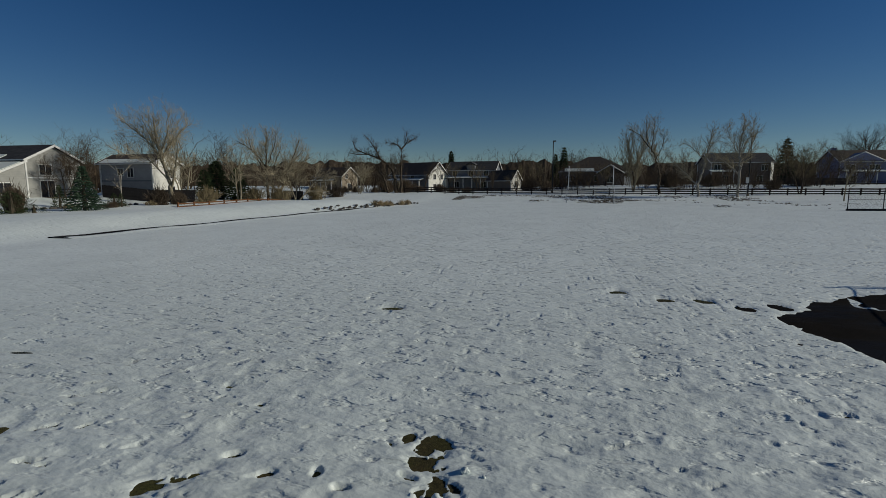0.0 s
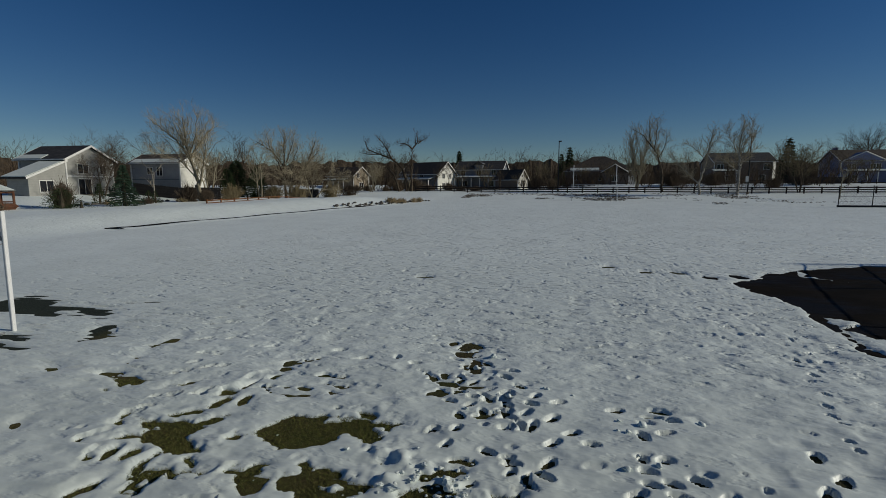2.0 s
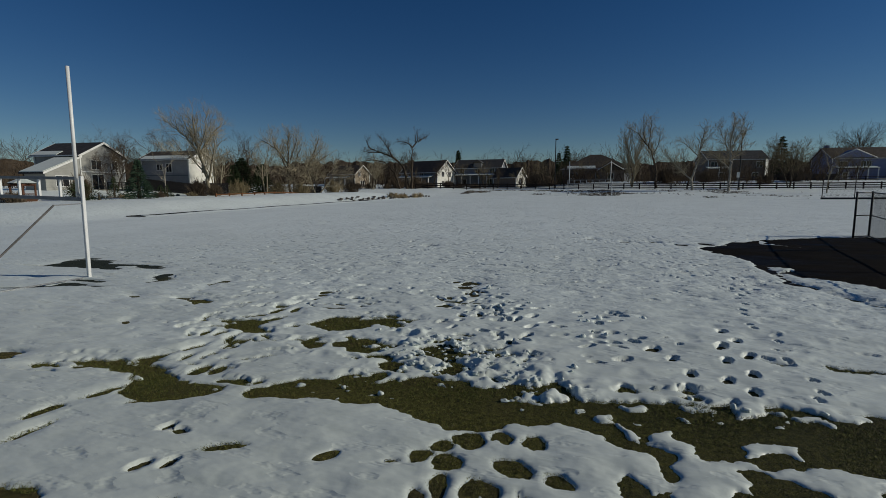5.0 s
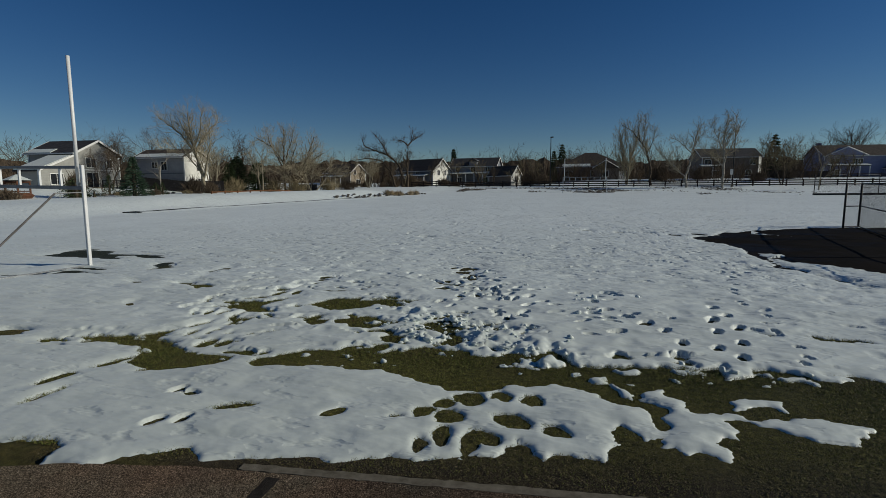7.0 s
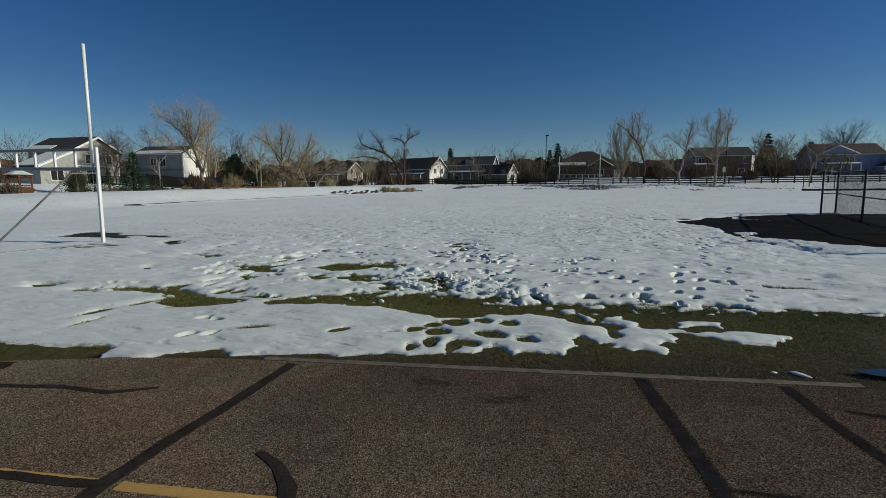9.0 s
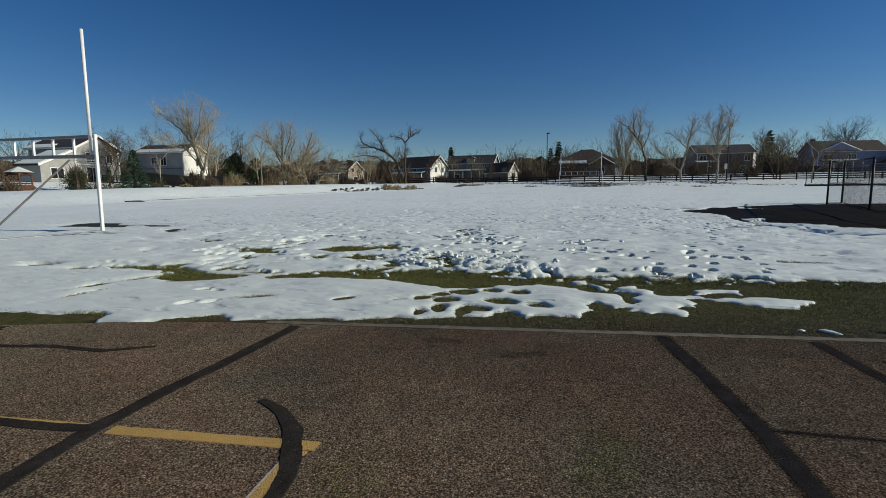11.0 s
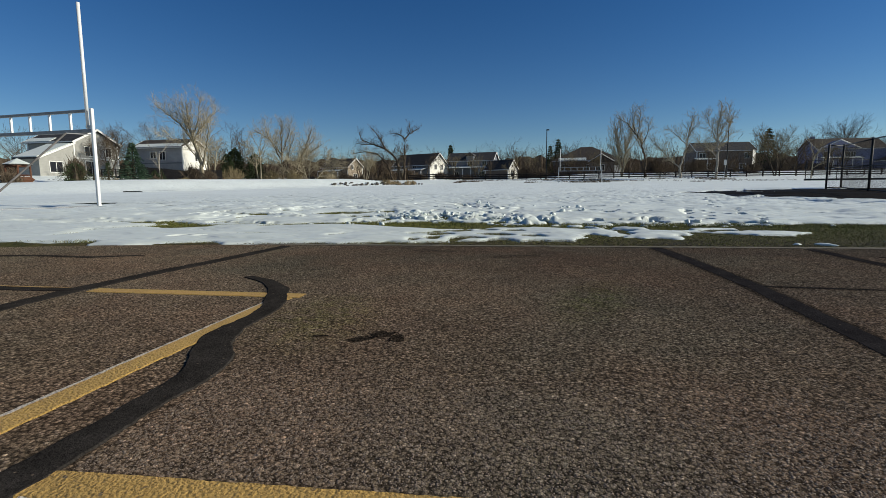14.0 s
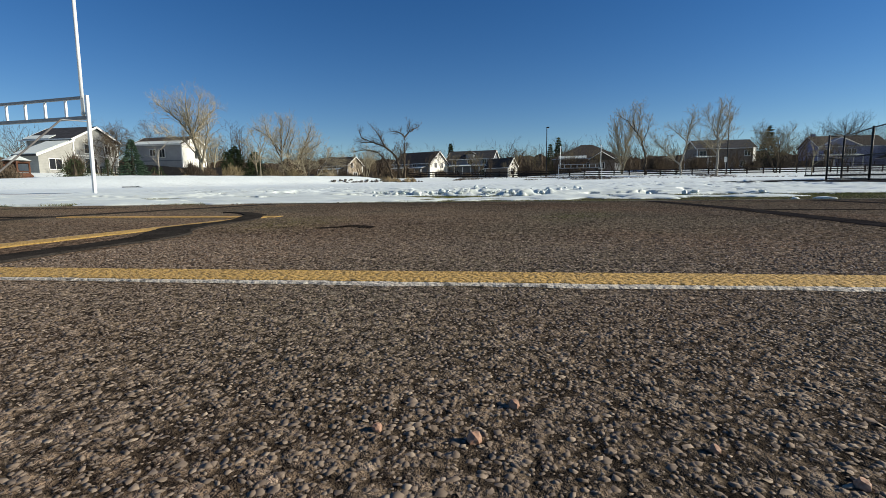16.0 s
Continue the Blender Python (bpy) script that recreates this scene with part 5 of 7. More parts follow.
# ---- houses ----
def house(x, y, z, rz, W, D, eave, rise, wall, roofing, label, windows=(), over=0.45, trim=TRIM, snow_on=None, chimney=None, hip=0.0):
    """A gabled house; its ridge runs along local x, its front looks to -y, its lit gable to +x."""
    h = thing("house", x, y, z, rz, label, "house", "houses round the field")
    if hip:
        hipped(h, W, D, eave, rise, hip, over, wall, roofing, trim)
        for side, u, zc, ww, hh in windows:
            window(h, side, u, zc, ww, hh, W, D, trim)
        return h
    part("wall", prism(bmesh.new(), [(-D / 2, -1.0), (D / 2, -1.0), (D / 2, eave), (0, eave + rise), (-D / 2, eave)], -W / 2, W / 2), wall, h)
    k = rise / (D / 2)
    th = 0.2
    o = [(-D / 2 - over, eave - over * k), (0, eave + rise), (D / 2 + over, eave - over * k), (D / 2 + over, eave - over * k + th), (0, eave + rise + th), (-D / 2 - over, eave - over * k + th)]
    o = [(a, b + 0.01) for a, b in o]
    roof = part("roof", prism(bmesh.new(), o, -W / 2 - over, W / 2 + over), roofing, h)
    for sx_ in (-1, 1):
        for sgn in (-1, 1):
            x0 = sx_ * (W / 2 + over) + (0.003 if sx_ > 0 else -0.04)
            part("fascia", prism(bmesh.new(), [(0, eave + rise + th + 0.03), (sgn * (D / 2 + over), eave - over * k + th + 0.03), (sgn * (D / 2 + over), eave - over * k - 0.06), (0, eave + rise - 0.06)], x0, x0 + 0.037), trim, roof)
    for sgn in (-1, 1):
        part("gutter", boxed(-W / 2 - over, W / 2 + over, sgn * (D / 2 + over + 0.06) - 0.05, sgn * (D / 2 + over + 0.06) + 0.05, eave - over * k + 0.05, eave - over * k + 0.2), trim, roof)
    if snow_on:
        for sgn, q0, q1, x0, x1 in snow_on:
            ya, yb = sgn * D / 2 * q0, sgn * D / 2 * q1
            za, zb = eave + rise * (1 - q0) + th, eave + rise * (1 - q1) + th
            part("roof_snow", prism(bmesh.new(), [(ya, za + 0.012), (yb, zb + 0.012), (yb, zb + 0.08), (ya, za + 0.1)], x0, x1), SNOW, roof, "thin snow lying on the roof")
    if chimney:
        part("chimney", boxed(chimney[0] - 0.5, chimney[0] + 0.5, chimney[1] - 0.4, chimney[1] + 0.4, eave, eave + rise + 0.9), wall, roof)
    for side, u, zc, ww, hh in windows:
        window(h, side, u, zc, ww, hh, W, D, trim)
    for cx in (-1, 1):
        for cy in (-1, 1):
            part("corner_board", boxed(cx * W / 2 - 0.09, cx * W / 2 + 0.09, cy * D / 2 - 0.09, cy * D / 2 + 0.09, -0.8, eave - 0.1), trim, h)
    return h


def hipped(h, W, D, eave, rise, ridge, over, wall, roofing, trim):
    """Box walls under a hipped roof with a short ridge."""
    part("wall", boxed(-W / 2, W / 2, -D / 2, D / 2, -1.0, eave), wall, h)
    bm = bmesh.new()
    a, b = W / 2 + over, D / 2 + over
    lo = [bm.verts.new((sx_ * a, sy_ * b, eave + 0.01)) for sx_, sy_ in ((-1, -1), (1, -1), (1, 1), (-1, 1))]
    up = [bm.verts.new((sx_ * a, sy_ * b, eave + 0.16)) for sx_, sy_ in ((-1, -1), (1, -1), (1, 1), (-1, 1))]
    r0, r1 = bm.verts.new((-ridge / 2, 0, eave + rise)), bm.verts.new((ridge / 2, 0, eave + rise))
    bm.faces.new(lo)
    for i in range(4):
        bm.faces.new((lo[i], lo[(i + 1) % 4], up[(i + 1) % 4], up[i]))
    for q in ((up[0], up[1], r1, r0), (up[1], up[2], r1), (up[2], up[3], r0, r1), (up[3], up[0], r0)):
        bm.faces.new(q)
    roof = part("roof", bm, roofing, h)
    part("gutter", boxed(-a, a, -b - 0.1, -b - 0.003, eave + 0.02, eave + 0.15), trim, roof)


def window(h, side, u, zc, ww, hh, W, D, trim):
    """A framed window with two panes; side f: the front, g: the +x gable, b: the -x gable."""
    m = {"f": pose(u, -D / 2, zc, 0, 0, 0), "g": pose(W / 2, u, zc, 0, 0, 90), "b": pose(-W / 2, u, zc, 0, 0, -90)}[side]
    bm = bmesh.new()
    t = 0.09
    for a in ((-ww / 2 - t, ww / 2 + t, -0.06, 0.03, hh / 2, hh / 2 + t), (-ww / 2 - t, ww / 2 + t, -0.09, 0.03, -hh / 2 - t, -hh / 2), (-ww / 2 - t, -ww / 2, -0.06, 0.03, -hh / 2, hh / 2), (ww / 2, ww / 2 + t, -0.06, 0.03, -hh / 2, hh / 2), (-0.03, 0.03, -0.05, 0.03, -hh / 2, hh / 2)):
        box(bm, *a)
    w_ = part("window", bm, trim, h)
    w_.matrix_basis = m
    for sgn in (-1, 1):
        x0, x1 = (0.03, ww / 2) if sgn > 0 else (-ww / 2, -0.03)
        part("pane", boxed(x0, x1, -0.025, 0.02, -hh / 2, hh / 2), GLASS, w_)


def porch(h, x0, x1, y_wall, deep, z, posts, roofing, snow_top=True, trim=TRIM):
    """A lean-to porch along the front of a house."""
    p = part("porch_roof", prism(bmesh.new(), [(y_wall + 0.003, z + 0.5), (y_wall - deep, z), (y_wall - deep, z + 0.18), (y_wall + 0.003, z + 0.7)], x0, x1), roofing, h)
    if snow_top:
        part("porch_snow", prism(bmesh.new(), [(y_wall - 0.1, z + 0.70), (y_wall - deep - 0.05, z + 0.19), (y_wall - deep - 0.05, z + 0.29), (y_wall - 0.1, z + 0.8)], x0 - 0.05, x1 + 0.05), SNOW, p, "snow lying on the porch roof")
    part("porch_floor", boxed(x0, x1, y_wall - deep, y_wall - 0.01, -0.6, 0.3), CONCRETE, h)
    for i in range(posts):
        px = x0 + 0.15 + (x1 - x0 - 0.3) * i / (posts - 1)
        part("porch_post", boxed(px - 0.09, px + 0.09, y_wall - deep + 0.05, y_wall - deep + 0.23, 0.3, z + 0.02), trim, h)


def lean_to(h, x0, x1, y0, y1, z_low, z_high, wall, roofing, snow_top):
    """A wing under a single slope, low side at y0."""
    part("wing_wall", prism(bmesh.new(), [(y0, -1.0), (y1, -1.0), (y1, z_high), (y0, z_low)], x0, x1), wall, h)
    k = (z_high - z_low) / (y1 - y0)
    r = part("wing_roof", prism(bmesh.new(), [(y0 - 0.5, z_low - 0.5 * k), (y1, z_high), (y1, z_high + 0.2), (y0 - 0.5, z_low - 0.5 * k + 0.2)], x0 - 0.3, x1 + 0.35), roofing, h)
    part("wing_fascia", prism(bmesh.new(), [(y0 - 0.5, z_low - 0.5 * k - 0.05), (y1, z_high - 0.05), (y1, z_high + 0.22), (y0 - 0.5, z_low - 0.5 * k + 0.22)], x1 + 0.353, x1 + 0.39), TRIM, r)
    if snow_top:
        part("wing_snow", prism(bmesh.new(), [(y0 - 0.45, z_low - 0.45 * k + 0.21), (y1 - 0.7, z_high - 0.7 * k + 0.21), (y1 - 0.7, z_high - 0.7 * k + 0.28), (y0 - 0.45, z_low - 0.45 * k + 0.31)], x0 - 0.2, x1 + 0.25), SNOW, r, "snow lying on the wing roof")


# light-grey house with a snowy lean-to wing; its gable looks over the field
h = house(-63.1, 51.3, 2.85, 0, 7.2, 7.0, 4.5, 1.75, SIDE_GREY, SHINGLE, "light-grey two-storey house with white trim and snowy lean-to wing",
          [("g", -1.1, 3.3, 1.5, 1.2), ("g", 1.9, 3.3, 0.9, 1.2), ("g", -1.0, 0.95, 1.8, 2.0)], snow_on=[(-1, 0.8, 1.1, -3.8, 0.3)])
lean_to(h, 0.5, 3.6, -8.4, -3.5, 2.1, 4.2, SIDE_GREY, SHINGLE, True)
part("belt_trim", boxed(3.603, 3.65, -3.4, 3.4, 2.25, 2.4), TRIM, h)
deck = part("deck", boxed(3.7, 6.3, 0.1, 3.4, -0.75, -0.05, bevel=0.02), FENCE_WOOD, h, "dark timber deck with a railing")
for px_, py_ in ((3.9, 0.2), (6.2, 0.2), (6.2, 1.75), (6.2, 3.3), (3.9, 3.3)):
    part("deck_post", boxed(px_ - 0.06, px_ + 0.06, py_ - 0.06, py_ + 0.06, -0.05, 0.95), FENCE_WOOD, deck)
for z_ in (0.25, 0.55, 0.9):
    part("deck_rail", boxed(6.17, 6.23, 0.2, 3.3, z_ - 0.04, z_ + 0.04), FENCE_WOOD, deck)
    part("deck_rail", boxed(3.9, 6.17, 0.17, 0.23, z_ - 0.04, z_ + 0.04), FENCE_WOOD, deck)
window(h, "g", -6.2, 1.0, 1.7, 1.3, 7.2, 7.0, TRIM)
part("back_step", boxed(3.66, 5.3, -2.0, 0.0, -0.8, -0.05, bevel=0.03), CONCRETE, h)

# house with sun and shade put into its colours: grey walls, white gable
h = house(-55.5, 60.9, 2.5, 0, 8.2, 5.4, 4.75, 1.25, SIDE_MID, SHINGLE_BROWN, "two-storey house behind bare trees, coloured grey in shade and white on its sunlit gable",
          [("f", -0.9, 3.6, 0.9, 0.9), ("f", 0.7, 3.5, 0.9, 1.2), ("g", 0.6, 3.4, 1.0, 1.2), ("g", 0.8, 0.9, 1.2, 1.4)], snow_on=[(-1, 0.7, 1.12, -4.0, 4.0)])
part("sunlit_gable", prism(bmesh.new(), [(-2.7, -0.8), (2.7, -0.8), (2.7, 4.75), (0, 5.95), (-2.7, 4.75)], 4.103, 4.113), SIDE_WHITE, h, "white sheet on the gable end, sunlight put into its colour")
part("belt_trim", boxed(-4.1, 4.1, -2.75, -2.703, 2.3, 2.45), SIDE_SLATE, h)

# middle of the far side
h = house(-50.6, 121, 2.9, -20, 9.0, 6.2, 3.8, 2.2, SIDE_TAN, SHINGLE_BROWN, "tan house with a white-edged gable and a porch", [("g", -1.2, 3.8, 0.9, 1.2), ("g", 0.0, 1.2, 1.6, 1.4), ("f", 0, 3.2, 1.2, 1.1)])
porch(h, -4.5, 3.0, -3.1, 2.2, 2.4, 5, SHINGLE_BROWN)
h = house(-30.0, 128.5, 2.95, -24, 12.5, 8.6, 4.2, 3.1, SIDE_SLATE, SHINGLE_BROWN, "house with a porch, coloured slate-grey in shade and bright white on its sunlit gable", [("f", -3, 3.6, 1.1, 1.2), ("f", 1, 3.6, 1.1, 1.2), ("g", -1.6, 3.6, 1.1, 1.3), ("g", 1.7, 3.6, 0.9, 1.3), ("g", -1.6, 1.0, 1.2, 1.4), ("g", 0.3, 1.0, 1.2, 1.4)])
# gable sheet whiter than the slate walls: sun and shade put into colour
part("sunlit_gable", prism(bmesh.new(), [(-4.3, -0.8), (4.3, -0.8), (4.3, 4.2), (0, 7.25), (-4.3, 4.2)], 6.253, 6.263), SIDE_WHITE, h, "white sheet on the gable end, sunlight put into its colour")
porch(h, -6.2, 5.0, -4.3, 2.4, 2.5, 6, SHINGLE)
h = house(-15.5, 134.0, 3.2, -8, 13.0, 8.0, 5.2, 2.3, SIDE_SLATE, SHINGLE, "slate-blue two-storey house with dormers and a snowy porch roof", [("f", -4.5, 4.3, 1.2, 1.3), ("f", 0, 4.4, 1.3, 1.4), ("f", 4.2, 4.3, 1.2, 1.3), ("f", -4, 1.3, 1.3, 1.5), ("f", 3.5, 1.3, 1.3, 1.5)])
porch(h, -6.5, 5.8, -4.0, 2.4, 2.9, 6, SHINGLE)
part("dormer", prism(bmesh.new(), [(-4.25, 4.9), (-1.0, 4.9), (-1.0, 6.9), (-4.25, 6.9)], -1.1, 1.1), SIDE_SLATE, h)
bm = bmesh.new()
a = [bm.verts.new(p_) for p_ in ((-1.5, -4.5, 6.5), (0, -4.5, 7.5), (1.5, -4.5, 6.5), (-1.5, -1.0, 6.5), (0, -1.0, 7.5), (1.5, -1.0, 6.5))]
for q in ((0, 1, 2), (3, 4, 5), (0, 1, 4, 3), (1, 2, 5, 4), (0, 2, 5, 3)):
    bm.faces.new([a[i] for i in q])
part("dormer_roof", bm, SHINGLE, h)
h = house(-7.0, 127.0, 3.3, -28, 7.0, 5.0, 2.4, 2.3, SIDE_BROWN, SHINGLE_BROWN, "small brown garage with a white gable end", [("g", 0.0, 1.2, 1.6, 1.6), ("g", 0.0, 3.2, 0.6, 0.7)])
# whiter gable sheet: the sun on this end put into its colour
part("sunlit_gable", prism(bmesh.new(), [(-2.5, -0.8), (2.5, -0.8), (2.5, 2.4), (0, 4.65), (-2.5, 2.4)], 3.503, 3.513), SIDE_WHITE, h, "white sheet on the gable end, sunlight put into its colour")

# brown bungalow behind the far goal
h = house(16.5, 136.0, 4.4, -4, 18.0, 10.0, 3.3, 4.2, SIDE_BROWN, SHINGLE_BROWN, "low brown bungalow with patches of snow on its roof", [("f", -6, 1.6, 2.0, 1.4), ("f", 1.0, 1.6, 2.2, 1.4)], hip=3.0)
part("front_gable_wall", prism(bmesh.new(), [(-7.2, -1), (-4.6, -1), (-4.6, 2.9), (-7.2, 2.9)], 0.5, 6.8), SIDE_BROWN, h)
bm = bmesh.new()
a = [bm.verts.new(p_) for p_ in ((0.1, -7.6, 2.85), (3.6, -7.6, 5.0), (7.2, -7.6, 2.85), (0.1, -2.0, 2.85), (3.6, -2.0, 5.0), (7.2, -2.0, 2.85))]
for q in ((0, 1, 2), (3, 4, 5), (0, 1, 4, 3), (1, 2, 5, 4), (0, 2, 5, 3)):
    bm.faces.new([a[i] for i in q])
part("front_gable_roof", bm, SHINGLE_BROWN, h)
for sgn in (-1, 1):
    bm = bmesh.new()
    tube(bm, (3.6, -7.65, 5.02), (3.6 + sgn * 3.55, -7.65, 2.86), 0.1, sides=4)
    part("fascia", bm, TRIM, h)
part("eave_snow", prism(bmesh.new(), [(-5.62, 3.5), (-4.7, 4.15), (-4.7, 4.27), (-5.62, 3.6)], -7.6, -0.2), SNOW, h, "strip of snow along the eaves")
for sgn in (-1, 1):
    bm = bmesh.new()
    a = [bm.verts.new(p_) for p_ in ((3.6, -7.55, 5.06), (3.6 + sgn * 3.3, -7.55, 3.03), (3.6 + sgn * 3.3, -6.6, 3.03), (3.6, -6.2, 5.06), (3.6, -7.55, 5.14), (3.6 + sgn * 3.3, -7.55, 3.13), (3.6 + sgn * 3.3, -6.6, 3.13), (3.6, -6.2, 5.14))]
    for q in ((0, 1, 2, 3), (4, 5, 6, 7), (0, 1, 5, 4), (1, 2, 6, 5), (2, 3, 7, 6), (3, 0, 4, 7)):
        bm.faces.new([a[i] for i in q])
    part("gable_snow", bm, SNOW, h, "thin snow on the front gable")
window(h, "f", 3.6, 1.4, 1.5, 1.5, 18.0, 14.44, TRIM)
part("garage_door", boxed(7.2, 9.2, -5.06, -5.003, -0.2, 2.1), TRIM, h, "pale panelled garage door")

# dark house behind the birches
h = house(53.5, 142.5, 4.6, 3, 15.0, 9.0, 5.6, 2.4, SIDE_BROWN, SHINGLE, "dark brown two-storey house behind bare trees", [("f", -6.0, 4.2, 1.6, 1.4), ("f", -4, 1.3, 1.6, 1.4), ("f", 5.5, 4.2, 1.4, 1.4), ("f", 4.5, 1.3, 1.4, 1.4)])
porch(h, -8.2, -2.5, -4.5, 2.0, 2.9, 3, SHINGLE, True)
# added board, coloured white for the sunlit strip at this corner
part("sunlit_board", boxed(-0.75, 0.75, -0.06, 0.06, -2.2, 2.8), SIDE_WHITE, h, "angled white board standing for a sunlit strip of the house").matrix_basis = pose(7.0, -5.1, 2.8, 0, 0, 40)

# blue-grey house by the ball ground
h = house(86.5, 146.5, 4.4, 2, 17.0, 9.5, 5.9, 2.9, SIDE_BLUE, SHINGLE_BROWN, "blue-grey two-storey house with white porch roof", [("f", -6.6, 4.4, 0.9, 1.2), ("f", -5.4, 4.4, 0.9, 1.2), ("f", -1.0, 4.4, 1.1, 1.2), ("f", 0.3, 4.4, 1.1, 1.2), ("f", -5, 1.3, 1.4, 1.6)], chimney=(-7.0, 1.0))
porch(h, -8.3, 1.5, -4.75, 2.3, 3.0, 5, SHINGLE, True)
bm = bmesh.new()
a = [bm.verts.new(p_) for p_ in ((-8.0, -5.3, 6.0), (-3.3, -5.3, 8.1), (1.4, -5.3, 6.0), (-8.0, -0.5, 6.0), (-3.3, -0.5, 8.1), (1.4, -0.5, 6.0))]
for q in ((0, 1, 2), (3, 4, 5), (0, 1, 4, 3), (1, 2, 5, 4), (0, 2, 5, 3)):
    bm.faces.new([a[i] for i in q])
part("front_gable", bm, SIDE_BLUE, h)
for sgn in (-1, 1):
    part("fascia", tubed((-3.3, -5.36, 8.2), (-3.3 + sgn * 5.1, -5.36, 5.9), 0.13, sides=4), TRIM, h)
h = house(99.0, 143.0, 4.2, 92, 9.0, 12.5, 2.6, 3.0, SIDE_BLUE, SHINGLE_BROWN, "blue-grey garage wing with a broad low gable", [("b", 3.0, 1.4, 1.6, 1.4)])
part("garage_door", boxed(-4.56, -4.503, -4.5, 1.0, -0.2, 2.1), SIDE_SLATE, h, "dark panelled garage door")
h = house(121.0, 150.0, 4.4, 0, 16.0, 10.0, 5.4, 2.8, SIDE_BLUE, SHINGLE_BROWN, "blue-grey house partly hidden by the fence", [("f", -3, 4.0, 1.4, 1.3), ("f", 3, 4.0, 1.4, 1.3)], snow_on=[(-1, 0.3, 0.6, -6, -2)])


# board fence between the yards
def board_fence(x0, y0, x1, y1, height, label):
    g = thing("board_fence", 0, 0, 0, 0, label, "fence")
    L = math.hypot(x1 - x0, y1 - y0)
    n_ = int(L / 0.16)
    shared = None
    ang = math.degrees(math.atan2(y1 - y0, x1 - x0))
    rr = random.Random(int(L * 7))
    for i in range(n_):
        x, y = x0 + (x1 - x0) * i / n_, y0 + (y1 - y0) * i / n_
        if shared is None:
            ob = part("board", boxed(0, 0.145, -0.012, 0.012, -0.2, height), FENCE_WOOD, g)
            shared = ob.data
        else:
            ob = new("board", shared)
            ob.parent = g
        ob.matrix_basis = pose(x, y, ground_at(x, y) + rr.uniform(-0.03, 0.03), 0, 0, ang)


board_fence(-57, 55.6, -44.5, 57.5, 1.7, "dark weathered board fence between the yards")
board_fence(-46.0, 84.0, -41.5, 83.0, 1.7, "grey weathered board fence below the bare trees")
board_fence(62, 126, 72, 126.5, 1.6, "dark board fence in front of the blue-grey house")

# gazebo in the garden
g = thing("gazebo", -50.6, 33.0, 1.6, 20, "red-brown timber gazebo with snow on its roof", "gazebo")
for i in range(6):
    a, a2 = math.pi / 3 * i, math.pi / 3 * (i + 1)
    c_, c2 = (1.1 * math.cos(a), 1.1 * math.sin(a)), (1.1 * math.cos(a2), 1.1 * math.sin(a2))
    part("post", tubed((*c_, -0.3), (*c_, 1.75), 0.08, sides=6), DECK_WOOD, g)
    part("rail", tubed((*c_, 0.75), (*c2, 0.75), 0.05, sides=4), DECK_WOOD, g)
    part("lower_board", tubed((*c_, 0.3), (*c2, 0.3), 0.3, sides=4), DECK_WOOD, g)
    part("header", tubed((*c_, 1.65), (*c2, 1.65), 0.08, sides=4), DECK_WOOD, g)
bm = bmesh.new()
bmesh.ops.create_cone(bm, cap_ends=True, segments=6, radius1=1.25, radius2=0.1, depth=0.6, matrix=Matrix.Translation((0, 0, 2.05)))
roof = part("roof", bm, SHINGLE_BROWN, g)
bm = bmesh.new()
bmesh.ops.create_cone(bm, cap_ends=True, segments=6, radius1=1.2, radius2=0.05, depth=0.58, matrix=Matrix.Translation((0, 0, 2.14)))
part("roof_snow", bm, SNOW, roof, "snow lying on the gazebo roof")


# ---- trees ----
def grow(out, p, d, length, r, level, rr, form):
    n_ = 4 if level > 1 else (3 if level else 1)
    step = length / n_
    for i in range(n_):
        bend = Vector((rr.gauss(0, 1), rr.gauss(0, 1), rr.gauss(0, 1))) * form["crook"]
        d = (d + bend + Vector((0, 0, form["up"]))).normalized()
        q = p + d * step
        r2 = max(r * (0.86 if level > 0 else 0.72), form["thin"])
        out.append((*p, *q, r, r2, level))
        p, r = q, r2
        if level > 0 and (i >= form["bare"] or level < form["levels"]):
            kids = int(form["kids"] + rr.random()) if i < n_ - 1 else int(form["kids"] + 1 + rr.random() * 0.5)
            for k in range(kids):
                ang = radians(rr.uniform(*form["angle"]))
                side = d.orthogonal().normalized()
                side.rotate(Matrix.Rotation(rr.uniform(0, 2 * math.pi), 3, d))
                cd = (d * math.cos(ang) + side * math.sin(ang)).normalized()
                grow(out, p.copy(), cd, length * form["ratio"] * rr.uniform(0.7, 1.15), max(r * form["slim"], form["thin"]), level - 1, rr, form)


FORM = dict(levels=4, kids=1, angle=(25, 55), ratio=0.62, slim=0.55, crook=0.10, up=0.06, thin=0.008, bare=1)


def skeleton_of(height, seed, stems=1, lean=(0, 0), trunk_r=0.18, spread=0.35, **changes):
    """Branch rods of a bare tree that stands at the origin, scaled to its height."""
    form = dict(FORM, **changes)
    form["kids"] += 0.15
    rr = random.Random(seed)
    out = []
    for s_ in range(stems):
        a = 2 * math.pi * s_ / max(stems, 1) + rr.uniform(0, 1)
        out_w = spread if stems > 1 else 0.0
        d = Vector((lean[0] + out_w * math.cos(a), lean[1] + out_w * math.sin(a), 1)).normalized()
        grow(out, Vector((0.12 * math.cos(a) * (stems > 1), 0.12 * math.sin(a) * (stems > 1), -0.2)), d, height * 0.5 * rr.uniform(0.85, 1.1), trunk_r * (1 if s_ == 0 else rr.uniform(0.6, 0.95)), form["levels"], rr, form)
    a = np.array(out)
    k = height / a[:, 5].max()
    a[:, :6] *= k
    return a


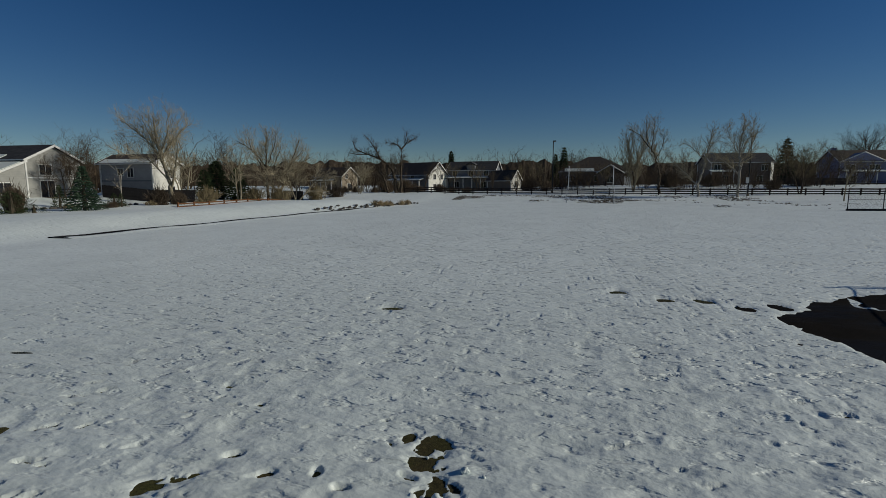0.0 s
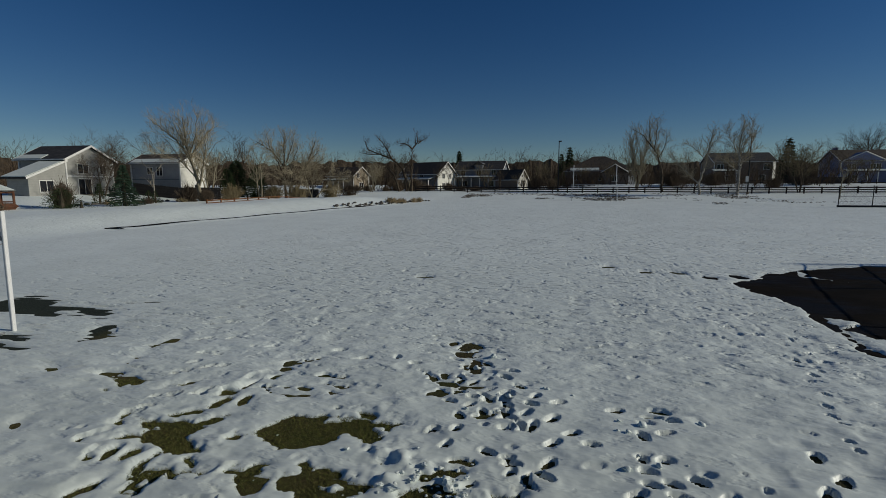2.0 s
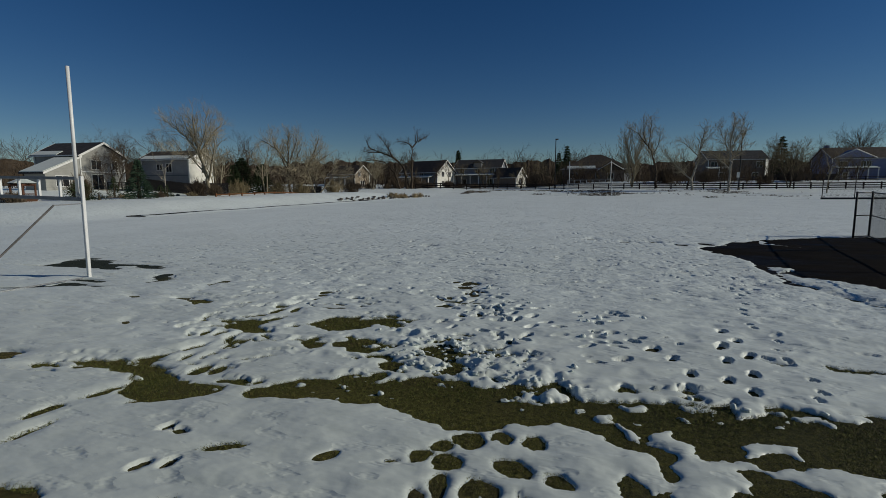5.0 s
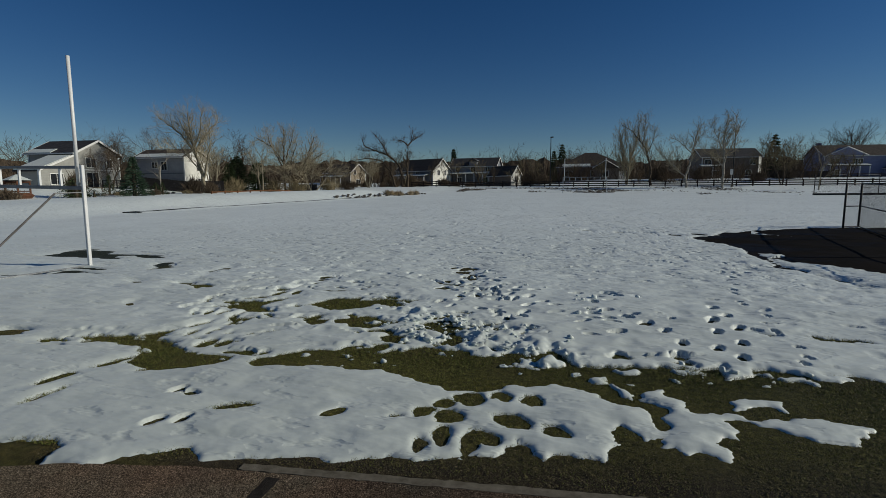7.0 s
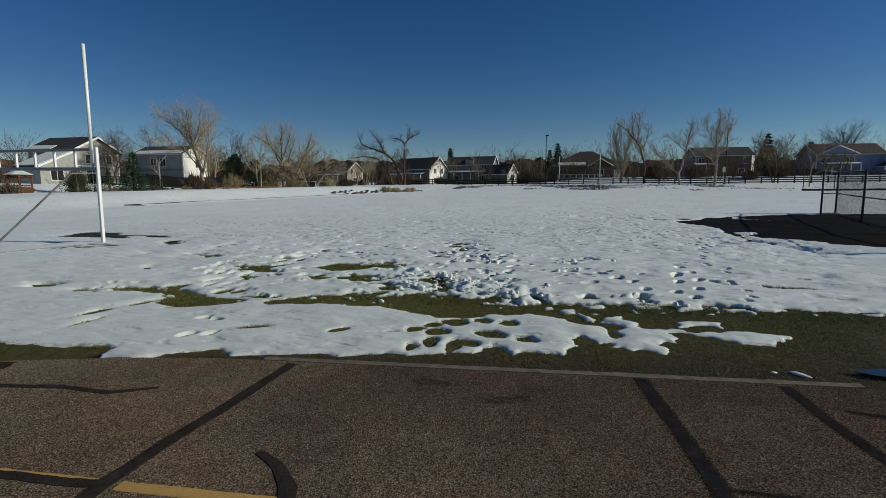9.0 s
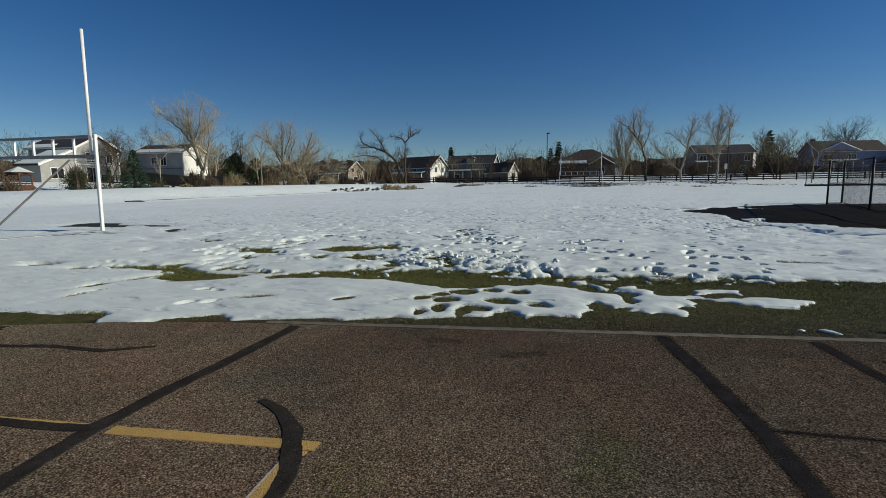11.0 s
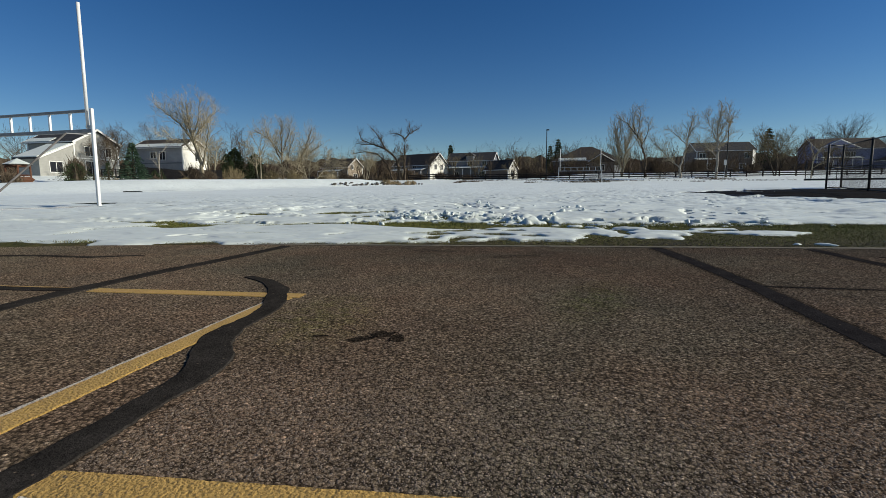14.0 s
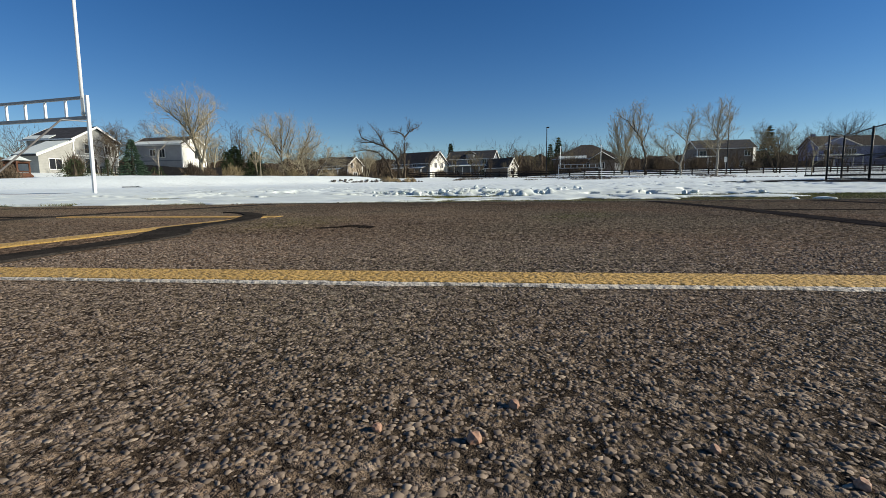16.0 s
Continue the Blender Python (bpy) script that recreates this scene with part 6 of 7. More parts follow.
def tree(x, y, height, seed, label, bark, twigs, rz=0.0, **how):
    a = skeleton_of(height, seed, **how)
    g = thing("tree", x, y, ground_at(x, y), rz, label, "tree")
    thick = a[:, 8] >= 2
    v, f = rods(a[thick, 0:3], a[thick, 3:6], a[thick, 6], a[thick, 7], 7)
    part_np("trunk", v, f, bark, g, "", True)
    v, f = twiggy(a[~thick])
    part_np("crown", v, f, twigs, g)
    return g


tree(-41.0, 79.0, 9.0, 9, "lower bare tree with arching pale twigs", BARK_PALE, TWIG_PALE, stems=4, spread=0.7, trunk_r=0.14, angle=(18, 50), kids=1.9, levels=4, ratio=0.52, up=-0.01)
tree(-30.0, 105.5, 9.0, 33, "slim pale tree among dark trunks", BARK_PALE, TWIG_DARK, stems=3, spread=0.3, trunk_r=0.14, kids=1.35, ratio=0.5)
tree(21.0, 106.5, 13.6, 15, "slender bare poplar clump", BARK_PALE, TWIG_PALE, stems=4, spread=0.16, trunk_r=0.15, angle=(12, 34), kids=1.9, levels=4, ratio=0.45, up=0.12, bare=0)
tree(49.5, 100.5, 11.2, 52, "bare ash tree behind the rail fence", BARK_DARK, TWIG_TAN, stems=3, spread=0.35, trunk_r=0.16, angle=(20, 50), kids=1.75, levels=4, ratio=0.52, up=0.05)
tree(48.2, 85.2, 7.6, 58, "young bare street tree in the snow", BARK_PALE, TWIG_PALE, trunk_r=0.11, angle=(22, 50), kids=1.3, levels=3, ratio=0.6, up=0.08, lean=(0.05, 0))
tree(-56.6, 50.2, 7.0, 61, "bare spreading garden tree before the grey house", BARK_DARK, TWIG_DARK, stems=2, spread=0.25, trunk_r=0.10, angle=(25, 60), kids=1.6, levels=4, ratio=0.58, up=0.04)
tree(-53.5, 46.0, 4.8, 62, "small reddish garden tree before the wing", BARK_DARK, TWIG_DARK, stems=3, spread=0.4, trunk_r=0.06, angle=(25, 55), kids=1.3, levels=3, ratio=0.55)
tree(-48.0, 49.2, 6.0, 66, "thin leaning birch in the garden", BARK_WHITE, TWIG_PALE, lean=(-0.22, 0.1), trunk_r=0.09, angle=(20, 45), kids=1.2, levels=3, ratio=0.45)
tree(-47.2, 58.5, 9.4, 71, "bare cottonwood with yellowish twigs", BARK_PALE, TWIG_PALE, stems=3, spread=0.28, trunk_r=0.16, kids=1.35, ratio=0.52)
tree(-43.5, 66.0, 9.2, 73, "pale slender bare tree on the bank", BARK_PALE, TWIG_PALE, stems=2, spread=0.2, trunk_r=0.12, kids=1.35, ratio=0.5)
tree(-36.8, 100.0, 8.4, 75, "pale bare shrub-like tree", BARK_PALE, TWIG_PALE, stems=5, spread=0.3, trunk_r=0.09, kids=1.35, ratio=0.45)
tree(-22.8, 120.0, 8.0, 77, "slim street tree before the slate house", BARK_DARK, TWIG_DARK, trunk_r=0.12, kids=1.35, ratio=0.5)
tree(99.0, 168.0, 19.5, 81, "big bare tree rising behind the blue-grey house", BARK_DARK, TWIG_DARK, stems=3, spread=0.25, trunk_r=0.32, kids=1.5, angle=(15, 45), ratio=0.55, up=0.1)
tree(92.0, 166.0, 16.0, 83, "bare tree behind the roof", BARK_DARK, TWIG_DARK, stems=2, spread=0.2, trunk_r=0.26, kids=1.35, ratio=0.55, up=0.08)
tree(-82.0, 74.0, 13.5, 85, "rounded bare tree behind the grey house", BARK_DARK, TWIG_DARK, stems=4, spread=0.4, trunk_r=0.2, kids=1.35, ratio=0.55)
tree(-76.0, 46.0, 10.5, 86, "bare brown tree beyond the gazebo", BARK_DARK, TWIG_DARK, stems=4, spread=0.4, trunk_r=0.16, kids=1.35, ratio=0.55)
tree(-78.0, 88.0, 14.5, 87, "bare tree between the houses", BARK_DARK, TWIG_DARK, stems=3, spread=0.3, trunk_r=0.2, kids=1.35, ratio=0.55)
tree(-63.0, 90.0, 13.0, 89, "bare tree rising behind the grey roof", BARK_DARK, TWIG_DARK, stems=3, spread=0.3, trunk_r=0.2, kids=1.35, ratio=0.55)
tree(13.0, 160.0, 12.5, 91, "bare tree behind the bungalow", BARK_DARK, TWIG_DARK, stems=3, spread=0.3, trunk_r=0.2, kids=1.35, ratio=0.55)
tree(-3.0, 158.0, 13.5, 93, "rounded bare tree behind the garage", BARK_DARK, TWIG_DARK, stems=4, spread=0.35, trunk_r=0.2, kids=1.35, ratio=0.55)
tree(61.0, 118.0, 9.5, 95, "bare tree in front of the dark house", BARK_DARK, TWIG_DARK, stems=4, spread=0.4, trunk_r=0.12, kids=1.35, ratio=0.52)


rr = random.Random(17)
for i, (x, y, hh) in enumerate([(-47.0, 113.0, 8.0), (-42.5, 116.5, 9.0), (-39.0, 111.5, 7.0), (-26.0, 117.0, 8.5), (-19.5, 119.5, 7.5), (-13.0, 121.0, 8.0), (-9.5, 118.5, 7.0), (-3.5, 117.5, 7.5), (1.5, 123.0, 8.5), (6.5, 121.5, 8.0),
                                (10.5, 124.0, 7.0), (17.5, 121.0, 6.5), (28.0, 124.0, 8.5), (44.5, 121.5, 9.0), (56.5, 124.5, 8.5), (64.5, 119.0, 9.5), (70.5, 124.0, 8.5), (76.5, 127.0, 8.0)]):
    tree(x, y, hh, 400 + i, "slim leafless garden tree before the far houses", BARK_DARK, TWIG_TAN if i % 3 else TWIG_DARK, rz=40 * i, stems=2 + i % 3, spread=0.32, trunk_r=0.11, angle=(18, 46), kids=1.55, levels=3, ratio=0.6, up=0.08)


def limbed(x, y, limbs, seed, label, bark, twigs, rz=10.0, twig=2.4, every=0.42, up=0.05, crook=0.16, kids=1.7, angle=(25, 70)):
    """A bare tree whose main limbs run through given (sideways, height) points, with fine branches grown from them."""
    rr = random.Random(seed)
    form = dict(FORM, crook=crook, kids=kids, ratio=0.55, angle=(22, 55), up=up, thin=0.0065)
    out = []
    ends = []
    for r0, pts in limbs:
        depth0, drift = rr.uniform(-0.3, 0.3), rr.uniform(-0.35, 0.35)
        p = np.array(pts, float)
        run = np.concatenate([[0], np.cumsum(np.hypot(*np.diff(p, axis=0).T))])
        n_ = max(4, int(run[-1] / 0.5))
        t = np.linspace(0, run[-1], n_ + 1)
        u, w_ = np.interp(t, run, p[:, 0]), np.interp(t, run, p[:, 1])
        k = np.array([0.25, 0.5, 0.25])
        u[1:-1], w_[1:-1] = np.convolve(u, k, 'valid'), np.convolve(w_, k, 'valid')
        u[1:-1] += [rr.gauss(0, 0.07) for _ in t[1:-1]]
        v_ = depth0 * (w_ > 1) + drift * t + np.array([rr.gauss(0, 0.1) for _ in t]) * (t > 0)
        r_ = r0 * (1 - 0.8 * t / run[-1])
        free = 0.4 * run[-1] if pts[0][1] < 0.5 else 0.15 * run[-1]
        for i in range(n_):
            a, b = Vector((u[i], v_[i], w_[i] - 0.2 * (i == 0))), Vector((u[i + 1], v_[i + 1], w_[i + 1]))
            out.append((*a, *b, r_[i], r_[i + 1], 3))
            at = t[i]
            while at < t[i + 1]:
                if at > free:
                    q = (at - t[i]) / (t[i + 1] - t[i])
                    d = (b - a).normalized()
                    side = d.orthogonal().normalized()
                    side.rotate(Matrix.Rotation(rr.uniform(0, 2 * math.pi), 3, d))
                    ang = radians(rr.uniform(*angle))
                    grow(out, a.lerp(b, q), (d * math.cos(ang) + side * math.sin(ang) + Vector((0, 0, 0.15))).normalized(), twig * rr.uniform(0.5, 1.15) * (1.1 - 0.35 * at / run[-1]), max(0.02, r_[i] * 0.35), 2, rr, form)
                at += 0.62 * every * rr.uniform(0.7, 1.3)
        ends.append(len(out))
    a = np.array(out)
    g = thing("tree", x, y, ground_at(x, y), rz, label, "tree")
    thick = a[:, 8] >= 3
    for n0, n1, (r0, pts) in zip([0] + ends, ends, limbs):
        limb = a[n0:n1][thick[n0:n1]]
        v, f = rods(limb[:, 0:3], limb[:, 3:6], limb[:, 6], limb[:, 7], 8)
        part_np("trunk" if pts[0][1] < 0.5 else "limb", v, f, bark, g, "", True)
    v, f = twiggy(a[~thick])
    part_np("crown", v, f, twigs, g)
    return g


limbed(-45.2, 54.2, [(0.3, [(0, 0), (-0.3, 3.168), (-0.9, 5.368), (-1.3, 7.92), (-1.6, 10.91)]), (0.17, [(-0.9, 5.456), (-2.4, 7.92), (-4.3, 9.68), (-5.4, 10.38)]), (0.16, [(-0.9, 5.72), (0.3, 8.008), (2.1, 10.38)]),
                      (0.1, [(-0.4, 3.168), (-2.4, 5.632), (-5.0, 6.16)]), (0.15, [(0, 2.288), (1.0, 5.72), (1.4, 8.36)]), (0.1, [(-1.3, 7.04), (-2.6, 9.68), (-2.9, 11.09)]), (0.1, [(-1.0, 6.16), (0.2, 9.152), (0.3, 11.09)])],
       3, "tall pale cottonwood with a wide bare crown", BARK_PALE, TWIG_PALE, rz=30, twig=2.1, every=0.36, up=0.1)
limbed(-44.8, 77.5, [(0.24, [(-0.6, 0), (-0.65, 5.8), (-2.6, 8.8), (-5.6, 10.7)]), (0.18, [(-0.65, 5.6), (-0.6, 9), (-0.4, 12.2)]), (0.18, [(0.2, 0), (0.5, 5.8), (1.9, 9.9)]), (0.22, [(0.9, 0), (2.6, 4.6), (4, 7.7), (5, 10.7)]),
                      (0.14, [(2.6, 4.6), (5, 6.6), (6.8, 7.8)]), (0.13, [(-0.65, 5), (-2, 7.4), (-3, 9.5), (-3.2, 11)]), (0.1, [(3.6, 6.8), (5.8, 9.2)]), (0.1, [(-0.2, 7), (1.0, 10), (1.2, 12)])],
       8, "spreading many-stemmed bare tree above the split-rail fence", BARK_DARK, TWIG_PALE, rz=26, twig=2.2, every=0.4, up=0.1)
limbed(-29.7, 104.3, [(0.32, [(0, 0), (-0.6, 4.9), (-3.3, 7.5), (-6.3, 8.6), (-9, 9.7), (-9.4, 11.4)]), (0.17, [(-3.3, 7.5), (-5, 10.5), (-6.3, 12.3)]), (0.26, [(-1.7, 0), (-2.8, 3.6), (-5, 6.2), (-8, 6.9), (-11.1, 6.4)]),
                       (0.12, [(-2.4, 2.3), (-4, 4.2), (-5.9, 4)]), (0.12, [(-6.3, 8.6), (-8, 8.4), (-10.5, 8.9)]), (0.1, [(-0.5, 4.0), (0.4, 6.5), (-0.2, 8.4)])],
       12, "dark crooked bare tree leaning over the bank", BARK_DARK, TWIG_DARK, rz=16, twig=1.7, every=0.55, crook=0.22)
limbed(-28.6, 104.5, [(0.31, [(0, 0), (0, 4.9), (0.2, 9.9)]), (0.17, [(0.2, 9.8), (-1.1, 10.8), (-3.3, 11.1)]), (0.18, [(0.2, 9.8), (1.5, 11), (1.3, 13.4)]), (0.11, [(1.5, 11), (3.7, 12.3)]), (0.1, [(0.05, 6), (1.0, 7.4)])],
       21, "tall dark crooked bare tree on the bank", BARK_DARK, TWIG_DARK, rz=16, twig=1.5, every=0.5, crook=0.22)
limbed(25.0, 102.0, [(0.25, [(0, 0), (-0.2, 4.5), (-1.3, 8.1), (-4, 11.8), (-6.2, 13.2)]), (0.11, [(-1.8, 8.5), (-1.5, 11.6), (-1.6, 14.6)]), (0.1, [(-2.5, 10), (-3, 12.4), (-3, 14)]), (0.08, [(-0.4, 5), (-2.2, 8.4)]), (0.08, [(-0.9, 7), (0.3, 10), (0.2, 12)])],
       5, "tall leaning poplar with a dark trunk", BARK_DARK, TWIG_PALE, rz=-12, twig=1.9, every=0.34, up=0.14)
limbed(29.8, 94.3, [(0.14, [(0, 1.6), (-1.4, 3.4), (-3.3, 5.2), (-5.8, 7.7)]), (0.22, [(0, 0), (-0.2, 2.3), (0.8, 6), (1.2, 9), (1.6, 12)]), (0.1, [(0.9, 6.5), (-1.5, 9), (-2.8, 9.8)]), (0.08, [(1, 8), (2.5, 10.5)]), (0.07, [(-2.2, 4.2), (-3.0, 7)])],
       41, "pale-trunked aspen beside the rail fence", BARK_WHITE, TWIG_PALE, rz=-15, twig=1.9, every=0.4, up=0.08)
limbed(35.7, 92.6, [(0.24, [(0, 0), (0, 5), (-0.2, 9), (0.3, 13.4)]), (0.12, [(0, 4.0), (-2.5, 6.6), (-4, 7.6)]), (0.12, [(0, 5.2), (1.6, 9), (2.2, 11.6)]), (0.1, [(-0.1, 6.6), (-1.7, 10.5), (-2.3, 12.4)]), (0.08, [(0, 8), (1.4, 11), (1.5, 13)])],
       47, "pale-trunked aspen beside the lamp post", BARK_WHITE, TWIG_PALE, rz=-18, twig=2.0, every=0.32, up=0.1)


def conifer(x, y, height, width, seed, label, needles, n_=2600, bushy=False):
    g = thing("conifer", x, y, ground_at(x, y), seed * 31 % 360, label, "conifer")
    part("trunk", tubed((0, 0, -0.2), (0, 0, height * 0.95), 0.05 * width + 0.04, 0.02, 7), BARK_DARK, g)
    rr = np.random.RandomState(seed)
    t = rr.rand(n_) ** 1.35
    tier = np.round(t * 15) / 15 + rr.normal(0, 0.012, n_)
    a = rr.rand(n_) * 2 * np.pi
    taper = np.sqrt(np.clip(1.02 - tier, 0, 1)) * np.clip(0.45 + tier * 2.2, 0, 1) if bushy else 1 - np.clip(tier, 0, 1)
    rad = width / 2 * taper * (0.2 + 0.8 * rr.rand(n_) ** 0.5) * (0.66 + 0.2 * np.sin(a * 5 + tier * 17) + 0.3 * np.sin(tier * 47) ** 2) + 0.03
    p0 = np.stack([rad * np.cos(a), rad * np.sin(a), 0.25 + tier * (height - 0.3) - 0.18 * rad], 1)
    ln = height * 0.06 * (0.6 + 0.8 * rr.rand(n_))
    d = np.stack([np.cos(a + rr.normal(0, 0.5, n_)), np.sin(a + rr.normal(0, 0.5, n_)), rr.normal(-0.25, 0.22, n_)], 1)
    d /= np.linalg.norm(d, axis=1, keepdims=True)
    v, f = rods(p0, p0 + d * ln[:, None], ln * 0.17, ln * 0.03, 3)
    part_np("crown", v, f, needles, g)
    return g


conifer(-44.3, 40.8, 4.4, 4.3, 2, "ragged blue-green spruce at the edge of the snow", NEEDLE, 2500)
conifer(-46.4, 35.4, 2.1, 5.0, 13, "sprawling dark juniper in the garden snow", PINE, 1500, True)
conifer(-45.2, 36.4, 0.9, 4.0, 14, "low dark juniper in the garden snow", PINE, 1300)
conifer(-46.8, 46.9, 1.6, 3.0, 15, "low dark juniper before the board fence", PINE, 1200)
conifer(-49.6, 75.2, 5.8, 5.2, 3, "bushy dark green pine among bare trees", PINE, 3600, True)
conifer(-49.2, 66.0, 4.6, 3.4, 4, "bushy dark green pine on the bank", PINE, 2400, True)
conifer(-54.4, 76.4, 6.6, 5.2, 5, "bushy tall dark pine behind the bank", PINE, 3600, True)
conifer(-27.0, 165.0, 12.5, 4.5, 6, "dark spire of a far spruce", PINE, 1400)
conifer(9.5, 150.0, 11.5, 5.0, 7, "dark far spruce behind the lamp post", PINE, 1400)
conifer(7.0, 148.0, 9.5, 5.0, 8, "dark far spruce in the treeline", PINE, 1400)
conifer(69.5, 150.0, 12.5, 9.0, 9, "dark far pine beside the dark house", PINE, 1400)
conifer(128.0, 160.0, 12.0, 7.0, 10, "dark far pine at the edge of the street", PINE, 1400)
conifer(-50.4, 43.6, 2.5, 2.2, 12, "young green spruce before the wing of the house", PINE, 900)
conifer(-45.5, 46.5, 1.6, 1.8, 11, "low juniper at the foot of the garden", PINE, 900)


def shrub(x, y, height, width, seed, label, twigs, n_=300):
    rr = np.random.RandomState(seed)
    a, q = rr.rand(n_) * 2 * np.pi, rr.rand(n_)
    p0 = np.stack([0.3 * width * q * np.cos(a), 0.3 * width * q * np.sin(a), np.full(n_, -0.05)], 1)
    k = 0.55 + 0.45 * rr.rand(n_)
    top = np.stack([0.5 * width * q * np.cos(a + rr.normal(0, 0.3, n_)), 0.5 * width * q * np.sin(a + rr.normal(0, 0.3, n_)), height * k * (1 - 0.35 * q * q)], 1)
    mid = (p0 + top) / 2 + rr.normal(0, 0.06 * width, (n_, 3))
    side = top + rr.normal(0, 0.14 * height, (n_, 3))
    A, B = np.concatenate([p0, mid, mid]), np.concatenate([mid, top, side])
    r = np.full(len(A), 0.014 + 0.004 * height)
    v, f = rods(A, B, r, r * 0.6, 3)
    ob = part_np("shrub", v, f, twigs, None)
    ob.matrix_world = pose(x, y, ground_at(x, y), 0, 0, seed * 40)
    return tagged(ob, label, "shrub")


for i, (x, y, hh, ww, tw, lab) in enumerate([
        (-47.4, 36.4, 2.6, 2.2, TWIG_DARK, "tall leafless shrub by the wing of the house"), (-49.5, 31.0, 1.1, 2.6, TWIG_DARK, "leafless shrub near the gazebo"),
        (-44.6, 51.0, 2.2, 2.6, TWIG_DARK, "brown leafless thicket under the cottonwood"), (-43.4, 53.0, 1.6, 2.2, TWIG_DARK, "brown leafless thicket under the cottonwood"), (-44.5, 60.0, 2.0, 3.6, TWIG_TAN, "tan thicket on the bank"),
        (-43.6, 70.0, 2.2, 3.8, TWIG_TAN, "tan thicket below the bare trees"), (-42.5, 76.0, 2.6, 3.6, TWIG_TAN, "pale thicket below the bare trees"), (-39.5, 84.0, 2.8, 4.2, TWIG_TAN, "arching pale thicket above the fence"),
        (-38.0, 90.0, 2.2, 4.0, TWIG_DARK, "dark thicket beside the street"), (-34.5, 112.0, 3.0, 6.0, TWIG_DARK, "dark brown hedge before the tan house"), (-30.0, 112.5, 3.2, 6.0, TWIG_DARK, "dark brown hedge behind the crooked trees"),
        (-1.0, 122.0, 3.0, 4.0, TWIG_DARK, "brown shrub beside the garage"), (3.5, 120.0, 2.6, 5.0, TWIG_DARK, "brown shrubs by the lamp post"), (58.0, 118.0, 2.8, 7.0, TWIG_DARK, "wide brown hedge before the dark house"),
        (50.0, 112.0, 2.2, 4.0, TWIG_DARK, "brown shrub under the ash tree"), (40.0, 118.0, 3.2, 6.0, TWIG_DARK, "tall brown thicket behind the aspens"), (30.0, 116.0, 3.4, 6.0, TWIG_DARK, "tall brown thicket behind the aspens")]):
    shrub(x, y, hh, ww, 100 + i, lab, tw)
rr = random.Random(64)
for i in range(7):
    t = i / 6
    shrub(-47.5 + 4.5 * t + rr.gauss(0, 0.5), 42.5 + 12.0 * t + rr.gauss(0, 0.8), rr.uniform(0.4, 0.8), rr.uniform(1.0, 1.8), 200 + i, "low brown brush along the garden edge", TWIG_DARK if i % 3 else TWIG_TAN, 110)
# added shrub row whose dark twigs stand in for the shaded street
for i in range(9):
    t = i / 8
    shrub(-44.0 + 30.0 * t + rr.gauss(0, 0.8), 107.5 + rr.gauss(0, 0.8), rr.uniform(1.0, 2.0), rr.uniform(3.0, 5.0), 230 + i, "dark leafless hedge added where the street lies in shade", TWIG_DARK, 260)

# dry reeds among the shore rocks
for i, (x, y) in enumerate([(-21.9, 65.4), (-21.4, 66.4), (-20.9, 67.4), (-20.6, 68.2), (-19.6, 71.0), (-19.0, 72.4)]):
    shrub(x, y, 0.85, 1.5, 150 + i, "dry straw-coloured reeds at the shore", REED, 90)


def rock(x, y, size, seed, label, lift=0.0):
    rr = random.Random(seed)
    bm = bmesh.new()
    bmesh.ops.create_icosphere(bm, subdivisions=2, radius=1.0)
    off = Vector((seed * 3.1, seed * 1.7, 0))
    for v_ in bm.verts:
        v_.co *= 1 + 0.35 * noise.noise(v_.co * 1.3 + off) + 0.12 * noise.noise(v_.co * 3.1 + off)
        v_.co = Vector((v_.co.x * size * rr.uniform(0.95, 1.05), v_.co.y * size * 0.8, v_.co.z * size * 0.5))
    ob = part("rock", bm, ROCK, None)
    ob.matrix_world = pose(x, y, ground_at(x, y) + size * 0.22 + lift, 0, 0, rr.uniform(0, 360))
    return tagged(ob, label, "rock", "rocks along the bank")


rr = random.Random(77)
for i in range(70):
    y = 54.0 + 20.5 * i / 69 + rr.gauss(0, 0.4)
    rock(float(bank_line(np.array(y))) - 0.4 + rr.gauss(0, 0.4), y, rr.uniform(0.12, 0.3), i, "grey-brown boulder half buried in snow on the shore", 0.12)
for i in range(22):
    t = i / 21
    rock(-50.5 + 3.0 * t + rr.gauss(0, 0.15), 38.5 + 12.0 * t + rr.gauss(0, 0.1), rr.uniform(0.25, 0.42), 50 + i, "stone of a low garden border wall", 0.05)


# ---- far woods ----
bases = [skeleton_of(1.0, 300 + k, stems=3, spread=0.45, trunk_r=0.02, kids=0.92, levels=3, ratio=0.5, up=0.1, crook=0.07, angle=(20, 48), thin=0.0018) for k in range(4)]
rr = np.random.RandomState(9)
WOOD = []


def add_wood(x, y, hgt, k):
    b_ = bases[k][(bases[k][:, 6] > np.median(bases[k][:, 6])) | (rr.rand(len(bases[k])) < 0.6)].copy()
    a = rr.rand() * 6.28
    c_, s_ = math.cos(a) * hgt * 1.15, math.sin(a) * hgt * 1.15
    m = np.array([[c_, -s_, 0], [s_, c_, 0], [0, 0, hgt]])
    o = np.array([x, y, ground_at(x, y) - 0.3])
    b_[:, 0:3], b_[:, 3:6] = b_[:, 0:3] @ m.T + o, b_[:, 3:6] @ m.T + o
    b_[b_[:, 6] < np.median(b_[:, 6]), 8] = 0
    b_[:, 6], b_[:, 7] = np.maximum(b_[:, 6] * hgt, 0.018), np.maximum(b_[:, 7] * hgt, 0.014)
    WOOD.append(b_)


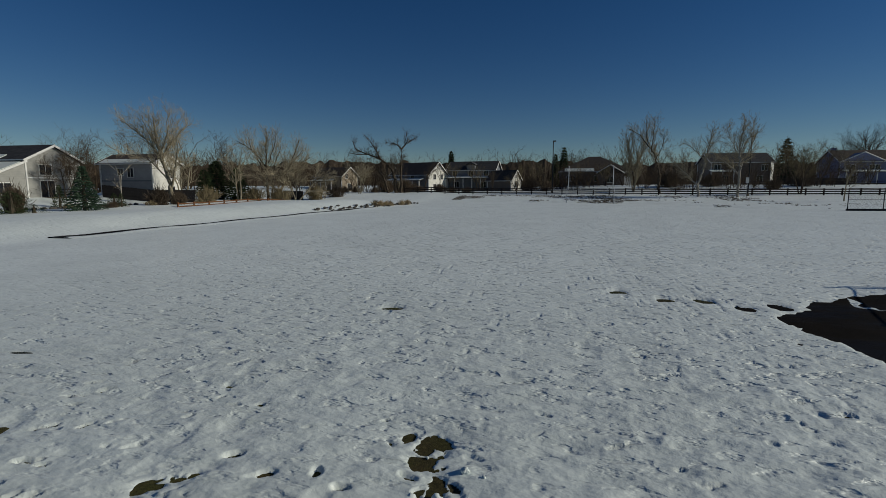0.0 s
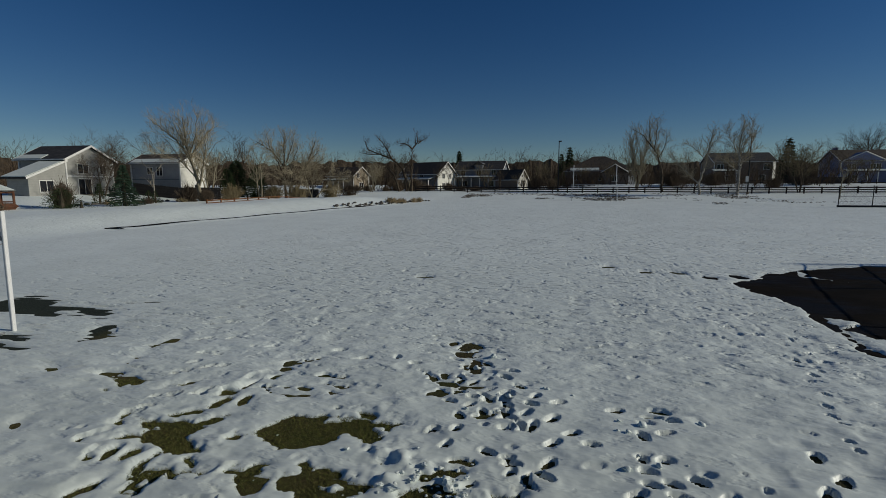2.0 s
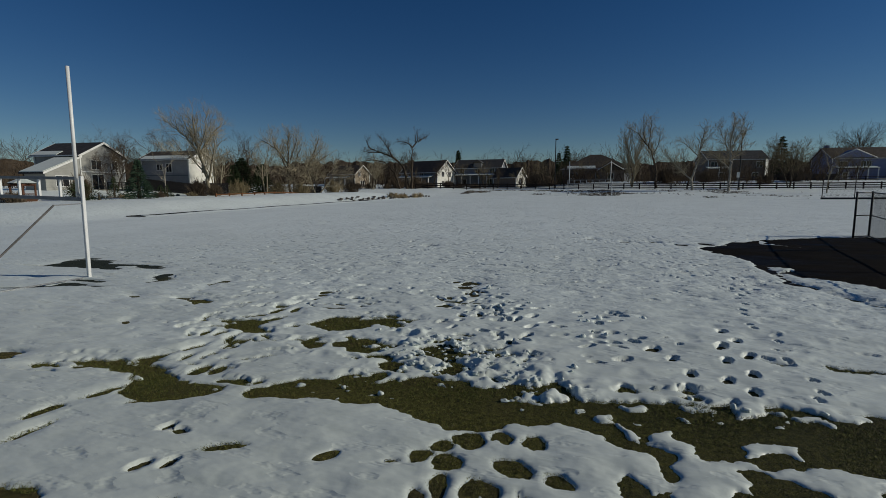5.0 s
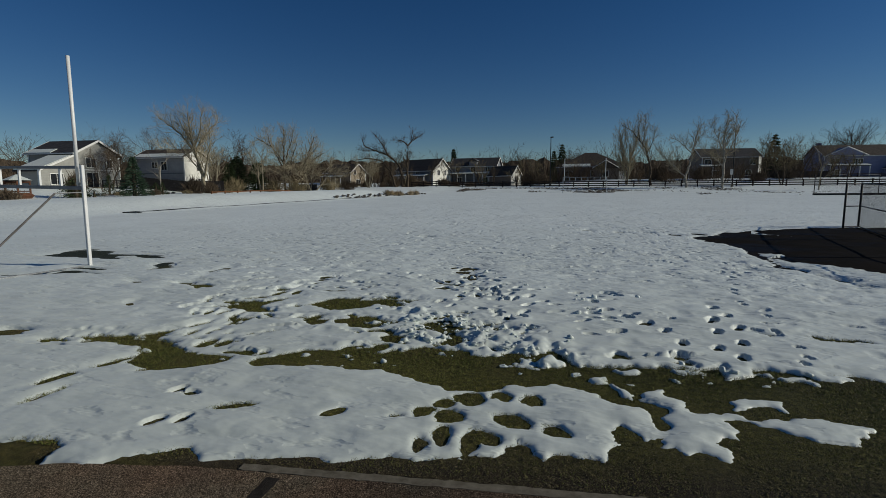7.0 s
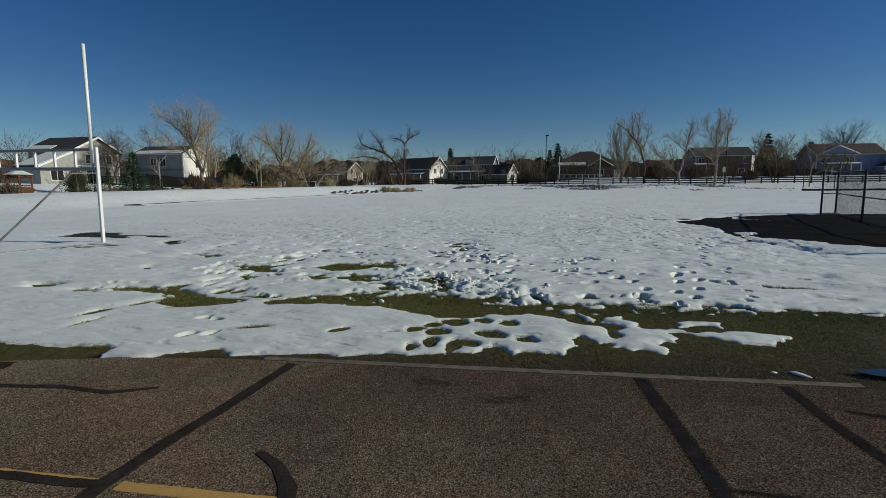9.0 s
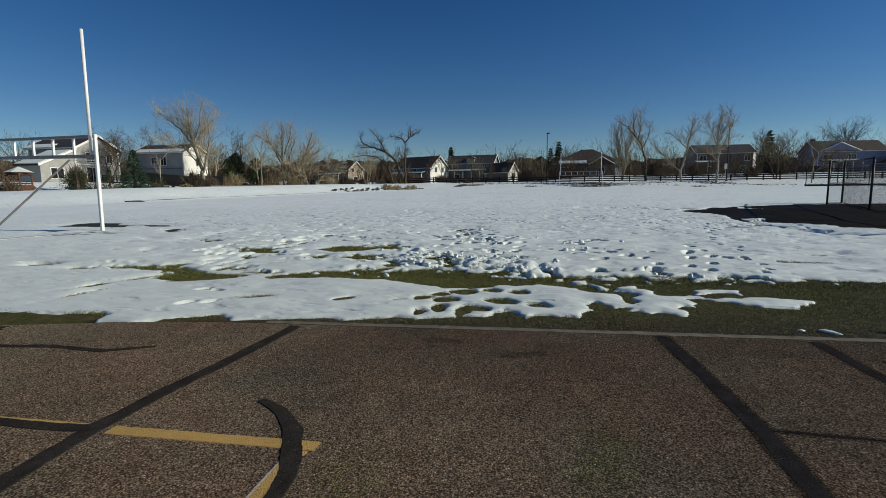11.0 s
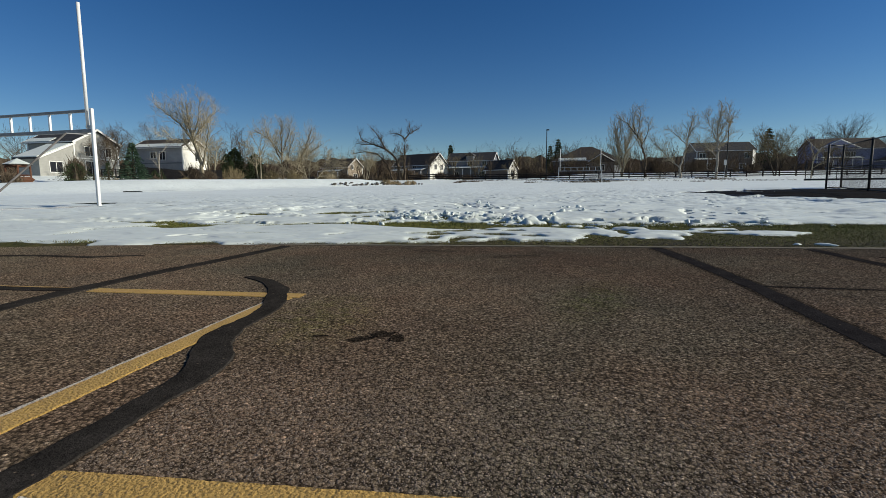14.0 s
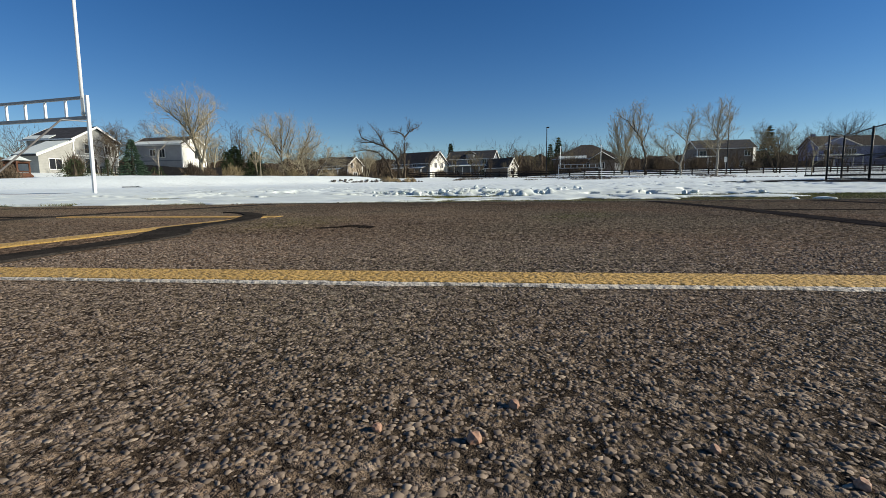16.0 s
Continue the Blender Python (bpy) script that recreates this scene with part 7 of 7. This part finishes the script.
for i in range(112):
    add_wood(-150 + 330 * i / 112 + rr.normal(0, 1.5), rr.uniform(150, 190), rr.uniform(10.5, 15), i % 4)
for i in range(46):
    add_wood(rr.uniform(-108, -76), rr.uniform(44, 104), rr.uniform(6.5, 9.5), i % 4)
for i in range(20):
    add_wood(rr.uniform(-104, -82), rr.uniform(86, 112), rr.uniform(7.0, 9.5), i % 4)
for x, y, hh in ((-84, 80, 13.5), (-80, 92, 14.5), (-92, 70, 12.0)):
    add_wood(x, y, hh, 1)
for i in range(14):
    add_wood(rr.uniform(-84, -62), rr.uniform(82, 112), rr.uniform(8.5, 11.5), i % 4)
for i in range(34):
    add_wood(rr.uniform(-72, -38), rr.uniform(96, 150), rr.uniform(6, 9.5), i % 4)
for i in range(30):
    add_wood(rr.uniform(18, 75), rr.uniform(116, 136), rr.uniform(4.5, 8.0), i % 4)
for i in range(26):
    add_wood(rr.uniform(-1, 15), rr.uniform(118, 128), rr.uniform(3.0, 5.5), i % 4)
for i in range(26):
    add_wood(rr.uniform(22, 48), rr.uniform(108, 118), rr.uniform(2.5, 4.5), i % 4)
v, f = twiggy(np.concatenate(WOOD))
tagged(part_np("far_woods", v, f, TWIG_WOOD, None), "brown leafless woods behind the houses", "woods", kind="stuff")


# a low wooded rise far behind the streets
arc = np.array([(-420, -60), (-330, 90), (-230, 190), (-100, 250), (100, 255), (250, 215), (360, 120), (430, -40)], float)
run = np.concatenate([[0], np.cumsum(np.hypot(*np.diff(arc, axis=0).T))])
t = np.arange(0, run[-1], 1.2)
rx, ry = np.interp(t, run, arc[:, 0]), np.interp(t, run, arc[:, 1])
rh = 16.0 + 1.8 * fbm(t, t * 0, 40, 3, 141) + 1.8 * np.abs(fbm(t, t * 0, 8, 3, 143)) + 0.8 * fbm(t, t * 0, 1.6, 2, 145)
n_ = len(t)
v = np.concatenate([np.stack([rx, ry, t * 0 - 1], 1), np.stack([rx * 1.03, ry * 1.03, rh * 0.6], 1), np.stack([rx * 1.06, ry * 1.06, rh], 1), np.stack([rx * 1.15, ry * 1.15, t * 0 - 1], 1)])
k = np.arange(n_ - 1)
f = np.concatenate([np.stack([k + o * n_, k + 1 + o * n_, k + 1 + (o + 1) * n_, k + (o + 1) * n_], 1) for o in range(3)])
RISE = plain("distant_woods", (0.035, 0.027, 0.021), (0.12, 0.092, 0.066), 0.3, 0.9, 0, 0, (1, 1, 0.3), 1.6)
tagged(part_np("wooded_rise", v, f, RISE, None), "low brown wooded rise far behind the houses", "backdrop", kind="structure")


# dry tufts standing through the thin snow of the slope below the street
rr = np.random.RandomState(71)
n_ = 9000
x = rr.uniform(-14, 60, n_)
up_ = rr.rand(n_)
y = far_edge(x) + 3.0 + up_ * (96.5 - far_edge(x) - 3.0)
thick = fbm(x, y * 1.6, 4.0, 3, 73) + 0.9 * np.exp(-((x - 11) / 4.5) ** 2) + 0.9 * np.exp(-((x + 13) / 5) ** 2) + 1.9 * np.exp(-((x - 33.5) / 3.5) ** 2) * (up_ > 0.6) - 0.5 * (x > 38)
ok = thick > rr.uniform(0.45, 1.3, n_)
x, y = x[ok], y[ok]
base_ = np.stack([x, y, terrain(x, y) + 0.02], 1)
A, B = [], []
for k in range(5):
    A.append(base_ + rr.normal(0, 0.1, base_.shape) * np.array([1, 1, 0]))
    B.append(base_ + rr.normal(0, 0.16, base_.shape) * np.array([1, 1, 0]) + np.array([0, 0, 1]) * rr.uniform(0.1, 0.3, (len(x), 1)))
A, B = np.concatenate(A), np.concatenate(B)
v, f = spikes(A, B, np.full(len(A), 0.024))
tagged(part_np("dry_tufts", v, f, TWIG_DARK, None), "dry brown grass tufts standing through thin snow", "dry grass", kind="stuff")


# ---- grass, gravel and pebbles ----
rr = np.random.RandomState(21)
n_ = 320000
x, y = rr.uniform(-8.5, 6.0, n_), rr.uniform(-3.95, 3.0, n_) 
ok = (cover(x, y) < 0.03) & (y > edge_y(x) + 0.17) & ((x < -3.2) | (rr.rand(n_) < np.clip((y + 3.5) / 0.9, 0.3, 1)))
x, y = x[ok], y[ok]
z = terrain(x, y) - 0.008
dry_ = (y < -1.3 + 0.35 * fbm(x, y, 0.6, 2, 151)) & (x > -3.0)
hgt = rr.uniform(0.014, 0.034, len(x)) * np.where(dry_, 0.55, 1)
a = rr.rand(len(x)) * 6.28
lean = rr.normal(0, 0.028, (len(x), 2)) * np.where(dry_, 0.32, 1)[:, None]
wd = 0.0035
v = np.stack([np.stack([x - wd * np.cos(a), y - wd * np.sin(a), z], 1), np.stack([x + wd * np.cos(a), y + wd * np.sin(a), z], 1), np.stack([x + lean[:, 0], y + lean[:, 1], z + hgt], 1)], 1).reshape(-1, 3)
f = np.arange(len(v)).reshape(-1, 3)
for name_, pick, mat_, lab_ in (("grass", ~dry_, BLADE, "short flattened winter grass between snow patches"), ("dry_grass", dry_, DRY_BLADE, "short straw-brown dry grass beside the asphalt")):
    tagged(part_np(name_, v.reshape(-1, 9)[pick].reshape(-1, 3), np.arange(3 * int(pick.sum())).reshape(-1, 3), mat_, None), lab_, "grass", kind="stuff")

# a squat, eight-cornered stone: two turned squares and no underside
q = np.arange(4) * math.pi / 2
octa8_v = np.concatenate([np.stack([np.cos(q), np.sin(q), 0 * q - 0.25], 1), np.stack([0.62 * np.cos(q + 0.8), 0.62 * np.sin(q + 0.8), 0 * q + 0.75], 1)])
octa8_f = np.array([[0, 1, 4], [1, 5, 4], [1, 2, 5], [2, 6, 5], [2, 3, 6], [3, 7, 6], [3, 0, 7], [0, 4, 7], [4, 5, 6], [4, 6, 7]])


def scatter(xy, size, shape_v, shape_f, seed):
    r_ = np.random.RandomState(seed)
    n_ = len(xy)
    s3 = size[:, None] * r_.uniform(0.7, 1.3, (n_, 3)) * np.array([1, 1, 0.31])
    a = r_.rand(n_) * 6.28
    j = shape_v[None] * np.clip(1 + r_.normal(0, 0.21, (n_, len(shape_v), 1)), 0.4, 1.7) * s3[:, None]
    c_, s_ = np.cos(a)[:, None], np.sin(a)[:, None]
    tilt = r_.normal(0, 0.2, (n_, 2))
    jx, jy = j[..., 0] * c_ - j[..., 1] * s_, j[..., 0] * s_ + j[..., 1] * c_
    jz = j[..., 2] + tilt[:, :1] * jx + tilt[:, 1:] * jy
    v = np.stack([jx + xy[:, :1], jy + xy[:, 1:2], jz + (r_.uniform(-0.32, 0.0, n_) * size)[:, None]], -1).reshape(-1, 3)
    f = (shape_f[None] + np.arange(n_)[:, None, None] * len(shape_v)).reshape(-1, shape_f.shape[1])
    return v, f


def field_of(x0, x1, y0, y1, gap, seed):
    r_ = np.random.RandomState(seed)
    gx_, gy_ = np.meshgrid(np.arange(x0, x1, gap), np.arange(y0, y1, gap))
    p = np.stack([gx_.ravel(), gy_.ravel()], 1) + r_.uniform(-0.45, 0.45, (gx_.size, 2)) * gap
    return p


p = field_of(-0.8, 1.2, -8.27, -7.71, 0.004, 4)
p = p[p[:, 1] < -7.806 + (p[:, 0] + 0.66) * 0.052]
p = p[(p[:, 0] > 0.33 - (p[:, 1] + 8.40) * 1.45) & (p[:, 0] < 0.33 + (p[:, 1] + 8.44) * 0.80)]
v, f = scatter(p, 0.0013 + 0.0019 * np.random.RandomState(5).rand(len(p)) ** 1.5, octa8_v, octa8_f, 6)
tagged(part_np("aggregate", v, f, STONES, None, smooth=True), "angular brown and grey stones bound in the asphalt", "gravel", kind="stuff")
p = field_of(-0.62, 1.6, -7.7, -7.0, 0.0065, 7)
p = p[(p[:, 1] > -7.692 + (p[:, 0] + 0.69) * 0.052) & (p[:, 0] < 0.33 + (p[:, 1] + 8.44) * 0.80) & (np.random.RandomState(3).rand(len(p)) < np.clip((-7.0 - p[:, 1]) / 0.35, 0, 1))]
v, f = scatter(p, np.random.RandomState(8).uniform(0.002, 0.0042, len(p)), octa8_v, octa8_f, 9)
tagged(part_np("aggregate", v, f, STONES, None, smooth=True), "angular brown and grey stones bound in the asphalt", "gravel", kind="stuff")

p = field_of(-1.05, 0.4, -8.2, -7.79, 0.0075, 27)
p = p[(p[:, 0] < 0.33 - (p[:, 1] + 8.40) * 1.45) & (p[:, 0] > -0.9) & (p[:, 1] < -7.806 + (p[:, 0] + 0.66) * 0.052)]
v, f = scatter(p, np.random.RandomState(28).uniform(0.0022, 0.0045, len(p)), octa8_v, octa8_f, 29)
tagged(part_np("aggregate", v, f, STONES, None, smooth=True), "angular brown and grey stones bound in the asphalt", "gravel", kind="stuff")
# farther out: chips of stone standing a little out of the worn surface
chip_v = np.array([(1, 0, -0.3), (0, 1, -0.3), (-1, 0, -0.3), (0, -1, -0.3), (0.15, -0.1, 0.75)], float)
chip_f = np.array([[0, 1, 4], [1, 2, 4], [2, 3, 4], [3, 0, 4]])
p = field_of(-2.6, 2.9, -7.35, -5.2, 0.013, 17)
p = p[(np.abs(p[:, 0] - 0.33 + (p[:, 1] + 8.4) * 0.18) < (p[:, 1] + 8.5) * 0.95) & (np.random.RandomState(13).rand(len(p)) < np.clip((p[:, 1] + 7.4) / 0.4, 0, 1) * np.clip((-5.2 - p[:, 1]) / 0.8, 0, 1))]
p = p[(np.abs(p[:, 1] + 6.17) > 0.06) & (np.abs(p[:, 0] + 0.96) > 0.075)]
v, f = scatter(p, np.random.RandomState(18).uniform(0.0028, 0.006, len(p)), chip_v, chip_f, 19)
tagged(part_np("aggregate", v, f, STONES, None, smooth=True), "angular brown and grey stones bound in the asphalt", "gravel", kind="stuff")

PINK = plain("pink_granite", (0.28, 0.15, 0.10), (0.42, 0.26, 0.18), 300, 0.6, 0, 0, None, 900)
for i, (x, y, size) in enumerate([(0.253, -8.14, 0.0035), (0.306, -8.144, 0.0045), (0.325, -8.101, 0.004), (0.423, -8.136, 0.003), (0.474, -8.157, 0.0035)]):
    bm = bmesh.new()
    bmesh.ops.create_icosphere(bm, subdivisions=2, radius=1.0)
    for v_ in bm.verts:
        v_.co *= 0.85 * size * (1 + 0.4 * noise.noise(v_.co * 1.4 + Vector((i * 5.0, 0, 0))))
    ob = part("pebble", bm, PINK, None)
    ob.matrix_world = pose(x, y, size * 0.35, 20 * i, 0, 50 * i)
    tagged(ob, "small pinkish loose pebble on the asphalt", "pebble", "loose pebbles on the asphalt")

GRIT = stone_material("verge_grit", [(0.07, 0.066, 0.022), (0.115, 0.1, 0.042), (0.05, 0.046, 0.02), (0.16, 0.13, 0.075), (0.085, 0.09, 0.026)])
p = field_of(-4.4, 4.4, -4.15, -1.5, 0.021, 33)
q_ = np.random.RandomState(34).rand(len(p))
p = p[(p[:, 1] > edge_y(p[:, 0]) + 0.1) & (cover(p[:, 0], p[:, 1]) < -0.02) & (q_ < np.clip((-1.5 - p[:, 1]) / 1.0, 0.1, 1) * 0.75)]
v, f = scatter(p, np.random.RandomState(35).uniform(0.004, 0.0095, len(p)), chip_v, chip_f, 36)
v[:, 2] = v[:, 2] * 1.4 + np.repeat(terrain(p[:, 0], p[:, 1]), len(chip_v)) + 0.002
tagged(part_np("loose_grit", v, f, GRIT, None, smooth=True), "coarse grit and thatch on the verge beside the asphalt", "gravel", kind="stuff")

# damp, oily stains on the pavement
def stain(x, y, rx, ry, turn, seed, label, material):
    bm = bmesh.new()
    mid_ = bm.verts.new((0, 0, 0.0022))
    row = []
    for i in range(48):
        a = 2 * math.pi * i / 48
        r_ = 1 + 0.45 * noise.noise(Vector((1.6 * math.cos(a), 1.6 * math.sin(a), seed * 2.3))) + 0.2 * noise.noise(Vector((5 * math.cos(a), 5 * math.sin(a), seed)))
        row.append(bm.verts.new((rx * r_ * math.cos(a), ry * r_ * math.sin(a), 0.002)))
    for i in range(48):
        bm.faces.new((mid_, row[i], row[(i + 1) % 48]))
    ob = part("oil_stain", bm, material, None)
    ob.matrix_world = pose(x, y, 0, 0, 0, turn)
    tagged(ob, label, "stain", kind="structure")


DAMP = asphalt_material("oily_asphalt", 0.3)
stain(-0.275, -6.745, 0.042, 0.034, 20, 1, "dark oily stain soaked into the asphalt", DAMP)
stain(-0.34, -6.82, 0.05, 0.026, 40, 2, "dark oily stain soaked into the asphalt", DAMP)
stain(-0.212, -6.785, 0.028, 0.045, 15, 6, "dark oily stain soaked into the asphalt", DAMP)
stain(-0.50, -6.80, 0.03, 0.012, 10, 3, "small dark oily stain on the asphalt", DAMP)
stain(-0.55, -4.35, 0.16, 0.09, 0, 4, "dark damp patch at the edge of the asphalt", SOAKED)
stain(0.15, -4.6, 0.2, 0.07, 20, 5, "dark damp patch at the edge of the asphalt", SOAKED)

# meltwater standing at the edge of the pavement, and lumps of ice left on the grass
WATER = glass_material("meltwater")
WATER.node_tree.nodes["Principled BSDF"].inputs["Specular IOR Level"].default_value = 0.3


def puddle(x, y, rx, ry, turn, seed, z):
    bm = bmesh.new()
    row = []
    for i in range(40):
        a = 2 * math.pi * i / 40
        r_ = 1 + 0.4 * noise.noise(Vector((1.5 * math.cos(a), 1.5 * math.sin(a), seed * 3.3)))
        row.append(bm.verts.new((rx * r_ * math.cos(a), ry * r_ * math.sin(a), 0)))
    bm.faces.new(row)
    ob = part("puddle", bm, WATER, None)
    ob.matrix_world = pose(x, y, z, 0, 0, turn)
    tagged(ob, "shallow meltwater puddle at the edge of the asphalt", "puddle", kind="structure")


stain(-5.25, -4.68, 0.4, 0.14, 22, 6, "dark wet patch beside the thawing snow", DAMP)
puddle(3.72, -3.5, 0.32, 0.1, 5, 2, ground_at(3.62, -3.5) + 0.03)


def ice_lump(x, y, lx, ly, lz, turn, seed):
    bm = bmesh.new()
    bmesh.ops.create_icosphere(bm, subdivisions=3, radius=1.0)
    off = Vector((seed * 4.1, 0, 0))
    for v_ in bm.verts:
        k = 1 + 0.3 * noise.noise(v_.co * 1.5 + off) + 0.1 * noise.noise(v_.co * 4 + off)
        v_.co = Vector((v_.co.x * lx * k, v_.co.y * ly * k, max(v_.co.z * k, -0.5) * lz))
    ob = part("ice_lump", bm, SNOW, None, "", True)
    ob.matrix_world = pose(x, y, ground_at(x, y) + 0.45 * lz, 0, 0, turn)
    tagged(ob, "small lump of old ice lying on the grass", "ice lump", "ice lumps beside the edging strip")


ice_lump(2.88, -3.62, 0.085, 0.03, 0.014, -50, 1)
ice_lump(2.66, -3.6, 0.03, 0.02, 0.012, 0, 2)

# loose clods of snow thrown up by feet
rr = np.random.RandomState(33)
n_ = 170
t = rr.rand(n_)
p = np.stack([-2.1 + 2.3 * t + rr.normal(0, 0.4, n_), 1.0 - 1.7 * t + rr.normal(0, 0.35, n_)], 1)
clod = bmesh.new()
bmesh.ops.create_icosphere(clod, subdivisions=2, radius=1.0)
cv = np.array([v_.co[:] for v_ in clod.verts])
cf = np.array([[w_.index for w_ in f_.verts] for f_ in clod.faces])
clod.free()
size = rr.uniform(0.008, 0.034, n_) * (1 + 0.9 * (rr.rand(n_) > 0.9))
bump = np.clip(1 + 0.24 * rr.normal(0, 1, (n_, len(cv))), 0.45, 1.6)
v = cv[None] * bump[..., None] * size[:, None, None] * (np.array([1.25, 1.0, 0.62]) * rr.uniform(0.65, 1.35, (n_, 1, 3)))
lift = np.where(cover(p[:, 0], p[:, 1]) > 0, 0.055, 0.0) + terrain(p[:, 0], p[:, 1])
v = v + np.concatenate([p, (lift + size * 0.35)[:, None]], 1)[:, None]
f = (cf[None] + np.arange(n_)[:, None, None] * len(cv)).reshape(-1, 3)
tagged(part_np("snow_clods", v.reshape(-1, 3), f, SNOW, None), "loose clods of churned snow on grass", "snow clods", kind="stuff")
